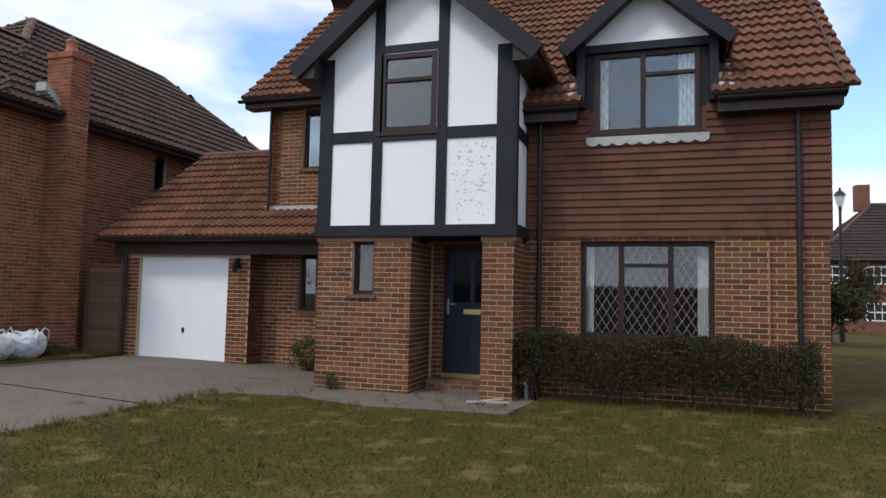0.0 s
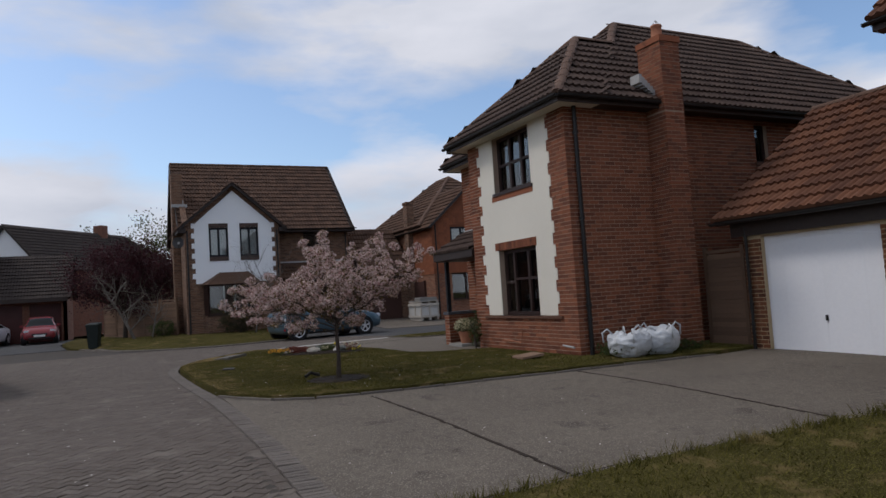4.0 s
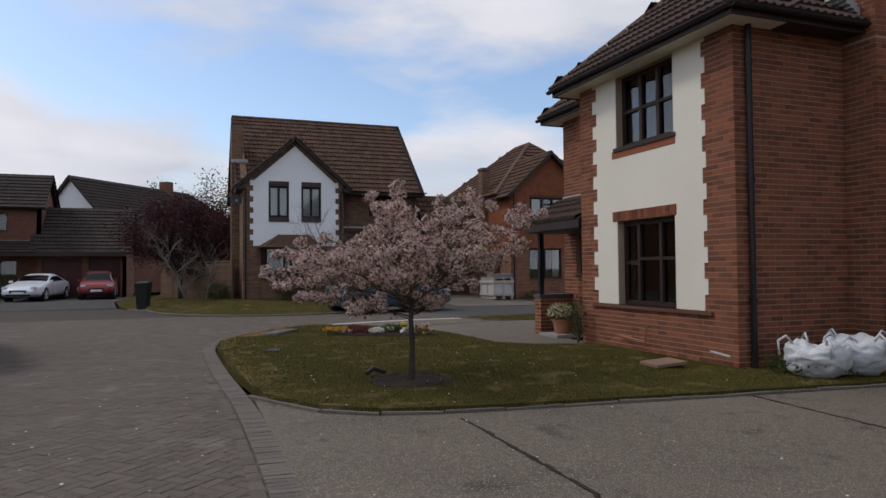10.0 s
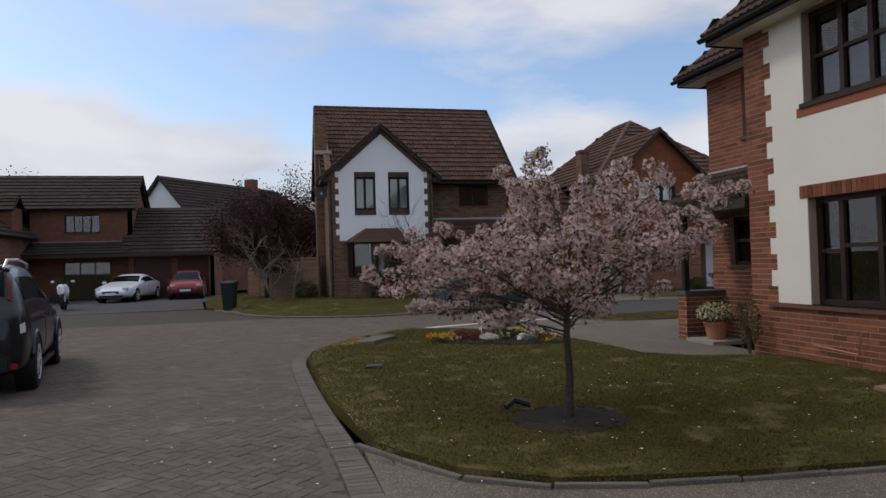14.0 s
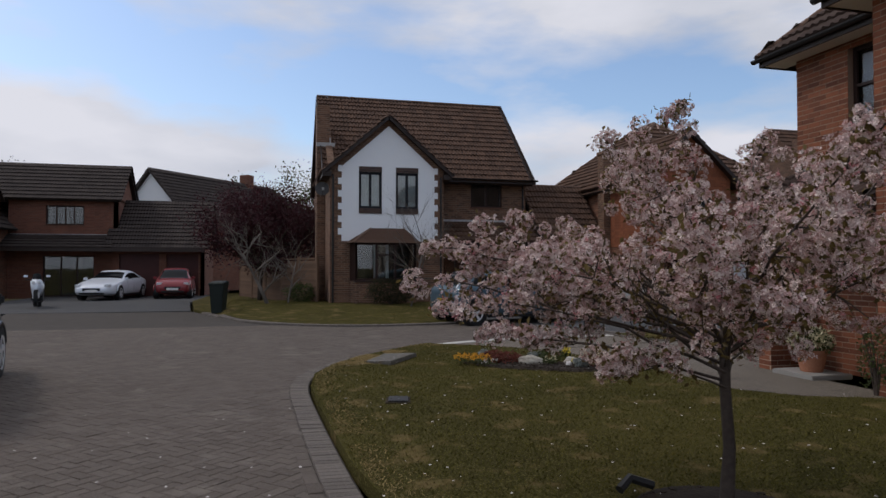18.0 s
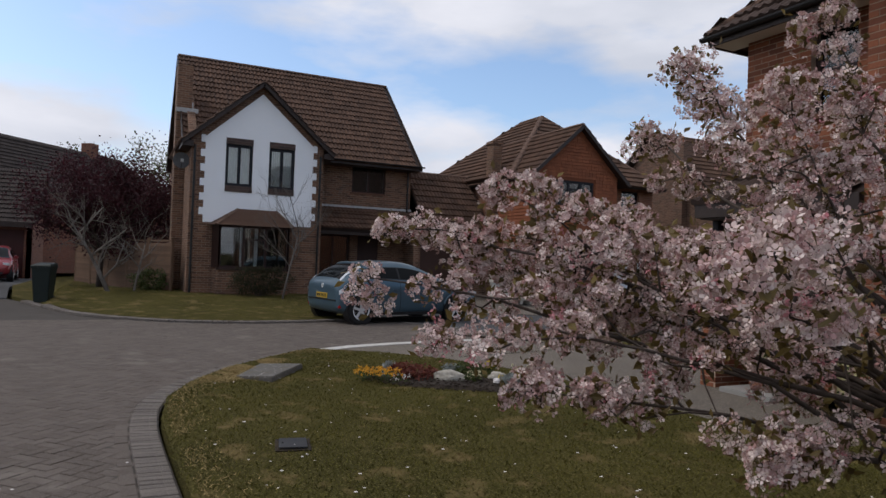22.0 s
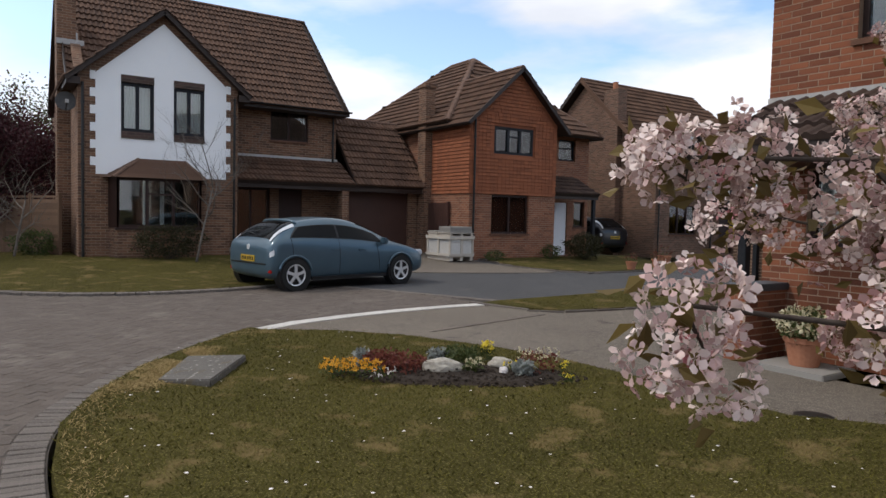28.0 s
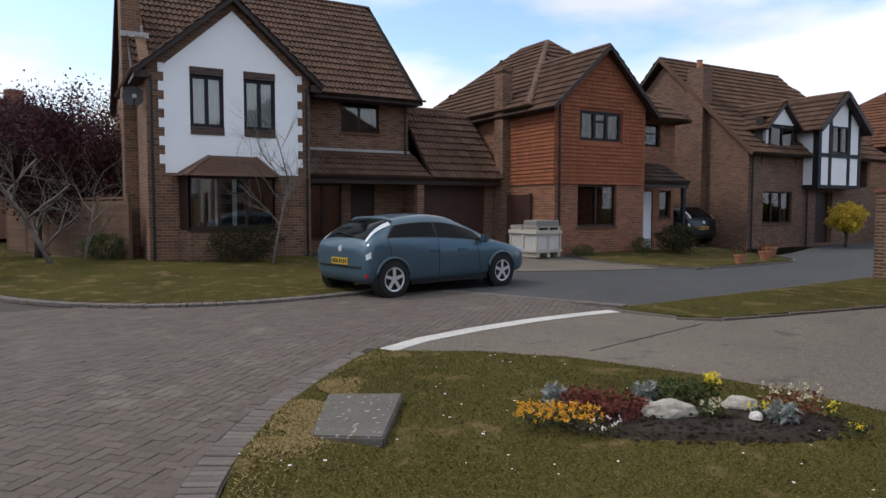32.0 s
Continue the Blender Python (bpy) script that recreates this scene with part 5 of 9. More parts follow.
slope(house_c, (-34.35, 3.78, 4.88), (0, 1, 0), (-1, 0, 0.97), [(0, 0), (8.25, 0), (8.25, lc), (0, lc)], TILE_C, 250, (-35, 9, 6))
slope(house_c, (-42.3, 3.78, 4.88), (0, 1, 0), (1, 0, 0.97), [(0, 0), (8.25, 0), (8.25, lc), (0, lc)], TILE_C)
cap(house_c, (-38.33, 3.78, 8.78), (-38.33, 12.03, 8.78))
gable_roof(house_c, (-38.0, 6.03), (1, 0, 0), 4.72, 2.15, 5.05, 41.5, TILE_C, 0.22)
tcg = math.tan(radians(41.5))
for s in (1, -1):
    barge(house_c, (-33.26, 6.03 + s * 2.38, 5.05 - 0.23 * tcg - 0.02), (-33.26, 6.03, 5.05 + 2.15 * tcg - 0.05), FASCIA, 0.04, 0.12)
    part("soffit", B().box(-34.6, -33.3, 6.03 + s * 2.2 - 0.16, 6.03 + s * 2.2 + 0.16, 4.72, 4.9), FASCIA, house_c)
part("fascia", B().box(-34.98, -34.36, 8.3, 12.1, 4.78, 4.95), FASCIA, house_c)
gutter(house_c, (-34.28, 8.35, 4.93), (-34.28, 12.15, 4.93))
for yy in (3.76, 12.02):
    barge(house_c, (-34.35, yy, 4.9), (-38.33, yy, 8.68), FASCIA, 0.03, 0.2)
    barge(house_c, (-42.3, yy, 4.9), (-38.33, yy, 8.68), FASCIA, 0.03, 0.2)
part("chimney", B().box(-36.4, -35.6, 3.62, 4.1, c0, 7.75), BRICK_C, house_c)
part("flashing", B().box(-35.62, -35.55, 3.6, 4.3, 6.15, 6.3).box(-36.4, -35.58, 4.1, 4.14, 6.2, 6.5), LEAD, house_c)
pipe(house_c, -33.42, 4.05, c0, 4.8)
pipe(house_c, -34.9, 11.75, 3.0, 4.85)
pipe(house_c, -33.42, 7.98, c0, 4.8)
# bay window with its little roof
fb = fy(-32.95)
part("bay_wall", B().prism([(-33.5, 4.66, c0), (-32.95, 4.79, c0), (-32.95, 6.94, c0), (-33.5, 7.07, c0)], (0, 0, 1.02 - c0)), BRICK_C, house_c)
window(house_c, fb, 4.79, 6.94, 1.04, 2.36, [(1, []), (1, [0.7]), (1, [])], label="dark stained bay window", curtains=[(0.3, 0.36), (0.5, 0.55)], fw=0.07, recess=0.0, sill="wood", thick=0.08, room=0.4, margin=0.0)
for s, y0, y1 in ((0, 4.79, 4.66), (1, 6.94, 7.07)):
    part("bay_side", B().prism([(-33.5, y1, 1.04), (-32.95, y0, 1.04), (-32.95, y0, 2.36), (-33.5, y1, 2.36)], (0, 0.05 if s == 0 else -0.05, 0)), DARKWOOD, house_c)
def bay_ring(f, out):
    """The four corners of the bay's roof at a height from eave to top."""
    x, z = -32.75 - 0.63 * f + out, 2.36 + 0.54 * f
    return [(-33.48, 4.5 + 0.86 * f - out, z), (x, 4.69 + 0.72 * f - out, z), (x, 7.01 - 0.46 * f + out, z), (-33.48, 7.2 - 0.60 * f + out, z)]


br = part("bay_roof", B().hexa(bay_ring(0, 0) + bay_ring(1, 0)), TILE_B, house_c)
for i in range(5):
    part("tile_course", B().hexa(bay_ring(i / 5, 0.022) + bay_ring((i + 1) / 5, 0.006)), TILE_C, br)
for a, b_ in ((1, 1), (2, 2)):
    cap(br, bay_ring(0, 0.02)[a], bay_ring(1, 0.02)[b_], "hip_tile", 0.06)
# lean-to roof over the door and the garage
part("beam", B().box(-34.0, -33.85, 8.1, 14.82, 2.28, 2.5), FASCIA, house_c)
slope(house_c, (-33.75, 8.15, 2.5), (0, 1, 0), (-1, 0, 0.62), [(0, 0), (3.95, 0), (3.95, 1.47), (0, 1.47)], TILE_C, 30)
part("flashing", B().box(-35.0, -34.95, 8.1, 11.95, 3.3, 3.38), LEAD, house_c)
tcg2 = 1.06
gl2 = 2.3 * math.hypot(1, tcg2)
slope(house_c, (-33.75, 12.1, 2.5), (0, 1, 0), (-1, 0, tcg2), [(0, 0), (2.75, 0), (2.75, gl2), (0, gl2)], TILE_C, 40)
slope(house_c, (-38.35, 12.1, 2.5), (0, 1, 0), (1, 0, tcg2), [(0, 0), (2.75, 0), (2.75, gl2), (0, gl2)], TILE_C)
wall("wall", fy(-34.3), 11.9, 14.8, c0, 2.5, [(12.1, 14.42, c0, 2.3)], BRICK_C, house_c)
part("garage_door", B().fbox(fy(-34.3), 12.1, 14.42, c0, 2.3, -0.15, -0.1), BROWNDOOR, house_c, "brown garage door")
part("wall", B().box(-35.2, -34.1, 11.72, 11.895, c0, 2.5), BRICK_C, house_c)
part("pillar", B().box(-34.1, -33.85, 11.64, 11.87, c0, 2.3), BRICK_C, house_c)
wall("wall", Fr((0, 14.8, 0), (-1, 0, 0), (0, 1, 0)), 34.58, 38.0, c0, 2.5, [], BRICK_C, house_c)
part("gable", B().prism([(-34.2, 14.8, 2.5), (-37.9, 14.8, 2.5), (-36.05, 14.8, 4.75)], (0, -0.2, 0)), BRICK_C, house_c)
cap(house_c, (-36.05, 12.1, 4.95), (-36.05, 14.85, 4.95))

# ---- the tile hung house ----
house_d = thing("house", "red brown house hung with orange tiles, hipped brown roof", "house", "houses of the close")
FDd = fy(-31.4)
d0 = 0.0
wall("wall", FDd, 15.0, 18.75, d0, 2.3, [(15.92, 17.55, 0.98, 2.3)], BRICK_D, house_d)
window(house_d, FDd, 15.92, 17.55, 0.98, 2.28, [(1, []), (1, [])], label="dark ground floor window", curtains=[(0.75, 0.95)])
wd2 = wall("wall", FDd, 15.0, 18.75, 2.3, 4.75, [(15.97, 17.68, 3.65, 4.56)], HUNG_D, house_d)
window(house_d, FDd, 15.97, 17.68, 3.65, 4.56, [(1, []), (1, [0.7]), (1, [])], frame_mat=BLACKWOOD, label="black framed upstairs window with pale blinds", curtains=[(0.04, 0.32), (0.68, 0.96)], recess=0.02, fw=0.09, sill=False)
stone_gable(house_d, FDd, 16.94, 1.88, 4.75, 1.75, 0.0, -0.2, HUNG_D)
GAUGE = 0.118
trng = random.Random(8)


def hung_course(fr, s, e, z):
    """One course of hung tiles, each a little out of line."""
    b = B()
    n = max(1, round((e - s) / 0.165))
    for k in range(n):
        a0, a1 = s + (e - s) * k / n + 0.002, s + (e - s) * (k + 1) / n - 0.002
        d, dz = 0.036 + trng.uniform(0, 0.012), trng.uniform(-0.006, 0.004)
        b.hexa([fr.at(a0, z + dz, d), fr.at(a1, z + dz, d), fr.at(a1, z + dz, 0.0), fr.at(a0, z + dz, 0.0), fr.at(a0, z + GAUGE, 0.015), fr.at(a1, z + GAUGE, 0.015), fr.at(a1, z + GAUGE, 0.0), fr.at(a0, z + GAUGE, 0.0)])
    return b


for k in range(36):
    z = 2.3 + k * GAUGE
    w = 1.87 if z < 4.7 else 1.87 * (1 - (z - 4.7) / 1.8)
    spans = [(16.87 - w if z < 4.7 else 16.94 - w, 16.87 + w if z < 4.7 else 16.94 + w)]
    if 3.55 < z < 4.55:
        spans = [(spans[0][0], 15.93), (17.72, spans[0][1])]
    for s, e in spans:
        if e - s > 0.1:
            part("tile_course", hung_course(FDd, s, e, z), HUNG_D, wd2)
wd3 = wall("wall", Fr((0, 15.0, 0), (1, 0, 0), (0, -1, 0)), -33.65, -31.68, 2.3, 4.75, [], HUNG_D, house_d)
FDS = Fr((0, 15.0, 0), (1, 0, 0), (0, -1, 0))
for k in range(20):
    z = 2.3 + k * GAUGE
    part("tile_course", hung_course(FDS, -33.65, -31.4, z), HUNG_D, wd3)
wall("wall", FDS, -41.0, -31.68, d0, 2.3, [], BRICK_D, house_d)
wall("wall", FDS, -41.0, -33.65, 2.3, 4.75, [], BRICK_D, house_d)
part("chimney", B().box(-34.2, -33.72, 14.72, 15.1, d0, 6.0), BRICK_C, house_d)
part("chimney_cap", B().box(-34.24, -33.68, 14.68, 15.14, 6.0, 6.14), BRICK_C, house_d, bevel=0.02)
gable_roof(house_d, (-36.5, 16.94), (1, 0, 0), 5.35, 1.95, 4.75, 43, TILE_C, 0.25, 0)
t43 = math.tan(radians(43))
for s in (1, -1):
    barge(house_d, (-31.12, 16.94 + s * 2.2, 4.75 - 0.25 * t43), (-31.12, 16.94, 4.75 + 1.95 * t43 - 0.04), FASCIA, 0.04, 0.12)
hip_roof(house_d, -41.4, -32.35, 14.7, 22.15, 4.72, 40.4, TILE_C, (1, 1), 0, None, 0.022, "x")
wall("wall", fy(-33.0), 18.75, 22.0, d0, 4.75, [(20.35, 21.25, 3.78, 4.6), (21.25, 21.85, 1.2, 2.2), (20.1, 20.9, 0.1, 2.15)], BRICK_D, house_d)
window(house_d, fy(-33.0), 20.35, 21.25, 3.78, 4.6, [(1, [0.6])], frame_mat=BLACKWOOD, label="upstairs window with pale curtain", curtains=[(0.1, 0.9)], sill=False)
window(house_d, fy(-33.0), 21.25, 21.85, 1.2, 2.2, [(1, [])], label="dark window beside the door")
part("front_door", B().fbox(fy(-33.0), 20.1, 20.9, 0.1, 2.15, -0.1, -0.05), GARDOOR, house_d, "white front door")
slope(house_d, (-31.6, 18.8, 2.45), (0, 1, 0), (-1, 0, 0.5), [(0, 0), (2.4, 0), (2.4, 1.55), (0, 1.55)], TILE_B, 0)
part("porch_post", B().box(-31.8, -31.68, 20.98, 21.1, 0, 2.4), BLACKWOOD, house_d)
part("beam", B().box(-31.75, -31.65, 18.8, 21.2, 2.25, 2.43), FASCIA, house_d)
wall("wall", Fr((0, 22.0, 0), (-1, 0, 0), (0, 1, 0)), 33.28, 41.0, d0, 4.75, [], BRICK_D, house_d)
part("wall", B().box(-33.2, -31.68, 18.55, 18.748, d0, 4.75), BRICK_D, house_d)
pipe(house_d, -31.34, 15.15, d0, 4.7)
gutter(house_d, (-36, 14.72, 4.55), (-31.1, 14.72, 4.55))

# ---- the second timbered house further up the drive ----
house_e = thing("house", "brown brick house with dormer and black and white gable", "house", "houses of the close")
FE = fy(-31.8)
wall("wall", FE, 24.65, 28.5, 0, 3.7, [(25.57, 27.42, 0.96, 2.2)], BRICK_E, house_e)
window(house_e, FE, 25.57, 27.42, 0.96, 2.2, [(1, []), (1, []), (1, [])], label="dark ground floor window", curtains=[(0.1, 0.3), (0.6, 0.85)])
FES = Fr((0, 24.65, 0), (1, 0, 0), (0, -1, 0))
wall("wall", FES, -40.2, -32.08, 0, 3.7, [], BRICK_E, house_e)
part("gable", B().prism([(-31.8, 24.65, 3.7), (-40.2, 24.65, 3.7), (-36.0, 24.65, 7.55)], (0, 0.25, 0)), BRICK_E, house_e)
part("chimney", B().box(-34.5, -33.7, 24.35, 24.9, 0, 7.15), BRICK_E, house_e)
part("chimney_pot", B().lathe((-34.1, 24.6, 7.15), [(0.12, 0), (0.11, 0.3), (0.13, 0.33)], 12), TERRA, house_e)
te = math.tan(radians(43))
le = 4.55 / math.cos(radians(43))
slope(house_e, (-31.4, 24.35, 3.62), (0, 1, 0), (-1, 0, te), [(0, 0), (9.6, 0), (8.0, le), (0, le)], TILE_C, 60, (-32, 26, 4))
slope(house_e, (-40.6, 24.35, 3.62), (0, 1, 0), (1, 0, te), [(0, 0), (9.6, 0), (8.0, le), (0, le)], TILE_C)
cap(house_e, (-35.95, 24.35, 7.9), (-35.95, 32.4, 7.9))
barge(house_e, (-31.4, 24.33, 3.58), (-35.95, 24.33, 3.58 + 4.55 * te), TILE_C, 0.03, 0.16)
# dormer
part("dormer_wall", B().box(-32.9, -31.78, 25.62, 27.33, 3.6, 4.72), WHITE, house_e)
window(house_e, fy(-31.74), 25.75, 27.2, 3.6, 4.7, [(1, []), (1, [])], frame_mat=BLACKWOOD, label="black framed dormer window", recess=-0.05, sill=False, room=0.3, thick=0.02, curtains=[(0.05, 0.5)])
stone_gable(house_e, fy(-31.7), 26.47, 0.75, 4.78, 0.72, 0, -0.1, WHITE)
gable_roof(house_e, (-34.0, 26.47), (1, 0, 0), 2.5, 0.95, 4.75, 43, TILE_C, 0.2)
# jettied bay
JA, JB, JM, JZ = 28.08, 31.03, 29.555, 4.85
wall("jetty_wall", fy(-31.2), JA, JB, 2.45, JZ, [(28.95, 30.05, 3.75, 4.83)], WHITE, house_e, 0.2)
for a in (JA, JB - 0.2):
    part("jetty_wall", B().box(-32.6, -31.4, a, a + 0.2, 2.45, JZ), WHITE, house_e)
t41 = math.tan(radians(41))
stone_gable(house_e, fy(-31.2), JM, 1.475, JZ, 1.475 * t41, 0, -0.2, WHITE)
part("jetty_floor", B().box(-31.8, -31.15, JA - 0.04, JB + 0.04, 2.34, 2.48), BLACKWOOD, house_e)
for a, z in ((JA, JZ), (28.78, 5.5), (30.08, 5.6), (JB - 0.17, JZ)):
    part("post", B().fbox(fy(-31.2), a, a + 0.17, 2.48, z, 0, 0.035), BLACKWOOD, house_e)
for a0, a1 in ((JA + 0.17, 28.78), (28.95, 30.08), (30.25, JB - 0.17)):
    part("rail", B().fbox(fy(-31.2), a0, a1, 3.58, 3.74, 0, 0.03), BLACKWOOD, house_e)
part("post", B().box(-31.4, -31.17, JA - 0.03, JA, 2.48, JZ), BLACKWOOD, house_e)
part("rail", B().box(-31.8, -31.4, JA - 0.03, JA, 3.58, 3.74), BLACKWOOD, house_e)
window(house_e, fy(-31.2), 28.95, 30.05, 3.75, 4.83, [(1, []), (1, [])], frame_mat=BLACKWOOD, recess=-0.04, label="black framed window in the gable", sill=False, room=0.3, thick=0.2)
gable_roof(house_e, (-35.5, JM), (1, 0, 0), 4.6, 1.5, JZ, 41, TILE_C, 0.3)
for sgn in (1, -1):
    barge(house_e, (-30.88, JM + sgn * 1.8, JZ - 0.3 * t41), (-30.88, JM, JZ + 1.5 * t41 - 0.05), FASCIA, 0.04, 0.18)
wall("wall", FE, 28.5, 33.5, 0, 2.45, [(29.0, 30.2, 0.1, 2.2)], BRICK_E, house_e)
part("front_door", B().fbox(FE, 29.0, 30.2, 0.1, 2.2, -0.3, -0.2), DARKWOOD, house_e, "dark recessed front door")
part("wall", B().box(-40, -32.1, 33.3, 33.5, 0, 5.0), BRICK_E, house_e)
pipe(house_e, -31.72, 24.8, 0, 3.6)
pipe(house_e, -31.72, 28.3, 0, 3.6)

# ---- houses at the end of the forecourt ----
house_f = thing("house", "dark red brick house with grey brown roof and red garages", "house", "houses of the close")
FF = fy(-48.0)
wall("wall", FF, -11.0, -5.9, -0.1, 5.1, [(-9.3, -7.5, 3.7, 4.7), (-9.4, -7.0, 0.0, 2.1)], BRICK_F, house_f)
window(house_f, FF, -9.3, -7.5, 3.7, 4.7, [(1, []), (1, []), (1, []), (1, [])], label="brown upstairs window of four lights", curtains=())
window(house_f, FF, -9.4, -7.0, 0.0, 2.1, [(1, []), (1, []), (1, [])], label="dark patio window", curtains=())
part("wall", B().box(-56, -48.0, -6.1, -5.9, -0.1, 5.1), BRICK_F, house_f)
tf = math.tan(radians(40))
slope(house_f, (-47.6, -14.0, 5.0), (0, 1, 0), (-1, 0, tf), [(0, 0), (8.3, 0), (8.3, 3.3), (0, 3.3)], TILE_F, 0, None, 0.018)
slope(house_f, (-52.6, -14.0, 5.0), (0, 1, 0), (1, 0, tf), [(0, 0), (8.3, 0), (8.3, 3.3), (0, 3.3)], TILE_F, 0, None, 0.018)
part("gable", B().prism([(-48.0, -5.9, 5.0), (-52.3, -5.9, 5.0), (-50.1, -5.9, 6.9)], (0, -0.2, 0)), BRICK_F, house_f)
slope(house_f, (-46.6, -11.0, 2.5), (0, 1, 0), (-1, 0, 0.5), [(0, 0), (5.0, 0), (5.0, 1.5), (0, 1.5)], TILE_F, 0, None, 0.018)
part("fascia", B().box(-46.7, -46.6, -11, -1.4, 2.3, 2.52), FASCIA, house_f)
part("flashing", B().box(-48.0, -47.95, -10.9, -6.0, 3.15, 3.22), LEAD, house_f)
# forward gabled wing
wall("wall", Fr((0, -11.0, 0), (-1, 0, 0), (0, 1, 0)), 43.0, 48.0, -0.1, 3.7, [], BRICK_D, house_f)
wall("wall", fy(-43.0), -16.0, -11.0, -0.1, 3.7, [], BRICK_D, house_f)
part("gable", B().prism([fy(-43.0).at(-16, 3.7), fy(-43.0).at(-11, 3.7), fy(-43.0).at(-13.5, 6.3)], (-0.2, 0, 0)), BRICK_D, house_f)
gable_roof(house_f, (-52.0, -13.5), (1, 0, 0), 9.25, 2.6, 3.7, 45, TILE_F, 0.3, 0, None, 0.018)
part("dormer_wall", B().box(-46.6, -45.2, -12.2, -10.9, 3.5, 4.9), BRICK_F, house_f)
gable_roof(house_f, (-45.9, -13.5), (0, 1, 0), 2.75, 0.75, 4.9, 42, TILE_F, 0.15, 0, None, 0.018)
# garages
wall("wall", fy(-47.4), -6.0, -1.5, -0.1, 2.6, [(-5.7, -3.75, -0.1, 2.2), (-3.4, -1.8, -0.1, 2.2)], BRICK_F, house_f)
part("garage_door", B().fbox(fy(-47.4), -5.7, -3.75, -0.1, 2.2, -0.2, -0.15), REDDOOR, house_f, "dark red garage door")
part("garage_door", B().fbox(fy(-47.4), -3.4, -1.8, -0.1, 2.2, -0.2, -0.15), REDDOOR, house_f, "dark red garage door")
slope(house_f, (-46.8, -6.3, 2.5), (0, 1, 0), (-1, 0, tf), [(0, 0), (5.0, 0), (5.0, 4.2), (0, 4.2)], TILE_F, 0, None, 0.018)
slope(house_f, (-53.2, -6.3, 2.5), (0, 1, 0), (1, 0, tf), [(0, 0), (5.0, 0), (5.0, 4.2), (0, 4.2)], TILE_F, 0, None, 0.018)
part("wall", B().box(-53, -47.4, -1.7, -1.5, -0.1, 2.6), BRICK_F, house_f)
part("gable", B().prism([(-47.5, -1.5, 2.5), (-52.8, -1.5, 2.5), (-50.1, -1.5, 5.0)], (0, -0.2, 0)), BRICK_F, house_f)

house_g = thing("house", "house with white gable end and dark brown roof", "house", "houses beyond", at=(-57.0, -5.7, 0))
part("wall", B().box(-3, 3, 0.1, 16, -0.1, 5.0), BRICK_F, house_g)
part("gable", B().prism([(3, 0, 4.9), (-3, 0, 4.9), (0, 0, 7.9)], (0, 0.2, 0)), WHITE, house_g)
slope(house_g, (3.3, -0.3, 4.7), (0, 1, 0), (-1, 0, 1), [(0, 0), (16.8, 0), (12.5, 4.7), (0, 4.7)], TILE_F, 0, None, 0.018)
slope(house_g, (-3.3, -0.3, 4.7), (0, 1, 0), (1, 0, 1), [(0, 0), (16.8, 0), (12.5, 4.7), (0, 4.7)], TILE_F, 0, None, 0.018)
part("chimney", B().box(-0.4, 0.4, 9.0, 9.7, 7.0, 8.7), BRICK_F, house_g)
slope(house_g, (-3.3, 16.5, 4.7), (1, 0, 0), (0, -1, 0.77), [(0, 0), (6.6, 0), (3.3, 5.4)], TILE_F, 0, None, 0.018)
house_g.rotation_euler = (0, 0, radians(52))

# unseen plain walls, added to close the place behind the walker and darken reflections
tagged(part("unseen_wall_south", B().box(-13.0, 17.0, -13.4, -13.0, -0.3, 2.0), BRICK_C), "unseen added brown brick wall across the road", "wall", kind="structure")
tagged(part("unseen_wall_east", B().box(17.0, 17.4, -13.4, 8.0, -0.3, 2.0), BRICK_C), "unseen added brown brick wall beside the road", "wall", kind="structure")

# ---- kerbs ----
def along(path, step):
    """Points along a line at even steps, with the way of the line there."""
    out, carry = [], 0.0
    for (x0, y0), (x1, y1) in zip(path, path[1:]):
        d = math.hypot(x1 - x0, y1 - y0)
        t = carry
        while t < d:
            out.append((x0 + (x1 - x0) * t / d, y0 + (y1 - y0) * t / d, math.atan2(y1 - y0, x1 - x0)))
            t += step
        carry = t - d
    return out


def smooth_path(path, n=6):
    out = []
    for i in range(len(path) - 1):
        p0, p1, p2, p3 = [Vector(path[min(max(k, 0), len(path) - 1)] + (0,)) for k in (i - 1, i, i + 1, i + 2)]
        for k in range(n):
            t = k / n
            q = 0.5 * ((2 * p1) + (p2 - p0) * t + (2 * p0 - 5 * p1 + 4 * p2 - p3) * t * t + (3 * p1 - p0 - 3 * p2 + p3) * t ** 3)
            out.append((q.x, q.y))
    return out + [path[-1]]


def block(l, w, h=0.06, r=0.005):
    """A chamfered block, its top at 0."""
    v = [(sx * l / 2, sy * w / 2, -h) for sx, sy in ((-1, -1), (1, -1), (1, 1), (-1, 1))]
    v += [(sx * l / 2, sy * w / 2, -r) for sx, sy in ((-1, -1), (1, -1), (1, 1), (-1, 1))]
    v += [(sx * (l / 2 - r), sy * (w / 2 - r), 0) for sx, sy in ((-1, -1), (1, -1), (1, 1), (-1, 1))]
    f = [(8, 9, 10, 11)]
    for i in range(4):
        j = (i + 1) % 4
        f += [(i, j, 4 + j, 4 + i), (4 + i, 4 + j, 8 + j, 8 + i)]
    return v, f


def band(parent, path, offset, step, l, w, z, material, limit, near, name, tilt=0.0):
    places = []
    for x, y, a in along(path, step):
        px, py = x - math.sin(a) * offset, y + math.cos(a) * offset
        j = random.uniform(-0.004, 0.004)
        places.append(pose(px, py, gz(px, py) + z + j, math.degrees(tilt) + random.uniform(-1, 1), random.uniform(-1, 1), math.degrees(a) + random.uniform(-1, 1)))
    pieces(name, block(l, w), places, material, parent, limit, near)


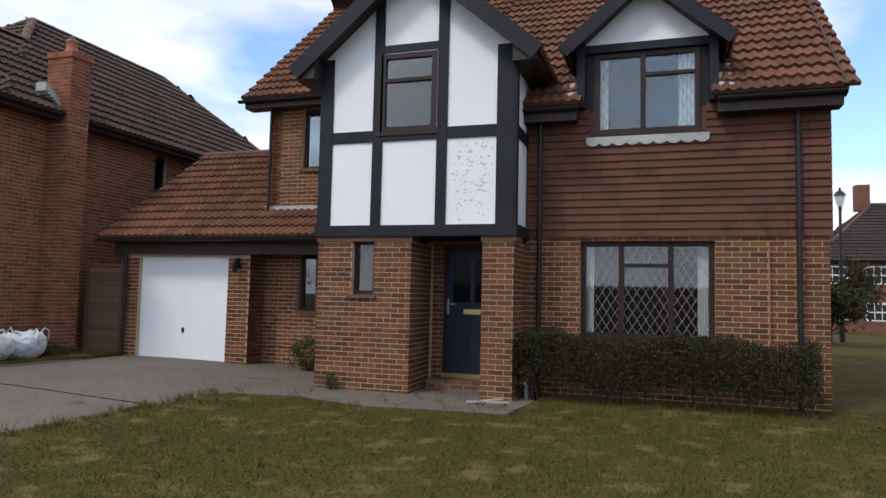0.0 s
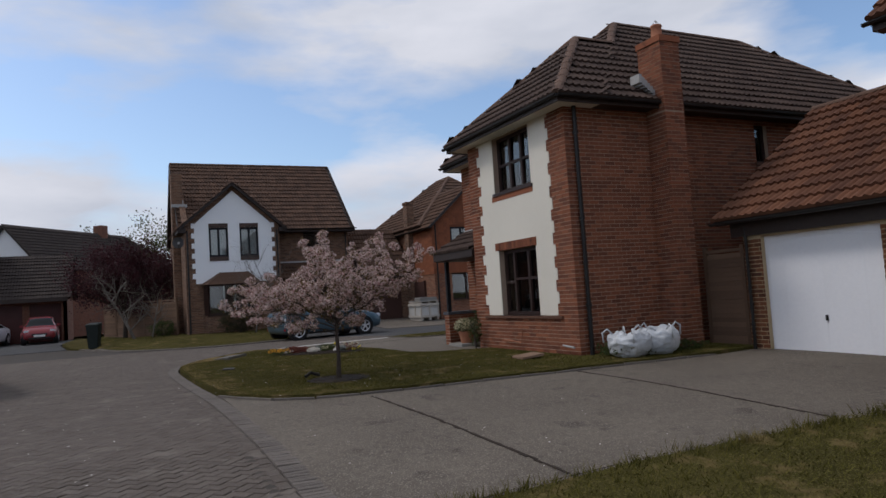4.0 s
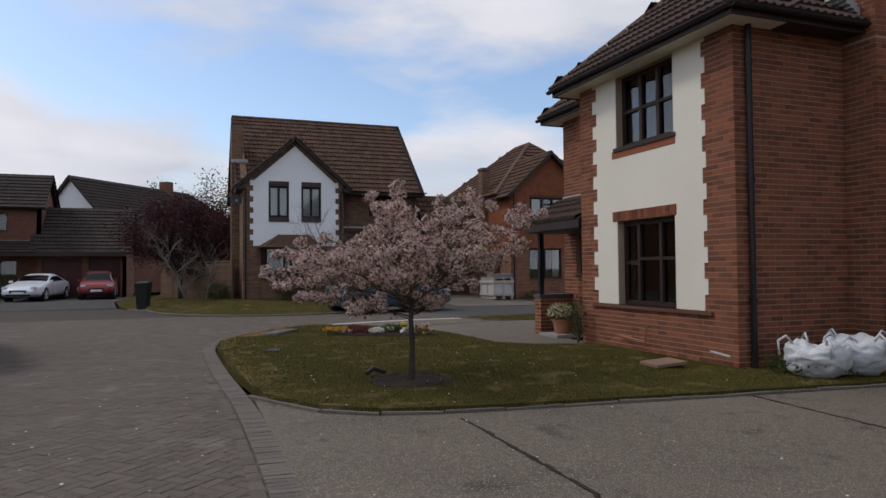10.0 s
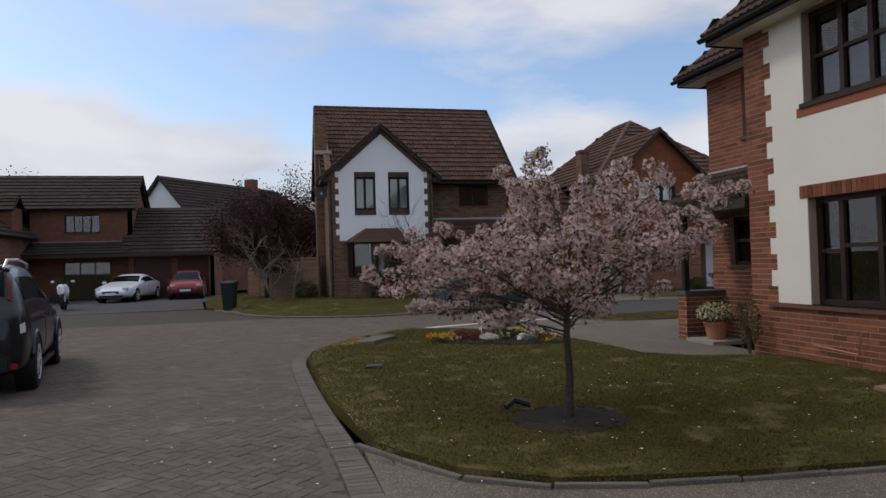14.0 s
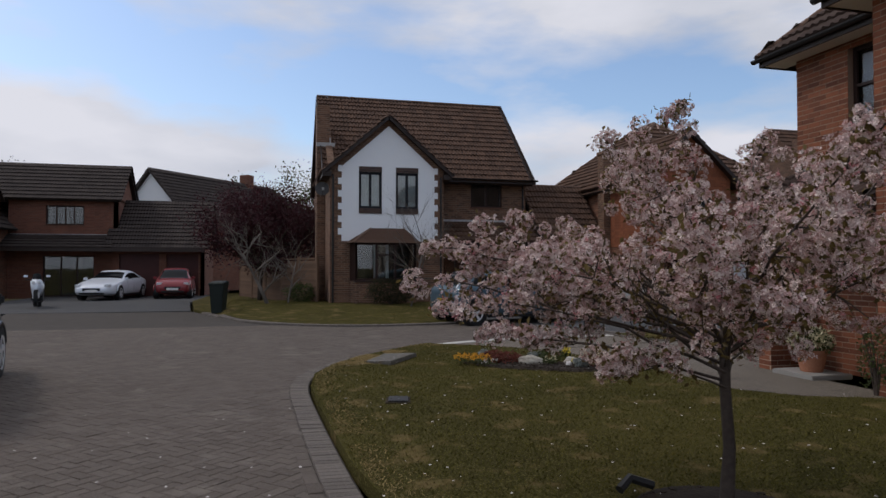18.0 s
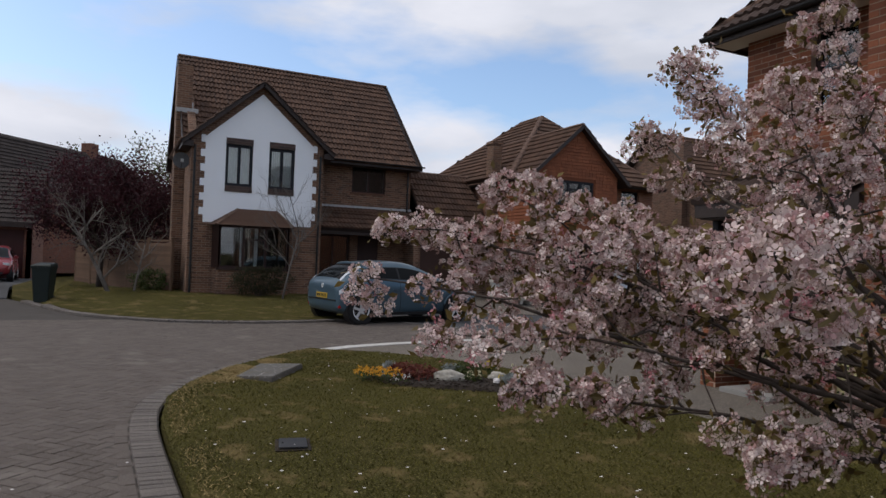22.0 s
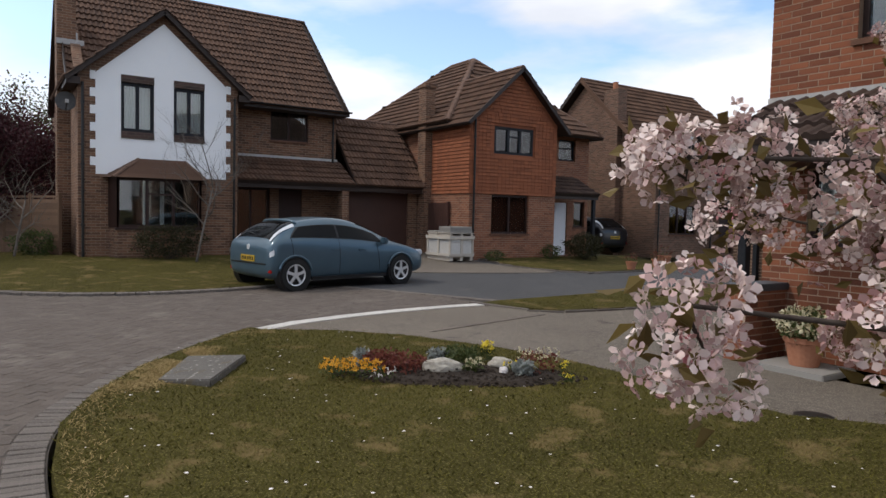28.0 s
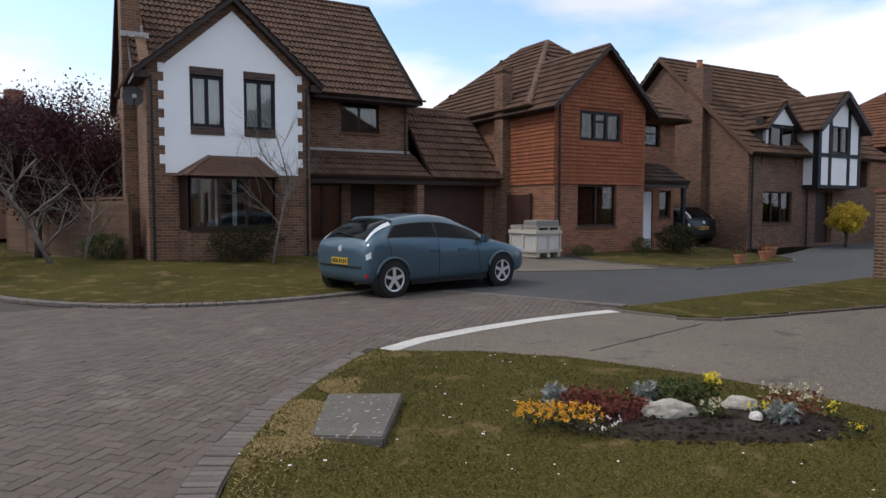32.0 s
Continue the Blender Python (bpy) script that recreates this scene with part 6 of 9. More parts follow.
KS = smooth_path(KERB)
kerb = tagged(sheet("kerb", [(x, y - 0.02) for x, y in KS] + [(x + (0.22 if x < -19.5 else 0), y - 0.44 + (0.12 if x < -19.5 else 0)) for x, y in KS[::-1]], 0.0, JOINT, "bed of the pale block kerb", "kerb"), "pale block kerb round the corner lawn", "kerb")
band(kerb, KS, 0.14, 0.078, 0.072, 0.215, 0.014, KERBM, 250, (-18.5, 2.6, 0), "kerb_block", 0.03)
band(kerb, KS, 0.31, 0.206, 0.2, 0.1, 0.004, PAVER, 40, (-18.5, 2.6, 0), "channel_block")
KF = smooth_path(FAR_KERB[1:])
kerb2 = sheet("kerb", [(x + 0.3, y - 0.1) for x, y in KF] + [(x, y) for x, y in KF[::-1]], -0.01, JOINT, "pale block kerb along the far lawn", "kerb")
band(kerb2, KF, -0.12, 0.104, 0.098, 0.2, 0.05, KERBM, 40, (-26.7, 5, 0), "kerb_block")
KV = [(-23.3, 9.78), (-24.4, 9.25), (-25.5, 8.7), (-26.4, 8.25)]
setts = sheet("kerb", [(x, y - 0.12) for x, y in KV] + [(x, y + 0.12) for x, y in KV[::-1]], -0.005, JOINT, "row of setts across the drive mouth", "kerb")
band(setts, KV, 0.0, 0.104, 0.098, 0.2, 0.012, KERBM, 30, None, "sett")
EDGE_Z = {"concrete edging of the lawn": 0.012, "broken concrete edging of the corner lawn": 0.04}
for path, lab in (([(-22.84, 9.22), (-22.2, 9.4), (-21.53, 9.85), (-21.17, 12.2), (-20.9, 14.3)], "concrete edging of the verge"), ([(-6.05, 2.8), (-6.15, 3.5), (-6.25, 5.0), (-6.2, 7.3), (-5.97, 8.65)], "concrete edging of the lawn"),
                  ([(-12.5, 2.74), (-11.78, 3.15), (-11.33, 3.75), (-11.08, 4.9), (-10.78, 7.4), (-10.48, 10.3)], "broken concrete edging of the corner lawn"), (LAWN_TOP, "concrete edging along the drive"), ([(-27.1, 16.2), (-28.4, 15.6), (-31.3, 15.45)], "concrete edging of the small lawn"), ([(-27.0, 16.3), (-27.25, 20.5), (-28.9, 22.1)], "concrete edging of the small lawn"), ([(-23.02, 9.9), (-23.08, 11.2), (-23.5, 17.2)], "concrete edging of the verge")):
    e = thing("edging", lab, "kerb", "edging stones", "structure")
    band(e, smooth_path(path), 0.0, 0.62, 0.6, 0.05, EDGE_Z.get(lab, 0.045), KERBM, 12, None, "edging_stone")

# ---- block paving ----
paving = thing("paving", "grey brown herringbone block paving of the close", "paving", "", "structure")
cells = []
ca, sa2 = math.cos(radians(45)), math.sin(radians(45))
for m in range(-210, 210):
    for n in range(-130, 130):
        for (cx, cy, turned) in ((1.0, 0.5, 0), (0.5, 2.0, 90)):
            u, v = (m - 2 * n + cx) * 0.102, (m + 2 * n + cy) * 0.102
            x, y = -14 + ca * u - sa2 * v, 0.5 + sa2 * u + ca * v
            if -27.5 < x < 3.5 and -4.6 < y < 9.3 and inside(x, y, road_loop):
                cells.append((x, y, turned))
random.seed(5)
pieces("paver", block(0.198, 0.098, 0.05, 0.004), [pose(x, y, gz(x, y) + 0.002 + random.uniform(-0.002, 0.002), random.uniform(-0.7, 0.7), random.uniform(-0.7, 0.7), 45 + t) for x, y, t in cells], PAVER, paving, 280, (-19.2, 1.9, 0))
# joints across the concrete drives
jr = np.random.default_rng(31)
for (x0, y0), (x1, y1), w in (((-10.9, 4.38), (-6.3, 4.34), 0.035), ((-10.7, 7.72), (-6.25, 7.45), 0.03), ((-20.9, 6.9), (-21.45, 9.4), 0.02)):
    jb, n = B(), 40
    for k in range(n):
        p0, p1 = Vector((x0, y0)).lerp(Vector((x1, y1)), k / n), Vector((x0, y0)).lerp(Vector((x1, y1)), (k + 1) / n)
        d = float(jr.normal()) * 0.006
        jb.beam((p0.x, p0.y + d, gz(p0.x, p0.y) + 0.0105), (p1.x, p1.y + d, gz(p1.x, p1.y) + 0.0105), w * float(jr.uniform(0.4, 1.3)), 0.012)
    part("joint", jb, SOIL, tagged(thing("drive_joint", "dark open joint across the concrete drive", "joint", "drive joints", "structure")))


# ---- grass ----
def blades(name, loop, count, label, seed, hmin=0.014, hmax=0.036, lift=0.06, material=None, near=None):
    rng = np.random.default_rng(seed)
    lo, hi = np.array(loop).min(0), np.array(loop).max(0)
    pts = []
    while len(pts) < count:
        for q in rng.uniform(lo, hi, (4000, 2)):
            if inside(q[0], q[1], loop):
                pts.append(q)
    pts = np.array(pts[:count])
    z = np.array([gz(x, y) for x, y in pts]) + lift
    n = len(pts)
    h = rng.uniform(hmin, hmax, n) * (0.5 + 0.5 * rng.random(n) ** 3)
    a = rng.uniform(0, 2 * np.pi, n)
    w = rng.uniform(0.003, 0.0075, n)
    lean = rng.uniform(0.8, 2.6, n) * h
    b = rng.uniform(0, 2 * np.pi, n)
    v = np.zeros((n, 3, 3))
    v[:, 0] = np.c_[pts[:, 0] - np.cos(a) * w, pts[:, 1] - np.sin(a) * w, z - 0.01]
    v[:, 1] = np.c_[pts[:, 0] + np.cos(a) * w, pts[:, 1] + np.sin(a) * w, z - 0.01]
    v[:, 2] = np.c_[pts[:, 0] + np.cos(b) * lean, pts[:, 1] + np.sin(b) * lean, z + h]
    me = raw(name, v.reshape(-1, 3).tolist(), [(3 * i, 3 * i + 1, 3 * i + 2) for i in range(n)], material or BLADE)
    return tagged(new(name, me), label, "grass", kind="stuff")


blades("grass", lawn_loop, 170000, "short worn grass of the corner lawn", 1, lift=0.07)
blades("grass", [(2.6, 2.9), (-6.12, 2.95), (-6.24, 5.0), (-6.24, 7.3), (-6.0, 8.66), (-4.9, 8.85), (-3.9, 8.5), (-2.0, 8.7), (-1.9, 10.6), (2.6, 11)], 120000, "rough grass before the timbered house", 2, 0.018, 0.05, lift=0.03)
blades("grass", FAR_KERB[1:] + [(-31.4, 7.7), (-33.4, 7.5), (-34.5, 2.6), (-37, 0.2)], 26000, "short grass of the far lawn", 3, 0.018, 0.045, lift=0.05)
blades("grass", [(-22.8, 9.32), (-22.2, 9.5), (-21.6, 9.95), (-21.2, 12.2), (-20.95, 14.3), (-23.0, 15.0), (-23.05, 11.2)], 12000, "short grass of the verge", 4, lift=0.05)
rough = np.random.default_rng(41)
tufts = []
for k in range(340):
    c = rough.uniform((-6.0, 3.0), (2.4, 10.2))
    if rough.random() < 0.25:
        c = np.array((-6.1 + rough.normal() * 0.06, rough.uniform(2.9, 8.6)))
    for q in range(int(rough.integers(7, 16))):
        tufts.append((c[0] + rough.normal() * 0.03, c[1] + rough.normal() * 0.03, rough.uniform(0.05, 0.13)))
for x, y, a in along(smooth_path([(-12.5, 2.8), (-11.85, 3.2), (-11.4, 3.8), (-11.15, 4.9), (-10.85, 7.4), (-10.55, 10.3)]), 0.05):
    for q in range(5):
        tufts.append((x + rough.normal() * 0.05, y + rough.normal() * 0.05, rough.uniform(0.03, 0.08)))
tv = []
for x, y, h in tufts:
    a, b_, z = rough.uniform(0, 6.28), rough.uniform(0, 6.28), gz(x, y) + 0.03
    tv += [(x - 0.004 * math.cos(a), y - 0.004 * math.sin(a), z), (x + 0.004 * math.cos(a), y + 0.004 * math.sin(a), z), (x + 0.55 * h * math.cos(b_), y + 0.55 * h * math.sin(b_), z + h)]
tagged(new("grass_tuft", raw("grass_tuft", tv, [(3 * q, 3 * q + 1, 3 * q + 2) for q in range(len(tufts))], BLADE)), "longer unmown grass tufts along lawn and edges", "grass", kind="stuff")
# dry straw: a ragged patch by the slab and a worn strip along the kerb
srng = np.random.default_rng(6)
dry = []
for k in range(11000):
    f = srng.random()
    c = Vector((-19.45, 3.02)).lerp(Vector((-20.85, 3.92)), f)
    q = c + Vector((0.5, 0.86)) * float(srng.normal() * 0.12 + 0.06) + Vector((0.86, -0.5)) * float(srng.normal() * 0.1)
    if noise.noise(Vector((q.x * 2.6, q.y * 2.6, 0))) > -0.22 and inside(q.x, q.y, lawn_loop):
        dry.append((q.x, q.y))
for x, y, a in along(KS, 0.0022):
    if x < -11.8:
        off_ = -0.05 - abs(float(srng.normal())) * 0.16
        qx, qy = x - math.sin(a) * off_, y + math.cos(a) * off_
        if noise.noise(Vector((qx * 1.7, qy * 1.7, 3))) > -0.05:
            dry.append((qx, qy))
dn = len(dry)
dp = np.array(dry)
dz = np.array([gz(x, y) for x, y in dry]) + 0.078
da, db_, dh = srng.uniform(0, 6.28, dn), srng.uniform(0, 6.28, dn), srng.uniform(0.006, 0.018, dn)
dw, dl = srng.uniform(0.002, 0.005, dn), srng.uniform(0.014, 0.04, dn)
dv = np.stack([np.c_[dp[:, 0] - np.cos(da) * dw, dp[:, 1] - np.sin(da) * dw, dz], np.c_[dp[:, 0] + np.cos(da) * dw, dp[:, 1] + np.sin(da) * dw, dz], np.c_[dp[:, 0] + np.cos(db_) * dl, dp[:, 1] + np.sin(db_) * dl, dz + dh]], 1)
tagged(new("dry_grass", raw("dry_grass", dv.reshape(-1, 3).tolist(), [(3 * q, 3 * q + 1, 3 * q + 2) for q in range(dn)], STRAW)), "dry straw coloured grass round the slab and kerb", "grass", kind="stuff")
rng = np.random.default_rng(8)
b = B()
for k in range(420):
    if k < 230:
        x, y = rng.uniform(-21, -11), rng.uniform(2.6, 8.4)
        if not inside(x, y, lawn_loop):
            continue
        z = 0.075 + rng.uniform(0.02, 0.05)
    else:
        x, y = rng.uniform(-18, -5), rng.uniform(-0.5, 6.5)
        z = 0.02 if (y < 2.2 or (x > -11 and y > 2.8)) else 0.12
    r, a = rng.uniform(0.006, 0.014), rng.uniform(0, 6)
    b.poly([(x + r * math.cos(a + q), y + r * math.sin(a + q), z + gz(x, y) + rng.uniform(0, 0.004)) for q in (0, 1.3, 2.6, 3.9, 5.1)])
PETALWHITE = mat("white petal", (0.5, 0.46, 0.44), (0.72, 0.68, 0.66), 0.8, 3, 20, 0.5, 0, vary=0.4)
tagged(part("fallen_petals", b, PETALWHITE), "white daisies and fallen petals on grass and paving", "petals", kind="stuff")


# ---- plants ----
def leaf_mat(name, a, b, rough=0.6, trans=0.3):
    m = mat(name, a, b, rough, 2.0, 12, 0.4, 0, vary=0.6)
    n, l = m.node_tree.nodes, m.node_tree.links
    p, o = n["Principled BSDF"], n["Material Output"]
    tr, mx = n.new("ShaderNodeBsdfTranslucent"), n.new("ShaderNodeMixShader")
    mx.inputs[0].default_value = trans
    src = p.inputs["Base Color"].links[0].from_socket
    l.new(src, tr.inputs["Color"])
    l.new(p.outputs[0], mx.inputs[1]); l.new(tr.outputs[0], mx.inputs[2]); l.new(mx.outputs[0], o.inputs["Surface"])
    return m


PETAL = leaf_mat("pink white blossom", (0.36, 0.17, 0.16), (0.85, 0.735, 0.675), 0.7, 0.16)
BUDPINK = leaf_mat("deep pink bud", (0.45, 0.15, 0.17), (0.66, 0.32, 0.33), 0.7, 0.2)
YOUNGLEAF = leaf_mat("bronze green leaf", (0.065, 0.042, 0.014), (0.19, 0.135, 0.04))
HEDGELEAF = leaf_mat("dark hedge leaf", (0.018, 0.020, 0.007), (0.062, 0.054, 0.020))
BUSHLEAF = leaf_mat("bush leaf", (0.03, 0.045, 0.014), (0.09, 0.11, 0.03))
MAPLE = leaf_mat("dark red maple leaf", (0.022, 0.006, 0.009), (0.08, 0.02, 0.026))
YELLOWLEAF = leaf_mat("yellow leaf", (0.38, 0.26, 0.03), (0.62, 0.46, 0.06))
CREAMFLOWER = leaf_mat("cream flower", (0.5, 0.44, 0.28), (0.72, 0.66, 0.46))
ORANGEFL = leaf_mat("orange flower", (0.62, 0.27, 0.02), (0.80, 0.45, 0.05))
YELLOWFL = leaf_mat("yellow flower", (0.70, 0.52, 0.03), (0.85, 0.72, 0.10))
SILVER = leaf_mat("silver leaf", (0.17, 0.185, 0.17), (0.34, 0.36, 0.34))
REDLEAF = leaf_mat("red brown leaf", (0.10, 0.025, 0.02), (0.20, 0.06, 0.04))
BARK = mat("dark bark", (0.035, 0.025, 0.02), (0.085, 0.065, 0.052), 0.9, 3, 30, 0.5, 0.8)
PALEBARK = mat("pale lichened bark", (0.085, 0.07, 0.06), (0.19, 0.165, 0.14), 0.9, 3, 30, 0.5, 0.6)


def leaves_mesh(centres, size, rng, per=1, flat=0.0, lobes=1):
    """Leaf quads, bent at the middle, at the given centres."""
    c = np.repeat(np.array(centres), per, 0)
    n = len(c)
    d = rng.normal(size=(n, 3)); d[:, 2] *= (1 - flat); d /= np.linalg.norm(d, axis=1)[:, None]
    e = rng.normal(size=(n, 3)); e -= d * (e * d).sum(1)[:, None]; e /= np.linalg.norm(e, axis=1)[:, None]
    s = (size * rng.uniform(0.6, 1.25, n))[:, None]
    nn = np.cross(d, e)
    v = np.stack([c, c + d * s * 0.5 + e * s * 0.3 + nn * s * 0.1, c + d * s, c + d * s * 0.5 - e * s * 0.3 + nn * s * 0.1], 1)
    return v.reshape(-1, 3).tolist(), [(4 * i, 4 * i + 1, 4 * i + 2, 4 * i + 3) for i in range(n)]


def clump(name, label, category, at, size, count, leaf, material, seed, core=None, group=""):
    """A shrub: an uneven body of leaves on stems. size: half extents and height."""
    rng = np.random.default_rng(seed)
    t = thing(name, label, category, group, at=at)
    d = rng.normal(size=(count, 3)); d /= np.linalg.norm(d, axis=1)[:, None]
    r = rng.uniform(0.45, 1.0, count) ** 0.5
    bump = np.array([0.78 + 0.4 * noise.noise(Vector(q) * 2.2 + Vector((seed, 0, 0))) for q in d])
    p = d * (r * bump)[:, None] * np.array(size) + np.array((0, 0, size[2] * 0.92))
    p = p[p[:, 2] > 0.02]
    v, f = leaves_mesh(p, leaf, rng)
    ob = new("foliage", raw("foliage", v, f, material)); ob.parent = t
    sb = B()
    for k in range(9):
        a = rng.uniform(0, 6.28)
        e = (math.cos(a) * size[0] * 0.6, math.sin(a) * size[1] * 0.6, size[2] * rng.uniform(0.9, 1.6))
        sb.tube([(e[0] * 0.1, e[1] * 0.1, 0), (e[0] * 0.4, e[1] * 0.4, e[2] * 0.55), e], [0.012, 0.009, 0.004], 5)
    part("stem", sb, core or BARK, t)
    return t


def grow(b, p, d, length, r, depth, rng, tips, spread=0.55, droop=0.0, seg=5, up=0.0, low=-9.0):
    """A limb that bends on its way and forks."""
    pts, rad = [Vector(p)], [r]
    d = Vector(d).normalized()
    n = 4
    for k in range(n):
        d = (d + Vector(rng.normal(size=3) * 0.13) + Vector((0, 0, up - droop * (k + 1) / n))).normalized()
        if pts[-1].z < low:
            d = Vector((d.x, d.y, abs(d.z) + 0.15)).normalized()
        pts.append(pts[-1] + d * (length / n))
        rad.append(r * (1 - 0.5 * (k + 1) / n))
    b.tube(pts, rad, seg, cap=False)
    tips.append((pts, depth))
    if depth > 0:
        for k in range(rng.integers(3, 5)):
            i = int(rng.integers(1, n + 1))
            nd = (d + Vector(rng.normal(size=3) * spread)).normalized()
            grow(b, pts[i], nd, length * rng.uniform(0.5, 0.75), rad[i] * 0.7, depth - 1, rng, tips, spread, droop, max(3, seg - 1), up, low)


# where the boughs of the blossom tree end, from the foot of its trunk
BOUGHS = [(-1.15, 1.25, 2.5), (1.5, -0.45, 1.95), (-1.6, -0.25, 1.8), (-1.25, 0.8, 0.9), (0.45, -1.35, 1.45), (0.4, 0.65, 2.25), (-0.45, 1.35, 1.55), (-1.2, -1.6, 1.36),
          (-0.35, -0.3, 2.15), (1.05, -0.45, 1.3), (1.0, 0.45, 1.55), (-1.35, 0.85, 1.75), (-1.5, -0.45, 1.2), (0.6, -0.65, 1.8), (-1.66, 0.2, 2.22), (-0.65, 0.35, 1.65),
          (-0.15, -0.9, 1.5), (-0.5, 0.55, 0.95), (-0.3, 1.2, 2.2), (0.2, 0.7, 1.6), (1.2, -1.0, 1.6), (-1.6, 0.4, 1.35), (0.9, 0.05, 2.1), (-0.85, -0.6, 1.6),
          (-0.4, -0.05, 2.45), (0.2, 0.0, 1.85), (-0.9, 1.3, 2.0), (0.5, -0.5, 1.25), (-0.73, -1.45, 1.2), (0.35, 1.2, 1.95), (1.1, -0.25, 1.6), (-1.3, -1.25, 1.6),
          (-1.2, 0.15, 2.48), (-1.55, -0.9, 1.5), (-0.54, -1.23, 1.02), (-0.84, -1.17, 1.7), (-0.94, -0.22, 2.37), (-0.12, -0.68, 0.9), (-1.21, -0.78, 1.8), (-1.1, -1.1, 1.45),
          (0.3, 1.7, 2.05), (0.0, 1.55, 1.7), (-0.4, 1.75, 2.2), (-1.33, -1.40, 1.58)]


def blossom_tree():
    rng = np.random.default_rng(21)
    base = Vector((-12.84, 4.5, 0.06))
    t = thing("blossom_tree", "small ornamental tree covered in pale pink blossom", "tree", at=base)
    trunk = [(0, 0, -0.05), (0.01, 0.0, 0.05), (0.03, 0.01, 0.4), (0.01, 0.0, 0.75), (-0.03, 0.03, 1.0), (-0.05, 0.06, 1.3)]
    part("trunk", B().tube(trunk, [0.075, 0.045, 0.034, 0.031, 0.028, 0.02], 10), BARK, t, smooth=True)
    cl, inner = [], []
    for q in BOUGHS:
        tip = Vector(q)
        bb = B()
        start = Vector(trunk[3]).lerp(Vector(trunk[5]), min(1.0, max(0.0, (tip.z - 0.9) / 1.4)) * float(rng.uniform(0.6, 1.0)))
        bow = start.lerp(tip, 0.5) + Vector((0, 0, 0.16 if tip.z < 1.7 else -0.06)) + Vector(rng.normal(size=3) * 0.07)
        pts = []
        for k in range(9):
            f = k / 8
            pts.append(start * (1 - f) ** 2 + bow * (2 * f * (1 - f)) + tip * f * f + Vector(rng.normal(size=3) * 0.014))
        r = 0.005 + 0.004 * (tip - start).length
        bb.tube(pts, [r * (1 - 0.75 * k / 8) for k in range(9)], 6, cap=False)
        # extra leaves along the inner boughs, added to darken the crown's inside
        inner += [np.array(pts[k]) + np.clip(rng.normal(size=3), -1.3, 1.3) * 0.03 for k in range(2, 6) for _ in range(7)]
        for k in range(3, 9):
            if k > (5 if tip.z < 1.3 else 4):
                cl.append((pts[k] + Vector(rng.normal(size=3) * 0.02), 1.0))
            for _ in range(1 if tip.z < 1.3 and k < 6 else 2):
                d = ((tip - start).normalized() * 0.5 + Vector(rng.normal(size=3) * 0.75)).normalized()
                if tip.z < 1.3:
                    d.z = abs(d.z) * 0.6
                ln_ = float(rng.uniform(0.12, 0.32)) * (0.3 if k == 8 else (0.6 if k > 5 else 1.0))
                e = pts[k] + d * ln_ + Vector((0, 0, -0.03))
                bb.tube([pts[k], pts[k].lerp(e, 0.5) + Vector(rng.normal(size=3) * 0.02), e], [0.005, 0.0035, 0.002], 4, cap=False)
                cl.append((e, float(rng.uniform(0.7, 1.2))))
        part("bough", bb, BARK, t, smooth=True)
    fc, fn, buds, leafs = [], [], [], inner
    for p, big in cl:
        # a tight posy of flowers facing outwards, leaves at its heart and under it
        rad = 0.06 * big * float(rng.uniform(0.8, 1.25))
        wide = Vector((1, 1, 0.85)) * rad
        for k in range(int(48 * big)):
            d = rng.normal(size=3); d[2] += 0.15; d /= np.linalg.norm(d)
            fc.append(np.array(p) + d * np.array(wide) * rng.uniform(0.75, 1.25)); fn.append(d)
        for k in range(14):
            leafs.append(np.array(p) + np.clip(rng.normal(size=3), -1.6, 1.6) * rad * 0.6)
        if rng.random() < 0.35:
            d = rng.normal(size=3)
            buds += [np.array(p) + d / np.linalg.norm(d) * rad * 1.1 + rng.normal(size=3) * 0.016 for _ in range(7)]
    fc, fn = np.array(fc), np.array(fn)
    n = len(fc)
    fn = fn + rng.normal(size=(n, 3)) * 0.38; fn /= np.linalg.norm(fn, axis=1)[:, None]
    e = rng.normal(size=(n, 3)); e -= fn * (e * fn).sum(1)[:, None]; e /= np.linalg.norm(e, axis=1)[:, None]
    g = np.cross(fn, e)
    s = rng.uniform(0.0105, 0.0165, n)[:, None]
    cup = rng.uniform(0.2, 1.1, n)[:, None]
    vs = [fc]
    for k in range(5):
        tw = rng.uniform(-0.12, 0.12, n)[:, None]
        for da, rr, h in ((-0.2, 0.42, 0.18), (-0.56, 0.86, 0.55), (-0.2, 1.06, 1.0), (0.2, 1.03, 0.85), (0.55, 0.84, 0.45), (0.2, 0.42, 0.14)):
            w = 2 * math.pi * k / 5 + da
            vs.append(fc + (e * math.cos(w) + g * math.sin(w)) * s * rr + fn * s * (h * cup * 0.75 + tw * rr))
    v = np.stack(vs, 1).reshape(-1, 3)
    faces = [(31 * i,) + tuple(31 * i + 1 + 6 * k + q for q in range(6)) for i in range(n) for k in range(5)]
    ob = new("blossom", raw("blossom", v.tolist(), faces, PETAL)); ob.parent = t
    tagged(ob, "pale pink five-petalled blossom in clusters", kind="stuff")
    v, f = leaves_mesh(np.array(buds), 0.015, rng, 3)
    ob = new("bud", raw("bud", v, f, BUDPINK)); ob.parent = t
    tagged(ob, "deep pink unopened buds", kind="stuff")
    v, f = leaves_mesh(leafs, 0.042, rng)
    ob = new("leaf_cover", raw("leaf_cover", v, f, YOUNGLEAF)); ob.parent = t
    tagged(ob, "young bronze green leaves", kind="stuff")
    rb = B()
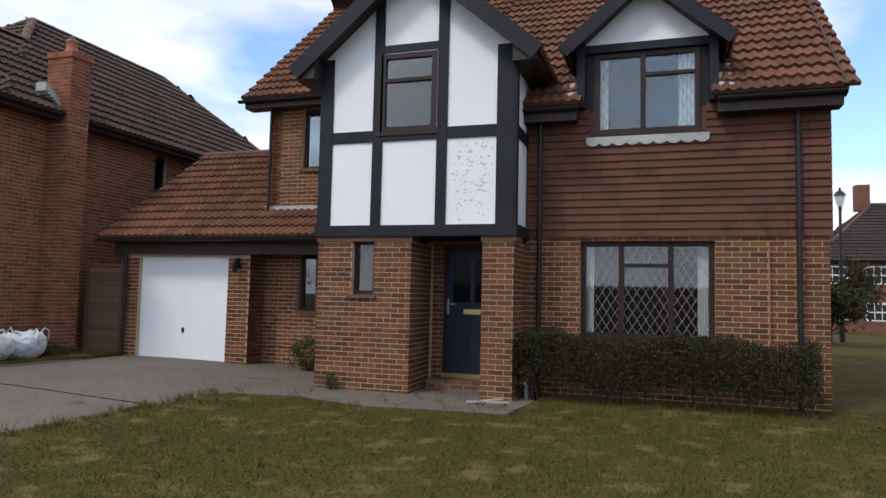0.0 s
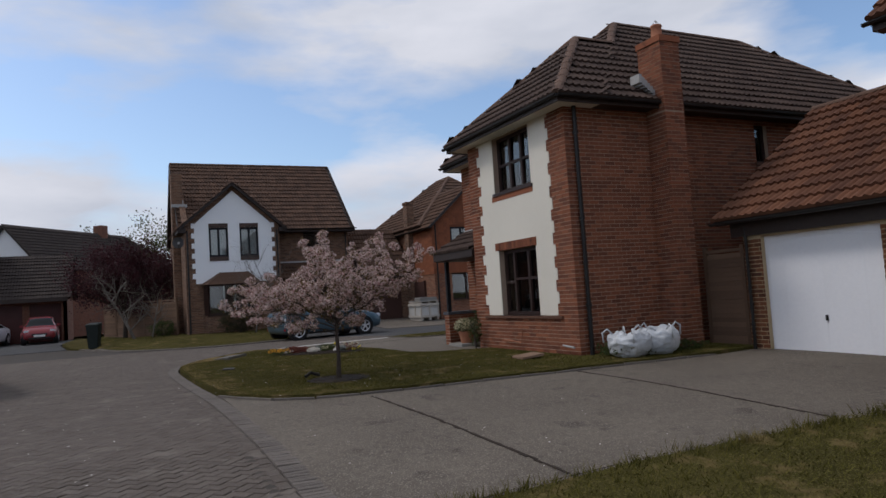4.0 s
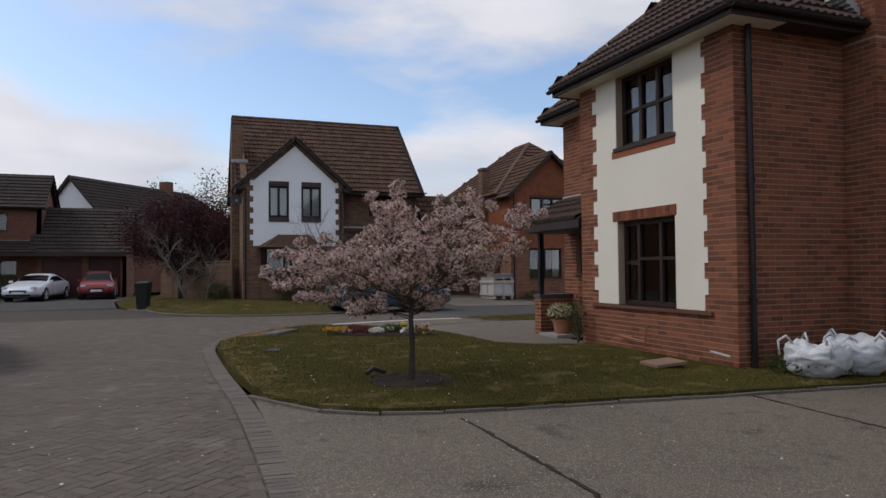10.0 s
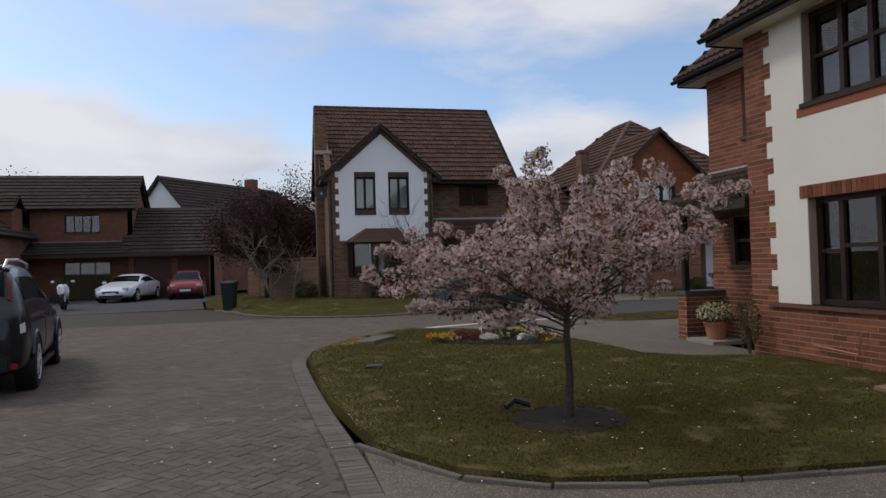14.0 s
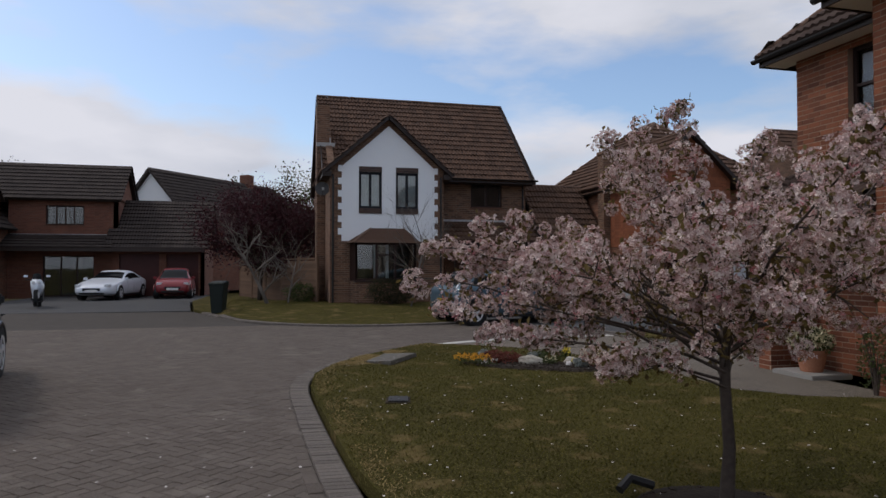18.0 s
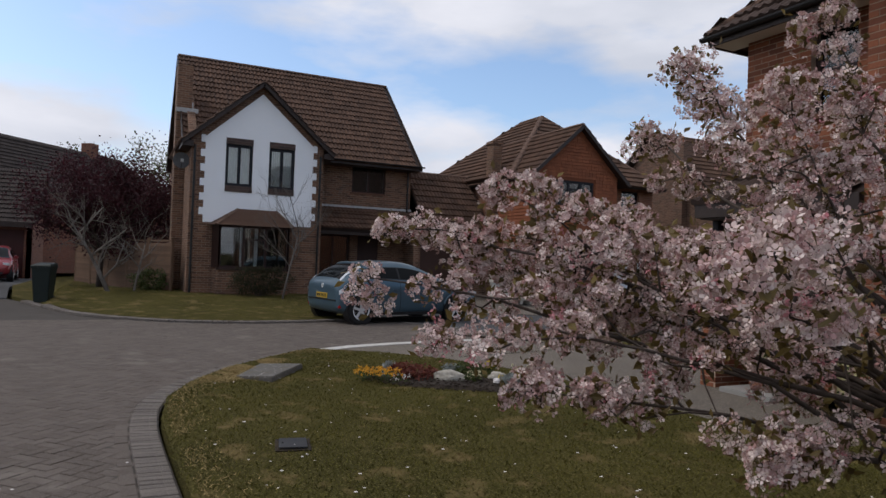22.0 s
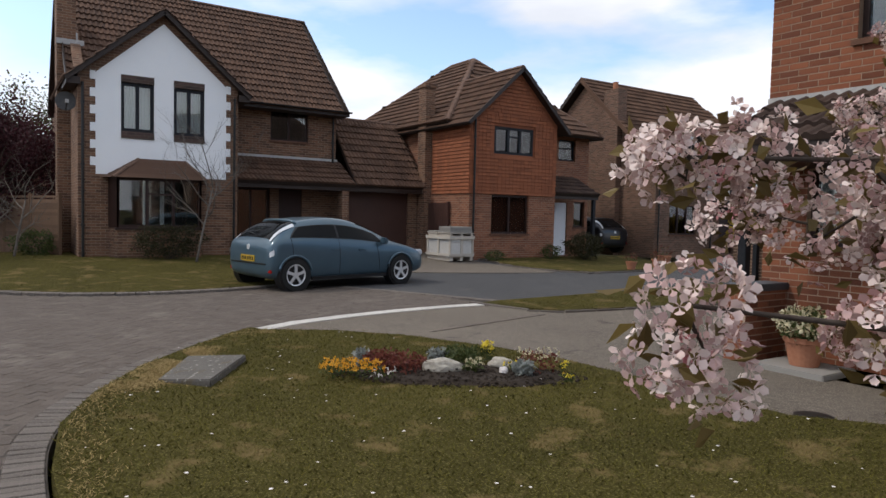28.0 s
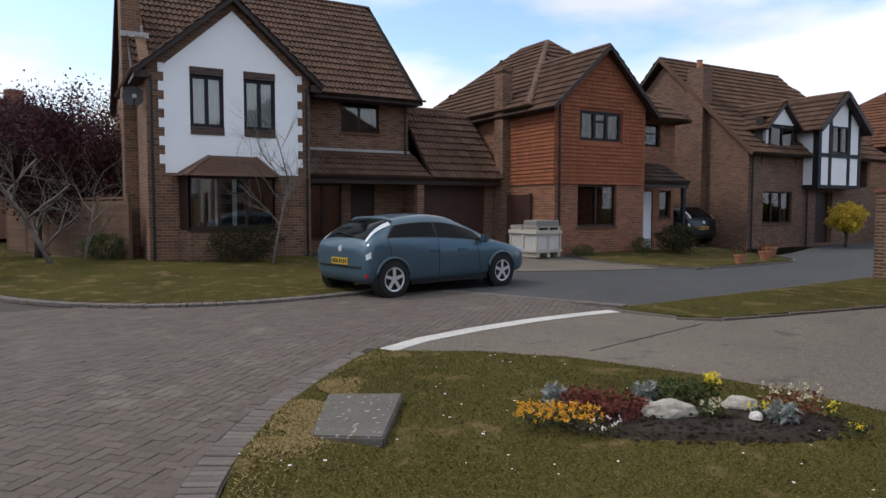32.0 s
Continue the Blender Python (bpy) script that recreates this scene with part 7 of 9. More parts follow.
    for k in range(260):
        a, r = rng.uniform(0, 6.28), rng.uniform(0.05, 0.5)
        q = rng.uniform(0.008, 0.03)
        rb.lathe((-12.84 + r * math.cos(a), 4.5 + r * math.sin(a), 0.07), [(q, 0), (q * 0.8, q * 0.7)], 5)
    ring = tagged(part("soil_ring", rb.lathe((-12.84, 4.5, 0.06), [(0.56, 0.0), (0.5, 0.018), (0.3, 0.03)], 24), SOIL), "ring of dark crumbled soil round the tree", "soil", kind="stuff")


blossom_tree()
tagged(part("edging_scrap", B().tube([(-13.25, 4.05, 0.12), (-13.3, 4.15, 0.17), (-13.28, 4.3, 0.12)], 0.03, 6), PLASTIC), "scrap of black plastic edging on the soil", "edging")


def bare_tree(label, at, height, seed, material, lean=(0, 0), depth=3, limbs=5, buds=None, spread=0.6, r0=0.04, category="tree", start=0.35):
    rng = np.random.default_rng(seed)
    t = thing("bare_tree", label, category, at=at)
    top = Vector((lean[0], lean[1], height * 0.6))
    part("trunk", B().tube([(0, 0, -0.1), top * 0.35, top * 0.7, top], [r0, r0 * 0.8, r0 * 0.6, r0 * 0.4], 7), material, t, smooth=True)
    tips = []
    for k in range(limbs):
        bb = B()
        f = start + (1 - start) * k / max(1, limbs - 1)
        a = k * 2.4 + seed
        grow(bb, top * f, (math.cos(a) * 0.8, math.sin(a) * 0.8, 0.7), height * 0.42, r0 * 0.5, depth - 1, rng, tips, spread, 0.0, 4, 0.05)
        part("limb", bb, material, t, smooth=True)
    if buds:
        v, f = leaves_mesh([p for pts, d in tips if d == 0 for p in pts[2:]], 0.05, rng, 2)
        ob = new("foliage", raw("foliage", v, f, buds)); ob.parent = t
    return t


bare_tree("slender young tree just coming into leaf", (-31.75, 6.5, 0.13), 3.4, 4, PALEBARK, (-0.25, 0.5), 4, 7, None, 0.4, 0.036, start=0.5)
bare_tree("bare spreading shrub with pale lichened twigs", (-33.6, 1.9, 0.15), 3.0, 7, PALEBARK, (-0.5, -0.9), 4, 7, None, 0.75, 0.07, start=0.25)
bare_tree("bare pale shrub beside the red maple", (-33.9, 2.5, 0.15), 2.6, 9, PALEBARK, (-0.2, 0.3), 3, 5, None, 0.7, 0.04)


def leafy_tree(label, at, height, width, seed, material, count, leaf, r0=0.12, trunk_h=0.25):
    """Trunk, forking limbs, and leaves in uneven clumps round the twigs with gaps between."""
    rng = np.random.default_rng(seed)
    t = thing("leafy_tree", label, "tree", at=at)
    part("trunk", B().tube([(0, 0, -0.1), (0.05, 0, height * trunk_h * 0.5), (0, 0.05, height * trunk_h)], [r0, r0 * 0.8, r0 * 0.7], 9), BARK, t, smooth=True)
    tips = []
    for k in range(9):
        bb = B()
        a = k * 0.7 + seed
        grow(bb, (0, 0, height * trunk_h), (math.cos(a) * width / height * 0.9, math.sin(a) * width / height * 0.9, 0.8), height * 0.42, r0 * 0.45, 2, rng, tips, 0.6, 0.0, 5, 0.06)
        part("limb", bb, BARK, t)
    c = [np.array(p) for pts, d in tips for p in pts[1:]]
    c = np.array(c)
    c = np.repeat(c, max(1, count // len(c)), 0) + rng.normal(size=(max(1, count // len(c)) * len(c), 3)) * height * 0.045
    v, f = leaves_mesh(c, leaf, rng)
    ob = new("crown", raw("crown", v, f, material)); ob.parent = t
    return t


leafy_tree("dark red leaved maple", (-38.3, 1.5, 0.1), 5.0, 3.6, 3, MAPLE, 22000, 0.095)
leafy_tree("dark red leaved maple behind", (-40.8, 2.3, 0.1), 5.3, 3.8, 5, MAPLE, 20000, 0.11)
leafy_tree("green tree beyond the roofs", (-70, 3.0, 0), 10.5, 6, 13, BUSHLEAF, 8000, 0.22)
leafy_tree("green tree beyond the roofs", (-72, -19.0, 0), 11, 6, 14, BUSHLEAF, 7000, 0.22)
leafy_tree("dark evergreen behind the side lawn", (5.2, 27.0, 0), 3.2, 5, 15, HEDGELEAF, 9000, 0.14)
clump("shrub", "dark bush under the bay window", "bush", (-32.45, 6.0, 0.15), (0.45, 1.15, 0.6), 3600, 0.06, HEDGELEAF, 31)
clump("shrub", "low dark bush by the fence", "bush", (-34.6, 3.0, 0.15), (0.6, 0.7, 0.45), 1600, 0.07, BUSHLEAF, 32)
clump("shrub", "rounded dark green bush by the porch", "bush", (-30.6, 19.5, 0.08), (0.75, 0.95, 0.55), 4500, 0.06, HEDGELEAF, 33)
clump("shrub", "low bush under the window", "bush", (-31.0, 15.8, 0.02), (0.3, 0.5, 0.25), 900, 0.05, BUSHLEAF, 34)
clump("shrub", "low bush under the window", "bush", (-31.0, 18.3, 0.02), (0.35, 0.5, 0.35), 1100, 0.05, BUSHLEAF, 35)
clump("shrub", "small shrub beside the garage pillar", "bush", (-6.35, 11.6, -0.1), (0.5, 0.3, 0.38), 1500, 0.05, BUSHLEAF, 36)
clump("shrub", "small weed tuft at the foot of the pier", "bush", (-4.95, 9.75, -0.1), (0.13, 0.1, 0.16), 240, 0.04, BUSHLEAF, 37)
clump("shrub", "climbing shrub against the brick corner", "bush", (-15.65, 8.6, 0.05), (0.3, 0.14, 0.48), 420, 0.05, BUSHLEAF, 38)
clump("shrub", "weeds round the white sack", "bush", (-11.35, 9.3, 0.05), (0.6, 0.7, 0.16), 1300, 0.05, BUSHLEAF, 39)
clump("shrub", "weeds along the wall foot", "bush", (-11.2, 10.5, 0.02), (0.3, 0.6, 0.12), 700, 0.05, BUSHLEAF, 40)


def hedge():
    """A clipped dark hedge, thin at its foot."""
    rng = np.random.default_rng(50)
    t = thing("hedge", "clipped dark green hedge under the leaded window", "hedge", at=(-0.35, 10.3, -0.1))
    n = 46000
    p = rng.uniform((-1.98, -0.42, 0.22), (1.98, 0.34, 0.92), (n, 3))
    edge = np.minimum.reduce([1.98 - np.abs(p[:, 0]), 0.40 - np.abs(p[:, 1] + 0.04), 0.95 - p[:, 2]])
    p = p[(edge < 0.16) | (rng.random(n) < 0.15)]
    p[:, 2] += 0.05 * np.sin(p[:, 0] * 3.1) + 0.03 * np.sin(p[:, 0] * 7.7) + 0.05 * np.sin(p[:, 0] * 19 + p[:, 1] * 11) * (p[:, 2] > 0.8)
    keep = (p[:, 2] > 0.42) | (rng.random(len(p)) < 0.6)
    v, f = leaves_mesh(p[keep], 0.042, rng)
    ob = new("foliage", raw("foliage", v, f, HEDGELEAF)); ob.parent = t
    sb = B()
    for k in range(46):
        x = rng.uniform(-1.9, 1.9)
        sb.tube([(x, rng.uniform(-0.2, 0.2), 0), (x + rng.uniform(-0.15, 0.15), rng.uniform(-0.3, 0.2), 0.4), (x + rng.uniform(-0.3, 0.3), rng.uniform(-0.35, 0.25), 0.8)], [0.012, 0.009, 0.004], 5)
    tagged(part("stem", sb, BARK, t), kind="stuff")


hedge()

# ---- vehicles ----
TYRE = mat("tyre rubber", (0.012, 0.012, 0.012), (0.025, 0.025, 0.025), 0.85, 4, 40, 0.5, 0.2)
ALLOY = mat("silver alloy", (0.55, 0.56, 0.57), (0.7, 0.71, 0.72), 0.35, 3, 20, 0.5, 0, metal=0.35)
TRIM = mat("black car trim", (0.008, 0.008, 0.009), (0.016, 0.016, 0.017), 0.45, 3, 20, 0.5, 0)
REDLAMP = mat("red lamp glass", (0.30, 0.012, 0.012), (0.42, 0.02, 0.018), 0.15, 4, 20, 0.5, 0)
CLEARLAMP = mat("clear lamp glass", (0.5, 0.52, 0.55), (0.72, 0.74, 0.76), 0.12, 4, 20, 0.5, 0)
DARKLAMP = mat("dark red lamp glass", (0.05, 0.006, 0.008), (0.08, 0.01, 0.012), 0.15, 4, 20, 0.5, 0)
YPLATE = mat("yellow number plate", (0.40, 0.25, 0.02), (0.50, 0.33, 0.04), 0.5, 4, 20, 0.5, 0)
WPLATE = mat("white number plate", (0.7, 0.7, 0.68), (0.78, 0.78, 0.76), 0.5, 4, 20, 0.5, 0)


def paint(name, a, b, metal=0.3):
    return mat(name, a, b, 0.32, 0.8, 300, 0.15, 0, metal=metal, coat=0.4)


HATCH = [(0, 0.6, 0.42, 0.72, 0.5, 0.8), (0.02, 0.8, 0.31, 0.87, 0.67, 0.92), (0.08, 0.87, 0.26, 0.97, 0.68, 1.01), (0.23, 0.9, 0.21, 1.05, 0.63, 1.17), (0.42, 0.91, 0.19, 1.04, 0.6, 1.285), (0.62, 0.92, 0.18, 1.02, 0.6, 1.385), (1.14, 0.925, 0.18, 0.985, 0.61, 1.465), (1.64, 0.92, 0.18, 0.955, 0.61, 1.475), (2.09, 0.92, 0.18, 0.935, 0.6, 1.415), (2.54, 0.915, 0.18, 0.92, 0.65, 1.22), (2.94, 0.905, 0.18, 0.91, 0.74, 1.02), (3.14, 0.9, 0.18, 0.89, 0.78, 0.95), (3.52, 0.88, 0.2, 0.83, 0.75, 0.88), (3.82, 0.82, 0.23, 0.73, 0.68, 0.77), (3.95, 0.72, 0.28, 0.62, 0.56, 0.66), (4.0, 0.6, 0.36, 0.54, 0.48, 0.57)]
SUVS = [(0.00, 0.72, 0.48, 0.92, 0.66, 1.02), (0.05, 0.84, 0.36, 1.02, 0.72, 1.10), (0.15, 0.89, 0.30, 1.08, 0.72, 1.20), (0.32, 0.91, 0.26, 1.10, 0.68, 1.50), (0.52, 0.92, 0.24, 1.10, 0.66, 1.62), (1.0, 0.925, 0.24, 1.08, 0.67, 1.66), (1.6, 0.925, 0.24, 1.06, 0.68, 1.66), (2.2, 0.925, 0.24, 1.04, 0.67, 1.63), (2.6, 0.925, 0.24, 1.03, 0.66, 1.54), (2.95, 0.92, 0.24, 1.03, 0.70, 1.32), (3.25, 0.91, 0.24, 1.02, 0.78, 1.12), (3.7, 0.90, 0.25, 0.98, 0.78, 1.03), (4.15, 0.86, 0.28, 0.88, 0.72, 0.94), (4.38, 0.76, 0.34, 0.74, 0.62, 0.78), (4.46, 0.62, 0.42, 0.62, 0.52, 0.66)]
COUPE = [(0.00, 0.66, 0.42, 0.78, 0.60, 0.84), (0.08, 0.82, 0.28, 0.90, 0.70, 0.95), (0.5, 0.89, 0.20, 0.95, 0.72, 1.02), (0.95, 0.91, 0.18, 0.95, 0.66, 1.18), (1.35, 0.91, 0.18, 0.94, 0.60, 1.35), (1.9, 0.91, 0.18, 0.92, 0.60, 1.38), (2.35, 0.91, 0.18, 0.90, 0.60, 1.32), (2.8, 0.91, 0.18, 0.90, 0.68, 1.08), (3.05, 0.905, 0.18, 0.88, 0.76, 0.97), (3.8, 0.90, 0.19, 0.82, 0.76, 0.87), (4.35, 0.84, 0.22, 0.70, 0.68, 0.75), (4.58, 0.72, 0.28, 0.60, 0.58, 0.64), (4.64, 0.60, 0.36, 0.52, 0.48, 0.56)]


def car(label, spec, m, colour, wheels, wheel_r, side_glass, rear_glass, screen, front=True, rear=True, plate=None, scale=(1, 1, 1), spokes=5, roof_rails=False, tail=CLEARLAMP):
    """A lofted body with its glass, lamps, plates, mirrors, handles and wheels. x runs from tail to nose."""
    t = thing("car", label, "car", "parked cars")
    n = len(spec)
    rings = []
    for x, w, zb_, zt, wr, zr in spec:
        half = [(0.0, zb_), (w * 0.80, zb_), (w * 0.965, zb_ + 0.07), (w, zb_ + (zt - zb_) * 0.42), (w * 0.995, zb_ + (zt - zb_) * 0.72), (w * 0.965, zt), (wr * 1.03, zr - 0.055), (wr * 0.86, zr - 0.012), (wr * 0.45, zr), (0.0, zr + 0.006)]
        rings.append([(x * scale[0], y * scale[1], z * scale[2]) for y, z in half] + [(x * scale[0], -y * scale[1], z * scale[2]) for y, z in half[-2:0:-1]])
    def surf(u, v):
        """A point of the smooth skin: u along the rings, v round them."""
        def weights(f):
            return ((1 - f) ** 3 / 6, (3 * f ** 3 - 6 * f * f + 4) / 6, (-3 * f ** 3 + 3 * f * f + 3 * f + 1) / 6, f ** 3 / 6)
        i, j = min(n - 2, int(u)), int(math.floor(v))
        wu, wv = weights(u - i), weights(v - j)
        p = Vector((0, 0, 0))
        for a in range(4):
            row = rings[min(n - 1, max(0, i - 1 + a))]
            for c in range(4):
                p += Vector(row[(j - 1 + c) % k]) * (wu[a] * wv[c])
        return p

    def off(u, v, out):
        du, dv = surf(min(n - 1, u + 0.05), v) - surf(max(0, u - 0.05), v), surf(u, v + 0.05) - surf(u, v - 0.05)
        q = du.cross(dv)
        q = q.normalized() if q.length > 1e-9 else Vector((0, 0, 1))
        p = surf(u, v)
        if q.dot(p - Vector((p.x, 0, 0.75 * scale[2]))) < 0:
            q = -q
        return p + q * out

    k = len(rings[0])
    b, su, sv = B(), 5, 4
    nu, nv = (n - 1) * su + 1, k * sv
    for a in range(nu):
        b.v += [tuple(surf(a / su, c / sv)) for c in range(nv)]
    for a in range(nu - 1):
        for c in range(nv):
            b.f.append((a * nv + c, (a + 1) * nv + c, (a + 1) * nv + (c + 1) % nv, a * nv + (c + 1) % nv))
    b.f.append(tuple(range(nv)))
    b.f.append(tuple((nu - 1) * nv + c for c in range(nv))[::-1])
    body = part("body", b, colour, t, smooth=True)

    def patch(name, u0, u1, v0, v1, out=0.006, gm=CARGLASS, lab="", rake=0.0, fore=None):
        """A pane or lamp that follows the skin; rake leans its ends."""
        g, a_, c_ = B(), max(2, int((u1 - u0) * 6)), max(2, int((v1 - v0) * 6))
        for a in range(a_ + 1):
            for c in range(c_ + 1):
                f, h = a / a_, c / c_
                g.v.append(tuple(off(u0 + (u1 - u0) * f + h * (rake * (1 - f) - (rake if fore is None else fore) * f), v0 + (v1 - v0) * h, out)))
        for a in range(a_):
            for c in range(c_):
                q = a * (c_ + 1) + c
                g.f.append((q, q + c_ + 1, q + c_ + 2, q + 1))
        return part(name, g, gm, t, lab, smooth=True)

    def seam(u0, v0, u1, v1):
        part("door_gap", B().tube([off(u0 + (u1 - u0) * f / 8, v0 + (v1 - v0) * f / 8, 0.001) for f in range(9)], 0.0045, 5), TRIM, t)

    s0, s1 = side_glass
    mid = (s0 + s1) / 2 + 0.35
    for m0, m1 in ((5.08, 5.9), (k - 5.08, k - 5.9)):
        patch("window_surround", s0 + 0.1, s1 + 0.45, m0, m1, 0.004, TRIM, rake=0.9, fore=0.5)
        d = 0.05 if m0 < k / 2 else -0.05
        patch("side_window", s0 + 0.3, mid - 0.05, m0 + d, m1 - d, 0.008, rake=0.85, fore=0.0)
        patch("side_window", mid + 0.05, s1 + 0.3, m0 + d, m1 - d, 0.008, rake=0.0, fore=0.4)
    patch("rear_window", rear_glass[0] + 0.15, rear_glass[1] - 0.1, 6.5, 11.5)
    patch("windscreen", screen[0] + 0.1, screen[1] - 0.25, 6.4, 11.6)
    for c in (0, 1):
        w = (lambda q: q) if not c else (lambda q: k - q)
        seam(mid, w(2.2), mid, w(5.1))
        seam(s1 + 0.1, w(2.4), s1 - 0.1, w(5.1))
        seam(s0 + 0.35, w(3.2), s0 + 0.2, w(5.1))
    if rear:
        for m0, m1 in ((5.95, 6.4), (k - 5.95, k - 6.4)):
            patch("tail_lamp", rear_glass[0] + 0.05, rear_glass[1] - 0.15, m0, m1, 0.012, tail)
        for m0, m1 in ((3.75, 4.3), (k - 3.75, k - 4.3)):
            patch("reversing_lamp", 1.1, 1.9, m0, m1, 0.012, CLEARLAMP, "pale reversing lamp glass")
        part("spoiler", B().tube([off(rear_glass[1] - 0.02, 6.3 + q * 5.4 / 10, 0.012) for q in range(11)], 0.03, 8), colour, t, smooth=True)
    L, W = spec[-1][0] * scale[0], max(q[1] for q in spec) * scale[1]
    zt = spec[2][3] * scale[2] - 0.04
    for x in wheels:
        for sg in (1, -1):
            y = sg * (W - 0.02)
            part("wheel_arch", B().tube([(x, y - sg * 0.2, wheel_r), (x, y + sg * 0.012, wheel_r)], wheel_r + 0.035, 28), TRIM, t)
            part("arch_lip", B().tube([(x + (wheel_r + 0.055) * math.cos(w0), y + sg * 0.012, wheel_r + (wheel_r + 0.055) * math.sin(w0)) for w0 in [math.radians(14 + 152 * q / 20) for q in range(21)]], 0.026, 6), colour, t, smooth=True)
            tb_ = B()
            for r0, r1, y0, y1 in ((wheel_r, wheel_r, -0.18, 0.005), (wheel_r, wheel_r * 0.97, 0.005, 0.03), (wheel_r * 0.97, wheel_r * 0.66, 0.03, 0.036), (wheel_r * 0.66, wheel_r * 0.64, 0.036, -0.04)):
                for q in range(28):
                    w0, w1 = 2 * math.pi * q / 28, 2 * math.pi * (q + 1) / 28
                    tb_.poly([(x + r0 * math.cos(w0), y + sg * y0, wheel_r + r0 * math.sin(w0)), (x + r0 * math.cos(w1), y + sg * y0, wheel_r + r0 * math.sin(w1)), (x + r1 * math.cos(w1), y + sg * y1, wheel_r + r1 * math.sin(w1)), (x + r1 * math.cos(w0), y + sg * y1, wheel_r + r1 * math.sin(w0))])
            whl = part("wheel", tb_, TYRE, t)
            rm = B().tube([(x, y + sg * 0.005, wheel_r), (x, y + sg * 0.034, wheel_r)], 0.06, 12)
            for q in range(spokes):
                w0 = 2 * math.pi * q / spokes + 0.3
                e = (x + wheel_r * 0.63 * math.cos(w0), y + sg * 0.018, wheel_r + wheel_r * 0.63 * math.sin(w0))
                rm.beam((x, y + sg * 0.02, wheel_r), e, 0.055, 0.03, (0, 1, 0))
            for q in range(28):
                w0, w1 = 2 * math.pi * q / 28, 2 * math.pi * (q + 1) / 28
                ra, rb_ = wheel_r * 0.67, wheel_r * 0.59
                rm.poly([(x + ra * math.cos(w0), y + sg * 0.038, wheel_r + ra * math.sin(w0)), (x + ra * math.cos(w1), y + sg * 0.038, wheel_r + ra * math.sin(w1)), (x + rb_ * math.cos(w1), y + sg * 0.026, wheel_r + rb_ * math.sin(w1)), (x + rb_ * math.cos(w0), y + sg * 0.026, wheel_r + rb_ * math.sin(w0))])
            part("rim", rm, ALLOY, whl)
            part("brake_disc", B().tube([(x, y - sg * 0.06, wheel_r), (x, y - sg * 0.045, wheel_r)], wheel_r * 0.6, 20), TRIM, whl)
    for sg in (1, -1):
        part("door_mirror", B().box(L * 0.645, L * 0.645 + 0.12, sg * (W + 0.02) - 0.09, sg * (W + 0.02) + 0.09, zt - 0.02, zt + 0.12), colour, t, bevel=0.03)
        for xs in (0.33, 0.50):
            part("door_handle", B().box(L * xs, L * xs + 0.2, sg * (W * 0.985) - 0.02, sg * (W * 0.985) + 0.022, zt - 0.15, zt - 0.12), colour, t, bevel=0.01)
        part("sill_trim", B().box(wheels[0] + 0.4, wheels[1] - 0.4, sg * W * 0.95 - 0.02, sg * W * 0.95 + 0.03, 0.2 * scale[2], 0.27 * scale[2]), TRIM, t)
        if rear:
            part("reflector", B().box(0.03, 0.12, sg * W * 0.74 - 0.12, sg * W * 0.74 + 0.1, 0.36, 0.43), REDLAMP, t, bevel=0.01)
        if front:
            part("headlamp", B().box(L - 0.36, L - 0.09, sg * W * 0.70 - 0.13, sg * W * 0.70 + 0.13, spec[-3][3] * scale[2] - 0.11, spec[-3][3] * scale[2] + 0.03), CLEARLAMP, t, bevel=0.03)
    if front:
        part("grille", B().box(L - 0.07, L + 0.008, -W * 0.42, W * 0.42, 0.44 * scale[2], 0.56 * scale[2]), TRIM, t, bevel=0.01)
        part("lower_grille", B().box(L - 0.12, L - 0.005, -W * 0.6, W * 0.6, 0.28 * scale[2], 0.38 * scale[2]), TRIM, t, bevel=0.01)
        part("number_plate", B().box(L - 0.01, L + 0.016, -0.26, 0.26, 0.38, 0.49), WPLATE, t, "white front number plate, unreadable")
    if rear:
        zp = (zt - 0.30)
        pl = part("number_plate", B().box(-0.012, 0.06, -0.26, 0.26, zp - 0.06, zp + 0.06), YPLATE, t, "yellow rear number plate, unreadable")
        for q in range(7):
            part("character", B().box(-0.0145, -0.012, -0.22 + q * 0.064 + (0.02 if q > 3 else 0), -0.18 + q * 0.064 + (0.02 if q > 3 else 0), zp - 0.035, zp + 0.035), TRIM, pl)
        part("badge", B().tube([(0.03, 0, zt - 0.08), (-0.0, 0, zt - 0.08)], 0.055, 16), ALLOY, t)
        part("bumper_line", B().box(-0.01, 0.05, -W * 0.72, W * 0.72, 0.52 * scale[2], 0.55 * scale[2]), TRIM, t)
        part("wiper", B().beam((0.15, -0.25, zt + 0.14), (0.17, 0.25, zt + 0.2), 0.02, 0.02), TRIM, t)
    if roof_rails:
        part("rear_bumper", B().box(-0.02, 0.10, -W * 0.8, W * 0.8, 0.34, 0.56), TRIM, t, bevel=0.03)
        part("skid_plate", B().box(-0.03, 0.05, -W * 0.5, W * 0.5, 0.30, 0.345), ALLOY, t, bevel=0.008)
        zr = max(q[5] for q in spec) * scale[2]
        for sg in (1, -1):
            part("roof_rail", B().tube([(0.45, sg * 0.62, zr - 0.07), (0.6, sg * 0.63, zr + 0.03), (1.4, sg * 0.64, zr + 0.05), (2.3, sg * 0.63, zr + 0.0), (2.4, sg * 0.62, zr - 0.06)], 0.018, 8), ALLOY, t)
    t.matrix_basis = m
    return t


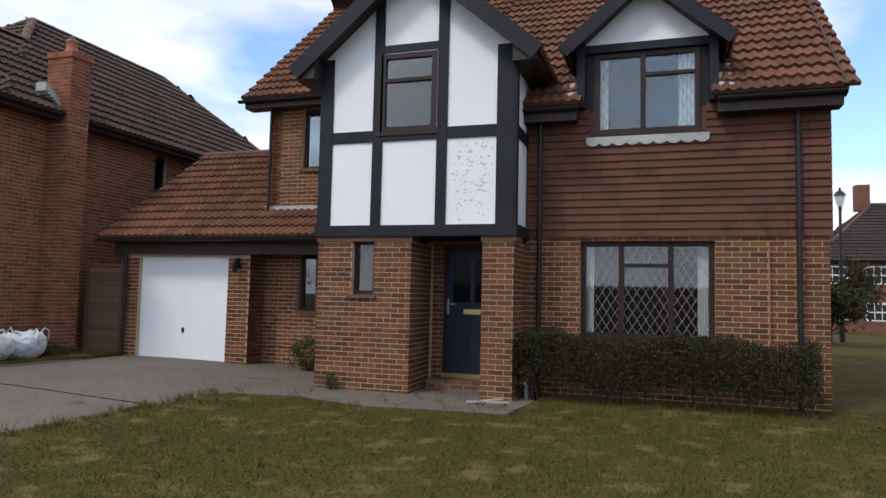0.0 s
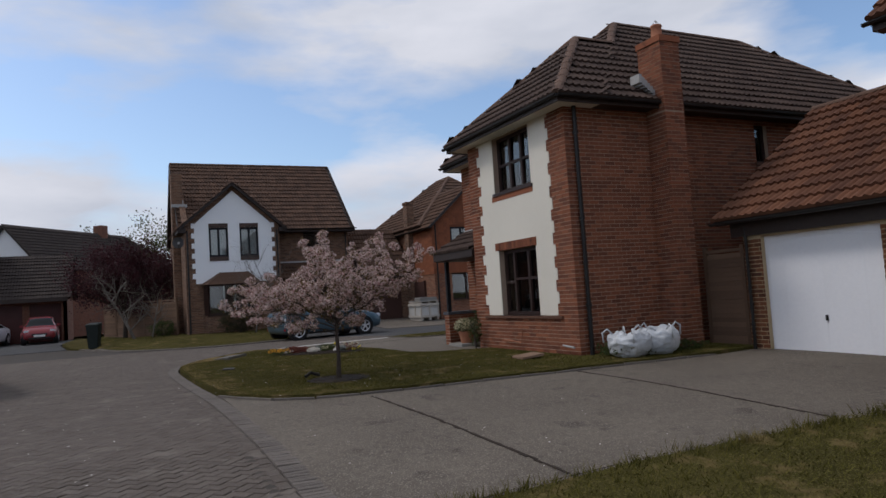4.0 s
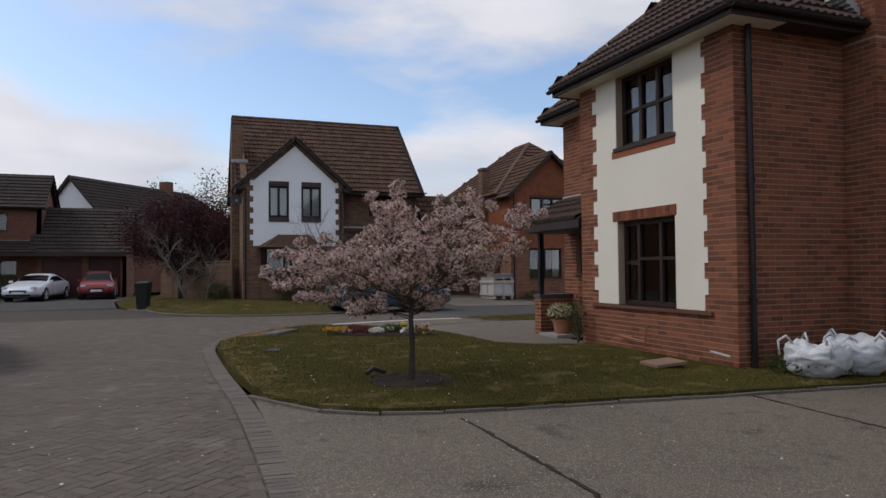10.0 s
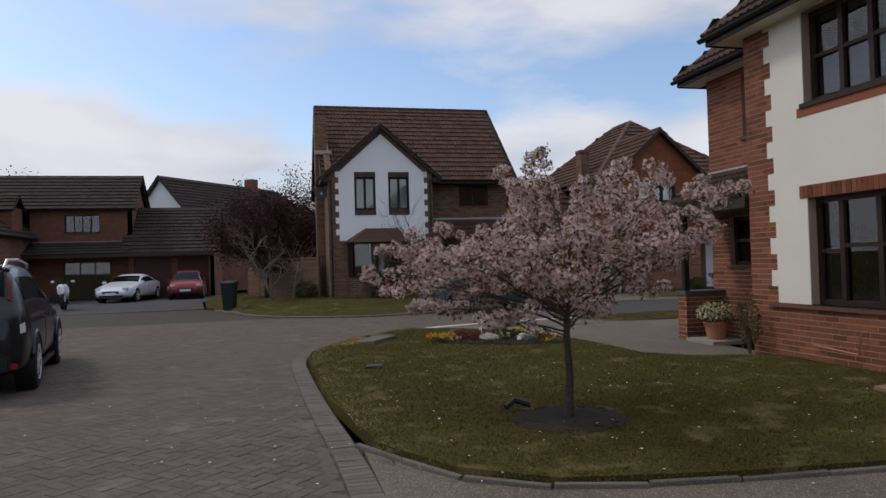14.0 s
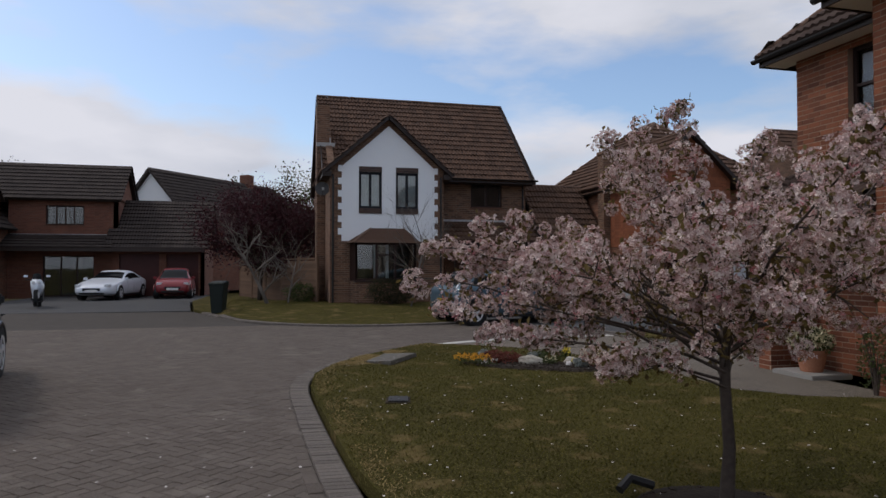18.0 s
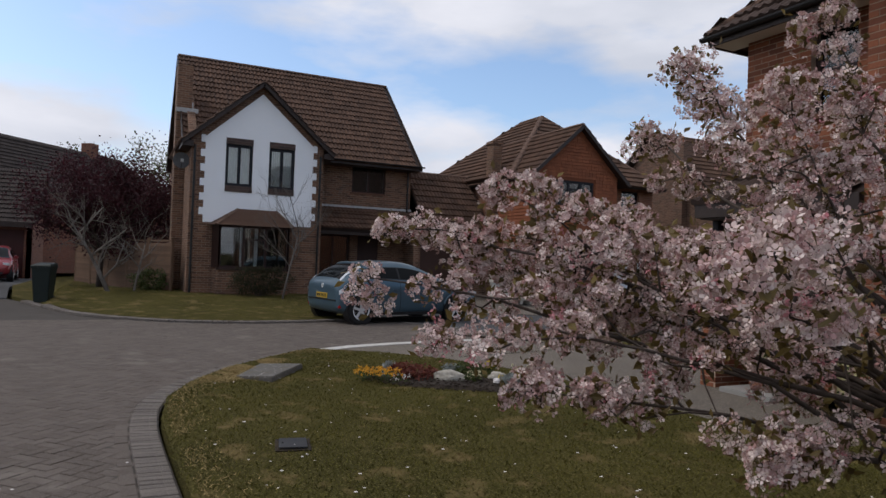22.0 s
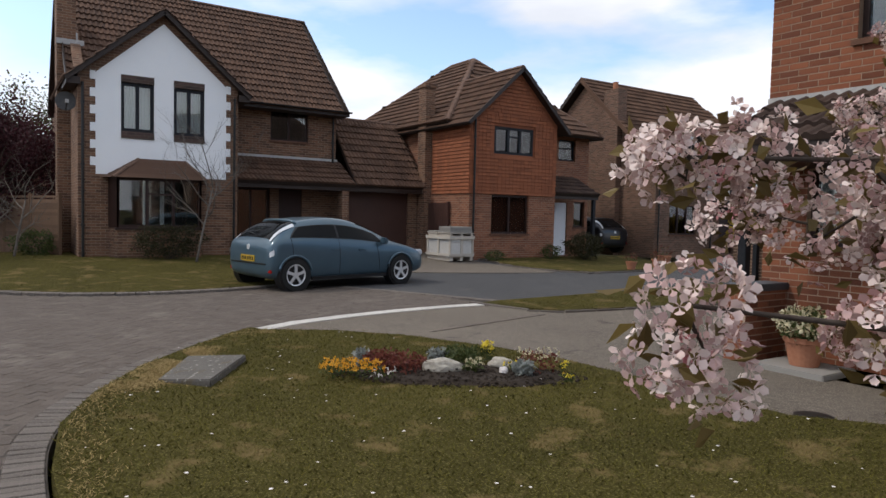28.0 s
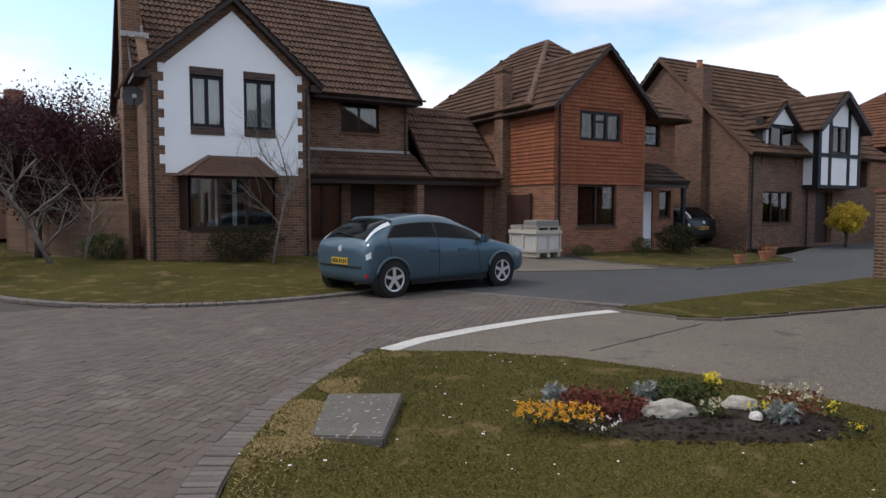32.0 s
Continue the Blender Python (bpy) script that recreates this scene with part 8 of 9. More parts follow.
BLUEGREY = paint("blue grey car paint", (0.052, 0.094, 0.125), (0.07, 0.118, 0.152), 0.35)
BLACKPAINT = paint("black car paint", (0.006, 0.007, 0.009), (0.01, 0.011, 0.014), 0.0)
WHITEPAINT = paint("white car paint", (0.62, 0.66, 0.72), (0.70, 0.73, 0.78), 0.1)
REDPAINT = paint("red car paint", (0.19, 0.02, 0.025), (0.25, 0.03, 0.036), 0.1)


def heading(x, y, z, dx, dy):
    return pose(x, y, z, 0, 0, math.degrees(math.atan2(dy, dx)))


# rear axle at x 0.50 of the hatchback, whose wheels stand at (-26.02, 7.0) and (-26.55, 9.66) on the near side
hd = Vector((-0.53, 2.66)).normalized()
rw = Vector((-26.02, 7.0)) - Vector((hd.y, -hd.x)) * 0.90
car("blue grey five-door hatchback parked on the close", HATCH, heading(rw.x - hd.x * 0.50, rw.y - hd.y * 0.50, 0.0, hd.x, hd.y), BLUEGREY, (0.52, 3.23), 0.32, (3.9, 9), (2, 5), (8, 11), scale=(1.03, 1, 0.99))
hs = Vector((-2.65, -0.50)).normalized()
sw_ = Vector((-17.2, -1.12)) + Vector((hs.y, -hs.x)) * -0.92
car("black sports utility car parked at the kerb", SUVS, heading(sw_.x - hs.x * 0.86, sw_.y - hs.y * 0.86, 0.0, hs.x, hs.y), BLACKPAINT, (0.86, 3.5), 0.35, (3, 9), (2, 4), (8, 10), roof_rails=True, spokes=5, tail=DARKLAMP)
car("white two-door car on the forecourt", COUPE, heading(-47.1, -5.05, 0.0, 0.985, -0.17), WHITEPAINT, (0.85, 3.66), 0.33, (3, 7), (2, 4), (6, 8), rear=False)
car("small red hatchback before the garage", HATCH, heading(-46.9, -2.75, 0.03, 0.998, 0.05), REDPAINT, (0.58, 2.78), 0.29, (4.4, 9), (2, 5), (8, 11), rear=False, scale=(0.82, 0.92, 0.98))
car("dark hatchback beside the tile hung house", HATCH, heading(-32.7, 23.35, 0.17, -1.0, 0.0), BLACKPAINT, (0.6, 3.0), 0.30, (4.4, 9), (2, 5), (8, 11), scale=(0.92, 0.94, 1.0))


def motorbike():
    t = thing("motorbike", "white faired motorcycle on its stand", "motorcycle")
    for x in (-0.68, 0.68):
        wb_ = B()
        for q in range(24):
            w0, w1 = 2 * math.pi * q / 24, 2 * math.pi * (q + 1) / 24
            for ra, rb_, y in ((0.31, 0.22, 0.06), (0.31, 0.22, -0.06)):
                wb_.poly([(x + ra * math.cos(w0), y, 0.31 + ra * math.sin(w0)), (x + ra * math.cos(w1), y, 0.31 + ra * math.sin(w1)), (x + rb_ * math.cos(w1), y, 0.31 + rb_ * math.sin(w1)), (x + rb_ * math.cos(w0), y, 0.31 + rb_ * math.sin(w0))])
            wb_.poly([(x + 0.31 * math.cos(w0), 0.06, 0.31 + 0.31 * math.sin(w0)), (x + 0.31 * math.cos(w1), 0.06, 0.31 + 0.31 * math.sin(w1)), (x + 0.31 * math.cos(w1), -0.06, 0.31 + 0.31 * math.sin(w1)), (x + 0.31 * math.cos(w0), -0.06, 0.31 + 0.31 * math.sin(w0))])
        part("wheel", wb_, TYRE, t)
    part("fairing", B().hexa([(0.1, -0.16, 0.35), (0.72, -0.1, 0.5), (0.72, 0.1, 0.5), (0.1, 0.16, 0.35), (0.05, -0.24, 0.85), (0.66, -0.2, 1.02), (0.66, 0.2, 1.02), (0.05, 0.24, 0.85)]), WHITEPAINT, t, bevel=0.06, smooth=True)
    part("engine", B().box(-0.35, 0.25, -0.18, 0.18, 0.22, 0.62), TRIM, t, bevel=0.04)
    part("tank", B().box(-0.22, 0.28, -0.15, 0.15, 0.70, 0.92), WHITEPAINT, t, bevel=0.07)
    part("seat", B().hexa([(-0.95, -0.1, 0.82), (-0.2, -0.14, 0.72), (-0.2, 0.14, 0.72), (-0.95, 0.1, 0.82), (-0.98, -0.09, 0.92), (-0.2, -0.12, 0.82), (-0.2, 0.12, 0.82), (-0.98, 0.09, 0.92)]), TRIM, t, bevel=0.02)
    part("screen", B().prism([(0.5, -0.16, 1.0), (0.62, 0, 1.0), (0.5, 0.16, 1.0), (0.38, 0.12, 1.22), (0.42, 0, 1.24), (0.38, -0.12, 1.22)], (0.008, 0, 0.004)), CARGLASS, t)
    part("handlebar", B().tube([(0.32, -0.38, 1.0), (0.42, -0.15, 1.02), (0.42, 0.15, 1.02), (0.32, 0.38, 1.0)], 0.016, 8), TRIM, t)
    for sg in (1, -1):
        part("mirror", B().box(0.38, 0.42, sg * 0.36 - 0.07, sg * 0.36 + 0.07, 1.1, 1.18), WHITEPAINT, t, bevel=0.015)
        part("headlamp", B().box(0.68, 0.73, sg * 0.09 - 0.05, sg * 0.09 + 0.05, 0.82, 0.92), CLEARLAMP, t, bevel=0.015)
        part("fork", B().beam((0.68, sg * 0.09, 0.31), (0.48, sg * 0.09, 0.9), 0.04, 0.04), ALLOY, t)
    part("front_mudguard", B().box(0.5, 0.9, -0.07, 0.07, 0.60, 0.66), WHITEPAINT, t, bevel=0.02)
    t.matrix_basis = pose(-37.6, -6.5, 0.0, 0, -6, 12)


motorbike()

# ---- loose things ----
BINGREEN = mat("dark green bin plastic", (0.007, 0.012, 0.010), (0.013, 0.02, 0.017), 0.5, 2, 20, 0.5, 0.05)


def wheelie_bin(label, x, y, turn):
    t = thing("wheelie_bin", label, "bin")
    part("body", B().hexa([(-0.2, -0.2, 0.06), (0.2, -0.2, 0.06), (0.2, 0.24, 0.06), (-0.2, 0.24, 0.06), (-0.27, -0.27, 0.98), (0.27, -0.27, 0.98), (0.27, 0.30, 0.98), (-0.27, 0.30, 0.98)]), BINGREEN, t, bevel=0.02)
    part("rim", B().box(-0.29, 0.29, -0.3, 0.33, 0.94, 0.99), BINGREEN, t, bevel=0.012)
    part("lid", B().hexa([(-0.29, -0.31, 0.99), (0.29, -0.31, 0.99), (0.29, 0.34, 0.99), (-0.29, 0.34, 0.99), (-0.25, -0.26, 1.03), (0.25, -0.26, 1.03), (0.25, 0.33, 1.08), (-0.25, 0.33, 1.08)]), BINGREEN, t, bevel=0.015)
    part("handle", B().tube([(-0.24, 0.38, 1.0), (0.24, 0.38, 1.0)], 0.015, 8), BINGREEN, t)
    for sg in (1, -1):
        part("wheel", B().tube([(sg * 0.2, 0.25, 0.1), (sg * 0.26, 0.25, 0.1)], 0.1, 14), TYRE, t)
    t.matrix_basis = pose(x, y, gz(x, y), 0, 0, turn) @ Matrix.Diagonal((0.85, 0.85, 1.0, 1.0))


wheelie_bin("dark green wheelie bin at the kerb", -31.7, 0.35, 75)
SACKM = mat("white woven sack plastic", (0.44, 0.46, 0.48), (0.68, 0.70, 0.72), 0.5, 5, 90, 0.35, 0.6, stain=(0.34, 0.345, 0.35), stain_at=0.62)


def rubble_sack(label, x, y, r, h, seed, turn):
    """A slumped bulk bag: puckered round sides, a sagging open top with loops."""
    rng = np.random.default_rng(seed)
    t = thing("rubble_sack", label, "sack")
    bm = bmesh.new()
    bmesh.ops.create_icosphere(bm, subdivisions=5, radius=1.0)
    for v in bm.verts:
        p = v.co.copy()
        rho = max(1e-4, math.hypot(p.x, p.y))
        ux, uy, z = p.x / rho, p.y / rho, (p.z + 1) / 2
        wide = rho ** 0.45 / (0.62 + 0.38 * max(abs(ux), abs(uy)))
        q = Vector((ux * 1.3 + seed, uy * 1.3, z * 1.5))
        fold = 0.16 * noise.noise(q) + 0.05 * noise.noise(Vector((ux * 2.5, uy * 2.5 + seed, z * 9))) + 0.06 * abs(noise.noise(Vector((ux * 5, uy * 5, z * 3 + seed))))
        out = r * wide * (0.80 + 0.12 * math.sin(z * 2.6) + fold)
        rim = max(0.0, z - 0.45) / 0.55
        top = h * z - 0.42 * h * rim * (1 - rho ** 0.6) + 0.26 * h * rim * noise.noise(Vector((ux * 1.8 + seed, uy * 1.8, 2)))
        v.co = Vector((ux * out, uy * out, max(0.0, top + 0.03 * noise.noise(p * 5 + Vector((seed, 0, 0))))))
    me = bpy.data.meshes.new("bag")
    bm.to_mesh(me)
    bm.free()
    me.materials.append(SACKM)
    me.polygons.foreach_set("use_smooth", [True] * len(me.polygons))
    ob = new("bag", me)
    ob.parent = t
    for a in (0.7, 2.3, 3.9, 5.4):
        e = Vector((math.cos(a) * r * 0.75, math.sin(a) * r * 0.75, h * 0.82))
        part("loop", B().tube([e, e + Vector((math.cos(a) * 0.08, math.sin(a) * 0.08, 0.09)), e + Vector((math.cos(a) * 0.17, math.sin(a) * 0.17, 0.03)), e + Vector((math.cos(a) * 0.16, math.sin(a) * 0.16, -0.14))], 0.016, 6), SACKM, t, smooth=True)
    t.matrix_basis = pose(x, y, gz(x, y) + 0.06, 0, 0, turn)


rubble_sack("white bulk rubble sack slumped on the grass", -11.15, 9.2, 0.38, 0.5, 4, 20)
rubble_sack("white bulk rubble sack slumped beside the drive", -11.1, 9.8, 0.4, 0.54, 9, 40)
TANSLAB = mat("tan paving slab", (0.17, 0.105, 0.07), (0.26, 0.17, 0.115), 0.92, 3, 40, 0.5, 0.5)
tagged(part("paving_slab", B().hexa([(-12.85, 7.85, 0.075), (-12.4, 7.8, 0.075), (-12.3, 8.2, 0.12), (-12.75, 8.25, 0.12), (-12.85, 7.85, 0.115), (-12.4, 7.8, 0.115), (-12.3, 8.2, 0.16), (-12.75, 8.25, 0.16)]), TANSLAB), "tan paving slab lying on the grass by the wall", "slab")

# fence and gate between the two houses
def fence_panel(label, fr, a0, a1, z0, z1, horizontal=True, name="fence"):
    t = thing(name, label, "fence")
    for a in (a0, a1 - 0.08):
        part("post", B().fbox(fr, a, a + 0.08, z0, z1 + 0.06, -0.04, 0.04), FENCE, t, bevel=0.005)
    part("rail", B().fbox(fr, a0 + 0.08, a1 - 0.08, z1 - 0.06, z1, -0.03, 0.03), FENCE, t)
    part("rail", B().fbox(fr, a0 + 0.08, a1 - 0.08, z0 + 0.04, z0 + 0.1, -0.03, 0.03), FENCE, t)
    rng = np.random.default_rng(int(abs(a0) * 100))
    if horizontal:
        n = int((z1 - z0 - 0.16) / 0.085)
        for k in range(n):
            z = z0 + 0.1 + k * 0.085
            part("slat", B().hexa([fr.at(a0 + 0.08, z, 0.028), fr.at(a1 - 0.08, z + rng.uniform(-0.01, 0.01), 0.028), fr.at(a1 - 0.08, z, 0.012), fr.at(a0 + 0.08, z, 0.012), fr.at(a0 + 0.08, z + 0.1, 0.012), fr.at(a1 - 0.08, z + 0.1, 0.012), fr.at(a1 - 0.08, z + 0.1, 0.002), fr.at(a0 + 0.08, z + 0.1, 0.002)]), FENCE, t)
    else:
        n = int((a1 - a0 - 0.16) / 0.105)
        for k in range(n):
            a = a0 + 0.08 + k * 0.105
            part("slat", B().fbox(fr, a, a + 0.1, z0 + 0.05, z1 + rng.uniform(-0.02, 0.0), 0.0, 0.018), FENCE, t)
    return t


fence_panel("weathered brown larch lap fence panel beside the garage", fx(11.62), -11.6, -10.64, -0.05, 1.85)
fd2 = Vector((-9.5, -3.4, 0)).normalized()
for k in range(5):
    o = Vector((-34.3, 3.6, 0.1)) + fd2 * (k * 1.83)
    fence_panel("weathered brown fence panel behind the shrubs", Fr(o, fd2, (0.34, -0.94, 0)), 0.0, 1.8, 0.0, 1.75, True)
gate = thing("gate", "dark boarded side gate between the houses", "gate")
for k in range(9):
    part("board", B().box(-34.40, -34.37, 15.22 + k * 0.115, 15.33 + k * 0.115, 0.05, 1.85), DARKWOOD, gate)

# crate of slabs on a pallet, with its boards
PALEWOOD = mat("pale weathered board", (0.36, 0.32, 0.27), (0.52, 0.48, 0.42), 0.85, 2, 25, 0.5, 0.4, vary=0.4)
GREYSTONE = mat("grey stone slab", (0.20, 0.19, 0.175), (0.32, 0.305, 0.28), 0.9, 2, 40, 0.5, 0.5, vary=0.4, stain=(0.42, 0.41, 0.37), stain_at=0.66)
PALESHEET = mat("pale grey sheet", (0.42, 0.41, 0.39), (0.56, 0.55, 0.52), 0.8, 1.5, 20, 0.5, 0.3, vary=0.2, stain=(0.30, 0.285, 0.26), stain_at=0.62)
crate = thing("crate", "pale boarded crate on a pallet with slab packs on top", "crate")
for y in (-0.46, -0.05, 0.36):
    part("bearer", B().box(-0.6, 0.6, y, y + 0.1, 0.03, 0.12), PALEWOOD, crate)
    part("skid", B().box(-0.6, 0.6, y, y + 0.1, 0.0, 0.026), PALEWOOD, crate)
for k in range(6):
    part("deck_board", B().box(-0.62 + k * 0.21, -0.45 + k * 0.21, -0.5, 0.5, 0.122, 0.145), PALEWOOD, crate)
for sx in (-0.6, 0.54):
    for sy in (-0.49, 0.43):
        part("post", B().box(sx, sx + 0.06, sy, sy + 0.06, 0.147, 0.76), PALEWOOD, crate)
part("post", B().box(-0.04, 0.04, -0.5, -0.46, 0.147, 0.76), PALEWOOD, crate)
part("post", B().box(0.572, 0.61, -0.04, 0.04, 0.147, 0.76), PALEWOOD, crate)
part("panel", B().box(-0.54, 0.54, -0.46, -0.45, 0.147, 0.76), PALESHEET, crate)
part("panel", B().box(-0.54, 0.54, 0.45, 0.46, 0.147, 0.76), PALESHEET, crate)
part("panel", B().box(0.56, 0.57, -0.43, 0.43, 0.147, 0.76), PALESHEET, crate)
part("panel", B().box(-0.57, -0.56, -0.43, 0.43, 0.147, 0.76), PALESHEET, crate)
for z in (0.15, 0.68):
    part("rail", B().box(-0.61, 0.61, -0.525, -0.502, z, z + 0.08), PALEWOOD, crate, bevel=0.004)
    part("rail", B().box(0.612, 0.635, -0.5, 0.5, z, z + 0.08), PALEWOOD, crate, bevel=0.004)
part("lid", B().box(-0.62, 0.62, -0.52, 0.52, 0.762, 0.785), PALEWOOD, crate)
for x0, x1, y0, y1, rows in ((-0.6, -0.08, -0.48, 0.3, 1), (-0.02, 0.6, -0.5, 0.5, 4)):
    for y in (y0 + 0.03, (y0 + y1) / 2 - 0.04, y1 - 0.12):
        part("block", B().box(x0 + 0.02, x1 - 0.02, y, y + 0.09, 0.787, 0.862), PALEWOOD, crate)
    part("board", B().box(x0, x1, y0, y1, 0.864, 0.885), PALEWOOD, crate)
    for k in range(rows):
        part("slab", B().box(x0 + 0.02 + 0.008 * k, x1 - 0.03 + 0.006 * (k % 2), y0 + 0.02, y1 - 0.05 - 0.01 * k, 0.887 + 0.048 * k, 0.932 + 0.048 * k), GREYSTONE, crate, bevel=0.006)
crate.matrix_basis = pose(-31.5, 14.36, gz(-31.5, 14.4) + 0.012, 0, 0, 5)
side_gate = thing("side_gate", "dark brown boarded side gate between two houses", "gate")
for k in range(14):
    part("board", B().box(-34.65 + k * 0.15, -34.508 + k * 0.15, 14.90, 14.925, 0.2, 1.98), BROWNDOOR, side_gate)
for z in (0.4, 1.7):
    part("rail", B().box(-34.65, -32.56, 14.927, 14.965, z, z + 0.09), BROWNDOOR, side_gate)
part("post", B().box(-32.55, -32.46, 14.88, 14.97, 0.1, 2.02), BROWNDOOR, side_gate)
tagged(part("stone_block", B().box(-32.0, -31.7, 15.55, 15.9, 0.05, 0.33), GREYSTONE, bevel=0.02), "pale stone block at the drive edge", "stone")

# slab, valve cover, flower bed
SLABM = mat("lichened concrete slab", (0.075, 0.068, 0.06), (0.135, 0.124, 0.11), 0.92, 2.2, 40, 0.5, 0.6, stain=(0.105, 0.085, 0.055), stain_at=0.56, speck=(0.30, 0.285, 0.26), speck_at=0.63, speck_scale=22)
sl = thing("slab", "lichened grey concrete slab set in the lawn", "slab")
lo_ = [(-19.19, 3.65), (-20.04, 4.21), (-20.48, 3.76), (-19.6, 3.3)]
hi_ = [0.135, 0.135, 0.085, 0.085]
part("top", B().hexa([(x, y, 0.05) for x, y in lo_] + [(x, y, z) for (x, y), z in zip(lo_, hi_)]), SLABM, sl, bevel=0.012)
vc = thing("valve_cover", "small black iron water cover set in the lawn", "cover")
part("collar", B().box(-0.16, 0.16, -0.13, 0.13, 0, 0.02), SOIL, vc, "ring of worn soil")
part("lid", B().box(-0.135, 0.135, -0.105, 0.105, 0.02, 0.035), PLASTIC, vc, "black iron lid", bevel=0.005)
part("key_slot", B().box(-0.02, 0.02, -0.085, -0.07, 0.035, 0.0355), TYRE, vc)
vc.matrix_basis = pose(-16.605, 3.275, gz(-16.6, 3.27) + 0.06, 0, 0, -12)
dc = thing("drain_cover", "small round dark iron cover in the concrete", "cover")
part("rim", B().lathe((-16.27, 7.58, 0.012), [(0.15, 0), (0.15, 0.006), (0.12, 0.008)], 24), PLASTIC, dc)
part("lid", B().lathe((-16.27, 7.58, 0.014), [(0.115, 0), (0.11, 0.008), (0.02, 0.009)], 24), PLASTIC, dc)
bed = thing("flower_bed", "narrow ragged bed of dark soil with bedding plants", "flower bed")
bb = B()
rng = np.random.default_rng(12)
bm_pts = []
for k in range(28):
    a = 2 * math.pi * k / 28
    bm_pts.append((1.12 * math.cos(a) * (1 + 0.06 * math.sin(3 * a)), 0.42 * math.sin(a) * (1 + 0.1 * math.sin(5 * a))))
rotb = radians(56)
bc = Vector((-18.55, 5.72))
loop = [(bc.x + x * math.cos(rotb) - y * math.sin(rotb), bc.y + x * math.sin(rotb) + y * math.cos(rotb)) for x, y in bm_pts]
top = [(bc.x + (x - bc.x) * 0.75, bc.y + (y - bc.y) * 0.75) for x, y in loop]
i0 = 0
bb.v = [(x, y, 0.06) for x, y in loop] + [(x, y, 0.105) for x, y in top]
bb.f = [(k, (k + 1) % 28, 28 + (k + 1) % 28, 28 + k) for k in range(28)] + [tuple(range(28, 56))]
for k in range(700):
    a, q, c = rng.uniform(0, 6.28), math.sqrt(rng.random()) * 1.05, rng.uniform(0.006, 0.02)
    x, y = 1.12 * q * math.cos(a), 0.42 * q * math.sin(a)
    bb.lathe((bc.x + x * math.cos(rotb) - y * math.sin(rotb), bc.y + x * math.sin(rotb) + y * math.cos(rotb), 0.075 + 0.05 * max(0.0, 1 - q) ** 0.5), [(c, 0), (c * 0.9, c * 0.5), (c * 0.3, c * 0.9)], 5)
part("soil", bb, SOIL, bed)


def flower_clump(label, x, y, r, h, flower, leafm, nf, nl, seed, size=0.03, name="flower_clump"):
    grow_ = 0.75 if flower is SILVER else (1.0 if flower is YELLOWFL else 1.2)
    r, h, nl, nf = r * grow_, h * grow_ * 0.9, int(nl * 1.6), int(nf * 1.2)
    rng = np.random.default_rng(seed)
    t = thing(name, label, "flowers", "bedding plants", at=(x, y, 0.11))
    a, q = rng.uniform(0, 6.28, nl), r * np.sqrt(rng.random(nl))
    v, f = leaves_mesh(np.c_[q * np.cos(a), q * np.sin(a), rng.uniform(0, h * 0.8, nl)], size * 1.5, rng)
    ob = new("foliage", raw("foliage", v, f, leafm)); ob.parent = t
    if nf:
        a, q = rng.uniform(0, 6.28, nf), r * np.sqrt(rng.random(nf))
        c = np.c_[q * np.cos(a), q * np.sin(a), h * rng.uniform(0.45, 1.1, nf)]
        v, f = leaves_mesh(c, size * 0.95, rng, 5)
        ob = new("flower", raw("flower", v, f, flower)); ob.parent = t
        tagged(ob, kind="stuff")
    return t


flower_clump("low clump of orange yellow flowers", -18.98, 4.72, 0.15, 0.10, ORANGEFL, BUSHLEAF, 60, 60, 1, 0.028)
flower_clump("low clump of orange yellow flowers", -18.82, 4.92, 0.13, 0.11, ORANGEFL, BUSHLEAF, 45, 50, 2, 0.028)
flower_clump("dark red heather like clump", -18.92, 5.3, 0.2, 0.13, REDLEAF, REDLEAF, 0, 380, 3, 0.03)
flower_clump("dark red heather like clump", -19.12, 5.2, 0.12, 0.16, REDLEAF, REDLEAF, 0, 180, 4, 0.03)
flower_clump("small silver leaved bedding plant", -19.3, 5.1, 0.1, 0.2, SILVER, SILVER, 0, 130, 5, 0.04)
flower_clump("small silver leaved bedding plant", -19.1, 5.85, 0.12, 0.15, SILVER, SILVER, 0, 130, 6, 0.04)
flower_clump("dense dark green cushion plant", -18.92, 6.02, 0.15, 0.15, BUSHLEAF, BUSHLEAF, 0, 420, 7, 0.025)
flower_clump("tall bright yellow primula clump", -18.82, 6.25, 0.07, 0.2, YELLOWFL, BUSHLEAF, 30, 60, 8, 0.03)
flower_clump("pale cream flowered bedding plant", -18.5, 5.85, 0.08, 0.1, CREAMFLOWER, BUSHLEAF, 20, 60, 9, 0.025)
flower_clump("small silver leaved bedding plant", -18.2, 6.2, 0.12, 0.18, SILVER, SILVER, 0, 150, 10, 0.04)
flower_clump("faded pink brown flower clump", -18.3, 6.45, 0.17, 0.17, CREAMFLOWER, REDLEAF, 30, 130, 11, 0.026)
flower_clump("small bright yellow bedding flowers", -17.8, 6.38, 0.05, 0.08, YELLOWFL, BUSHLEAF, 8, 30, 12, 0.025)
flower_clump("small bright yellow bedding flowers", -18.1, 6.6, 0.05, 0.09, YELLOWFL, BUSHLEAF, 8, 20, 13, 0.025)
flower_clump("small white flowers in the bed", -18.65, 4.98, 0.1, 0.07, PETALWHITE, BUSHLEAF, 14, 30, 14, 0.02)
flower_clump("small bright yellow bedding flowers", -18.38, 6.2, 0.08, 0.08, YELLOWFL, BUSHLEAF, 10, 20, 15, 0.025)


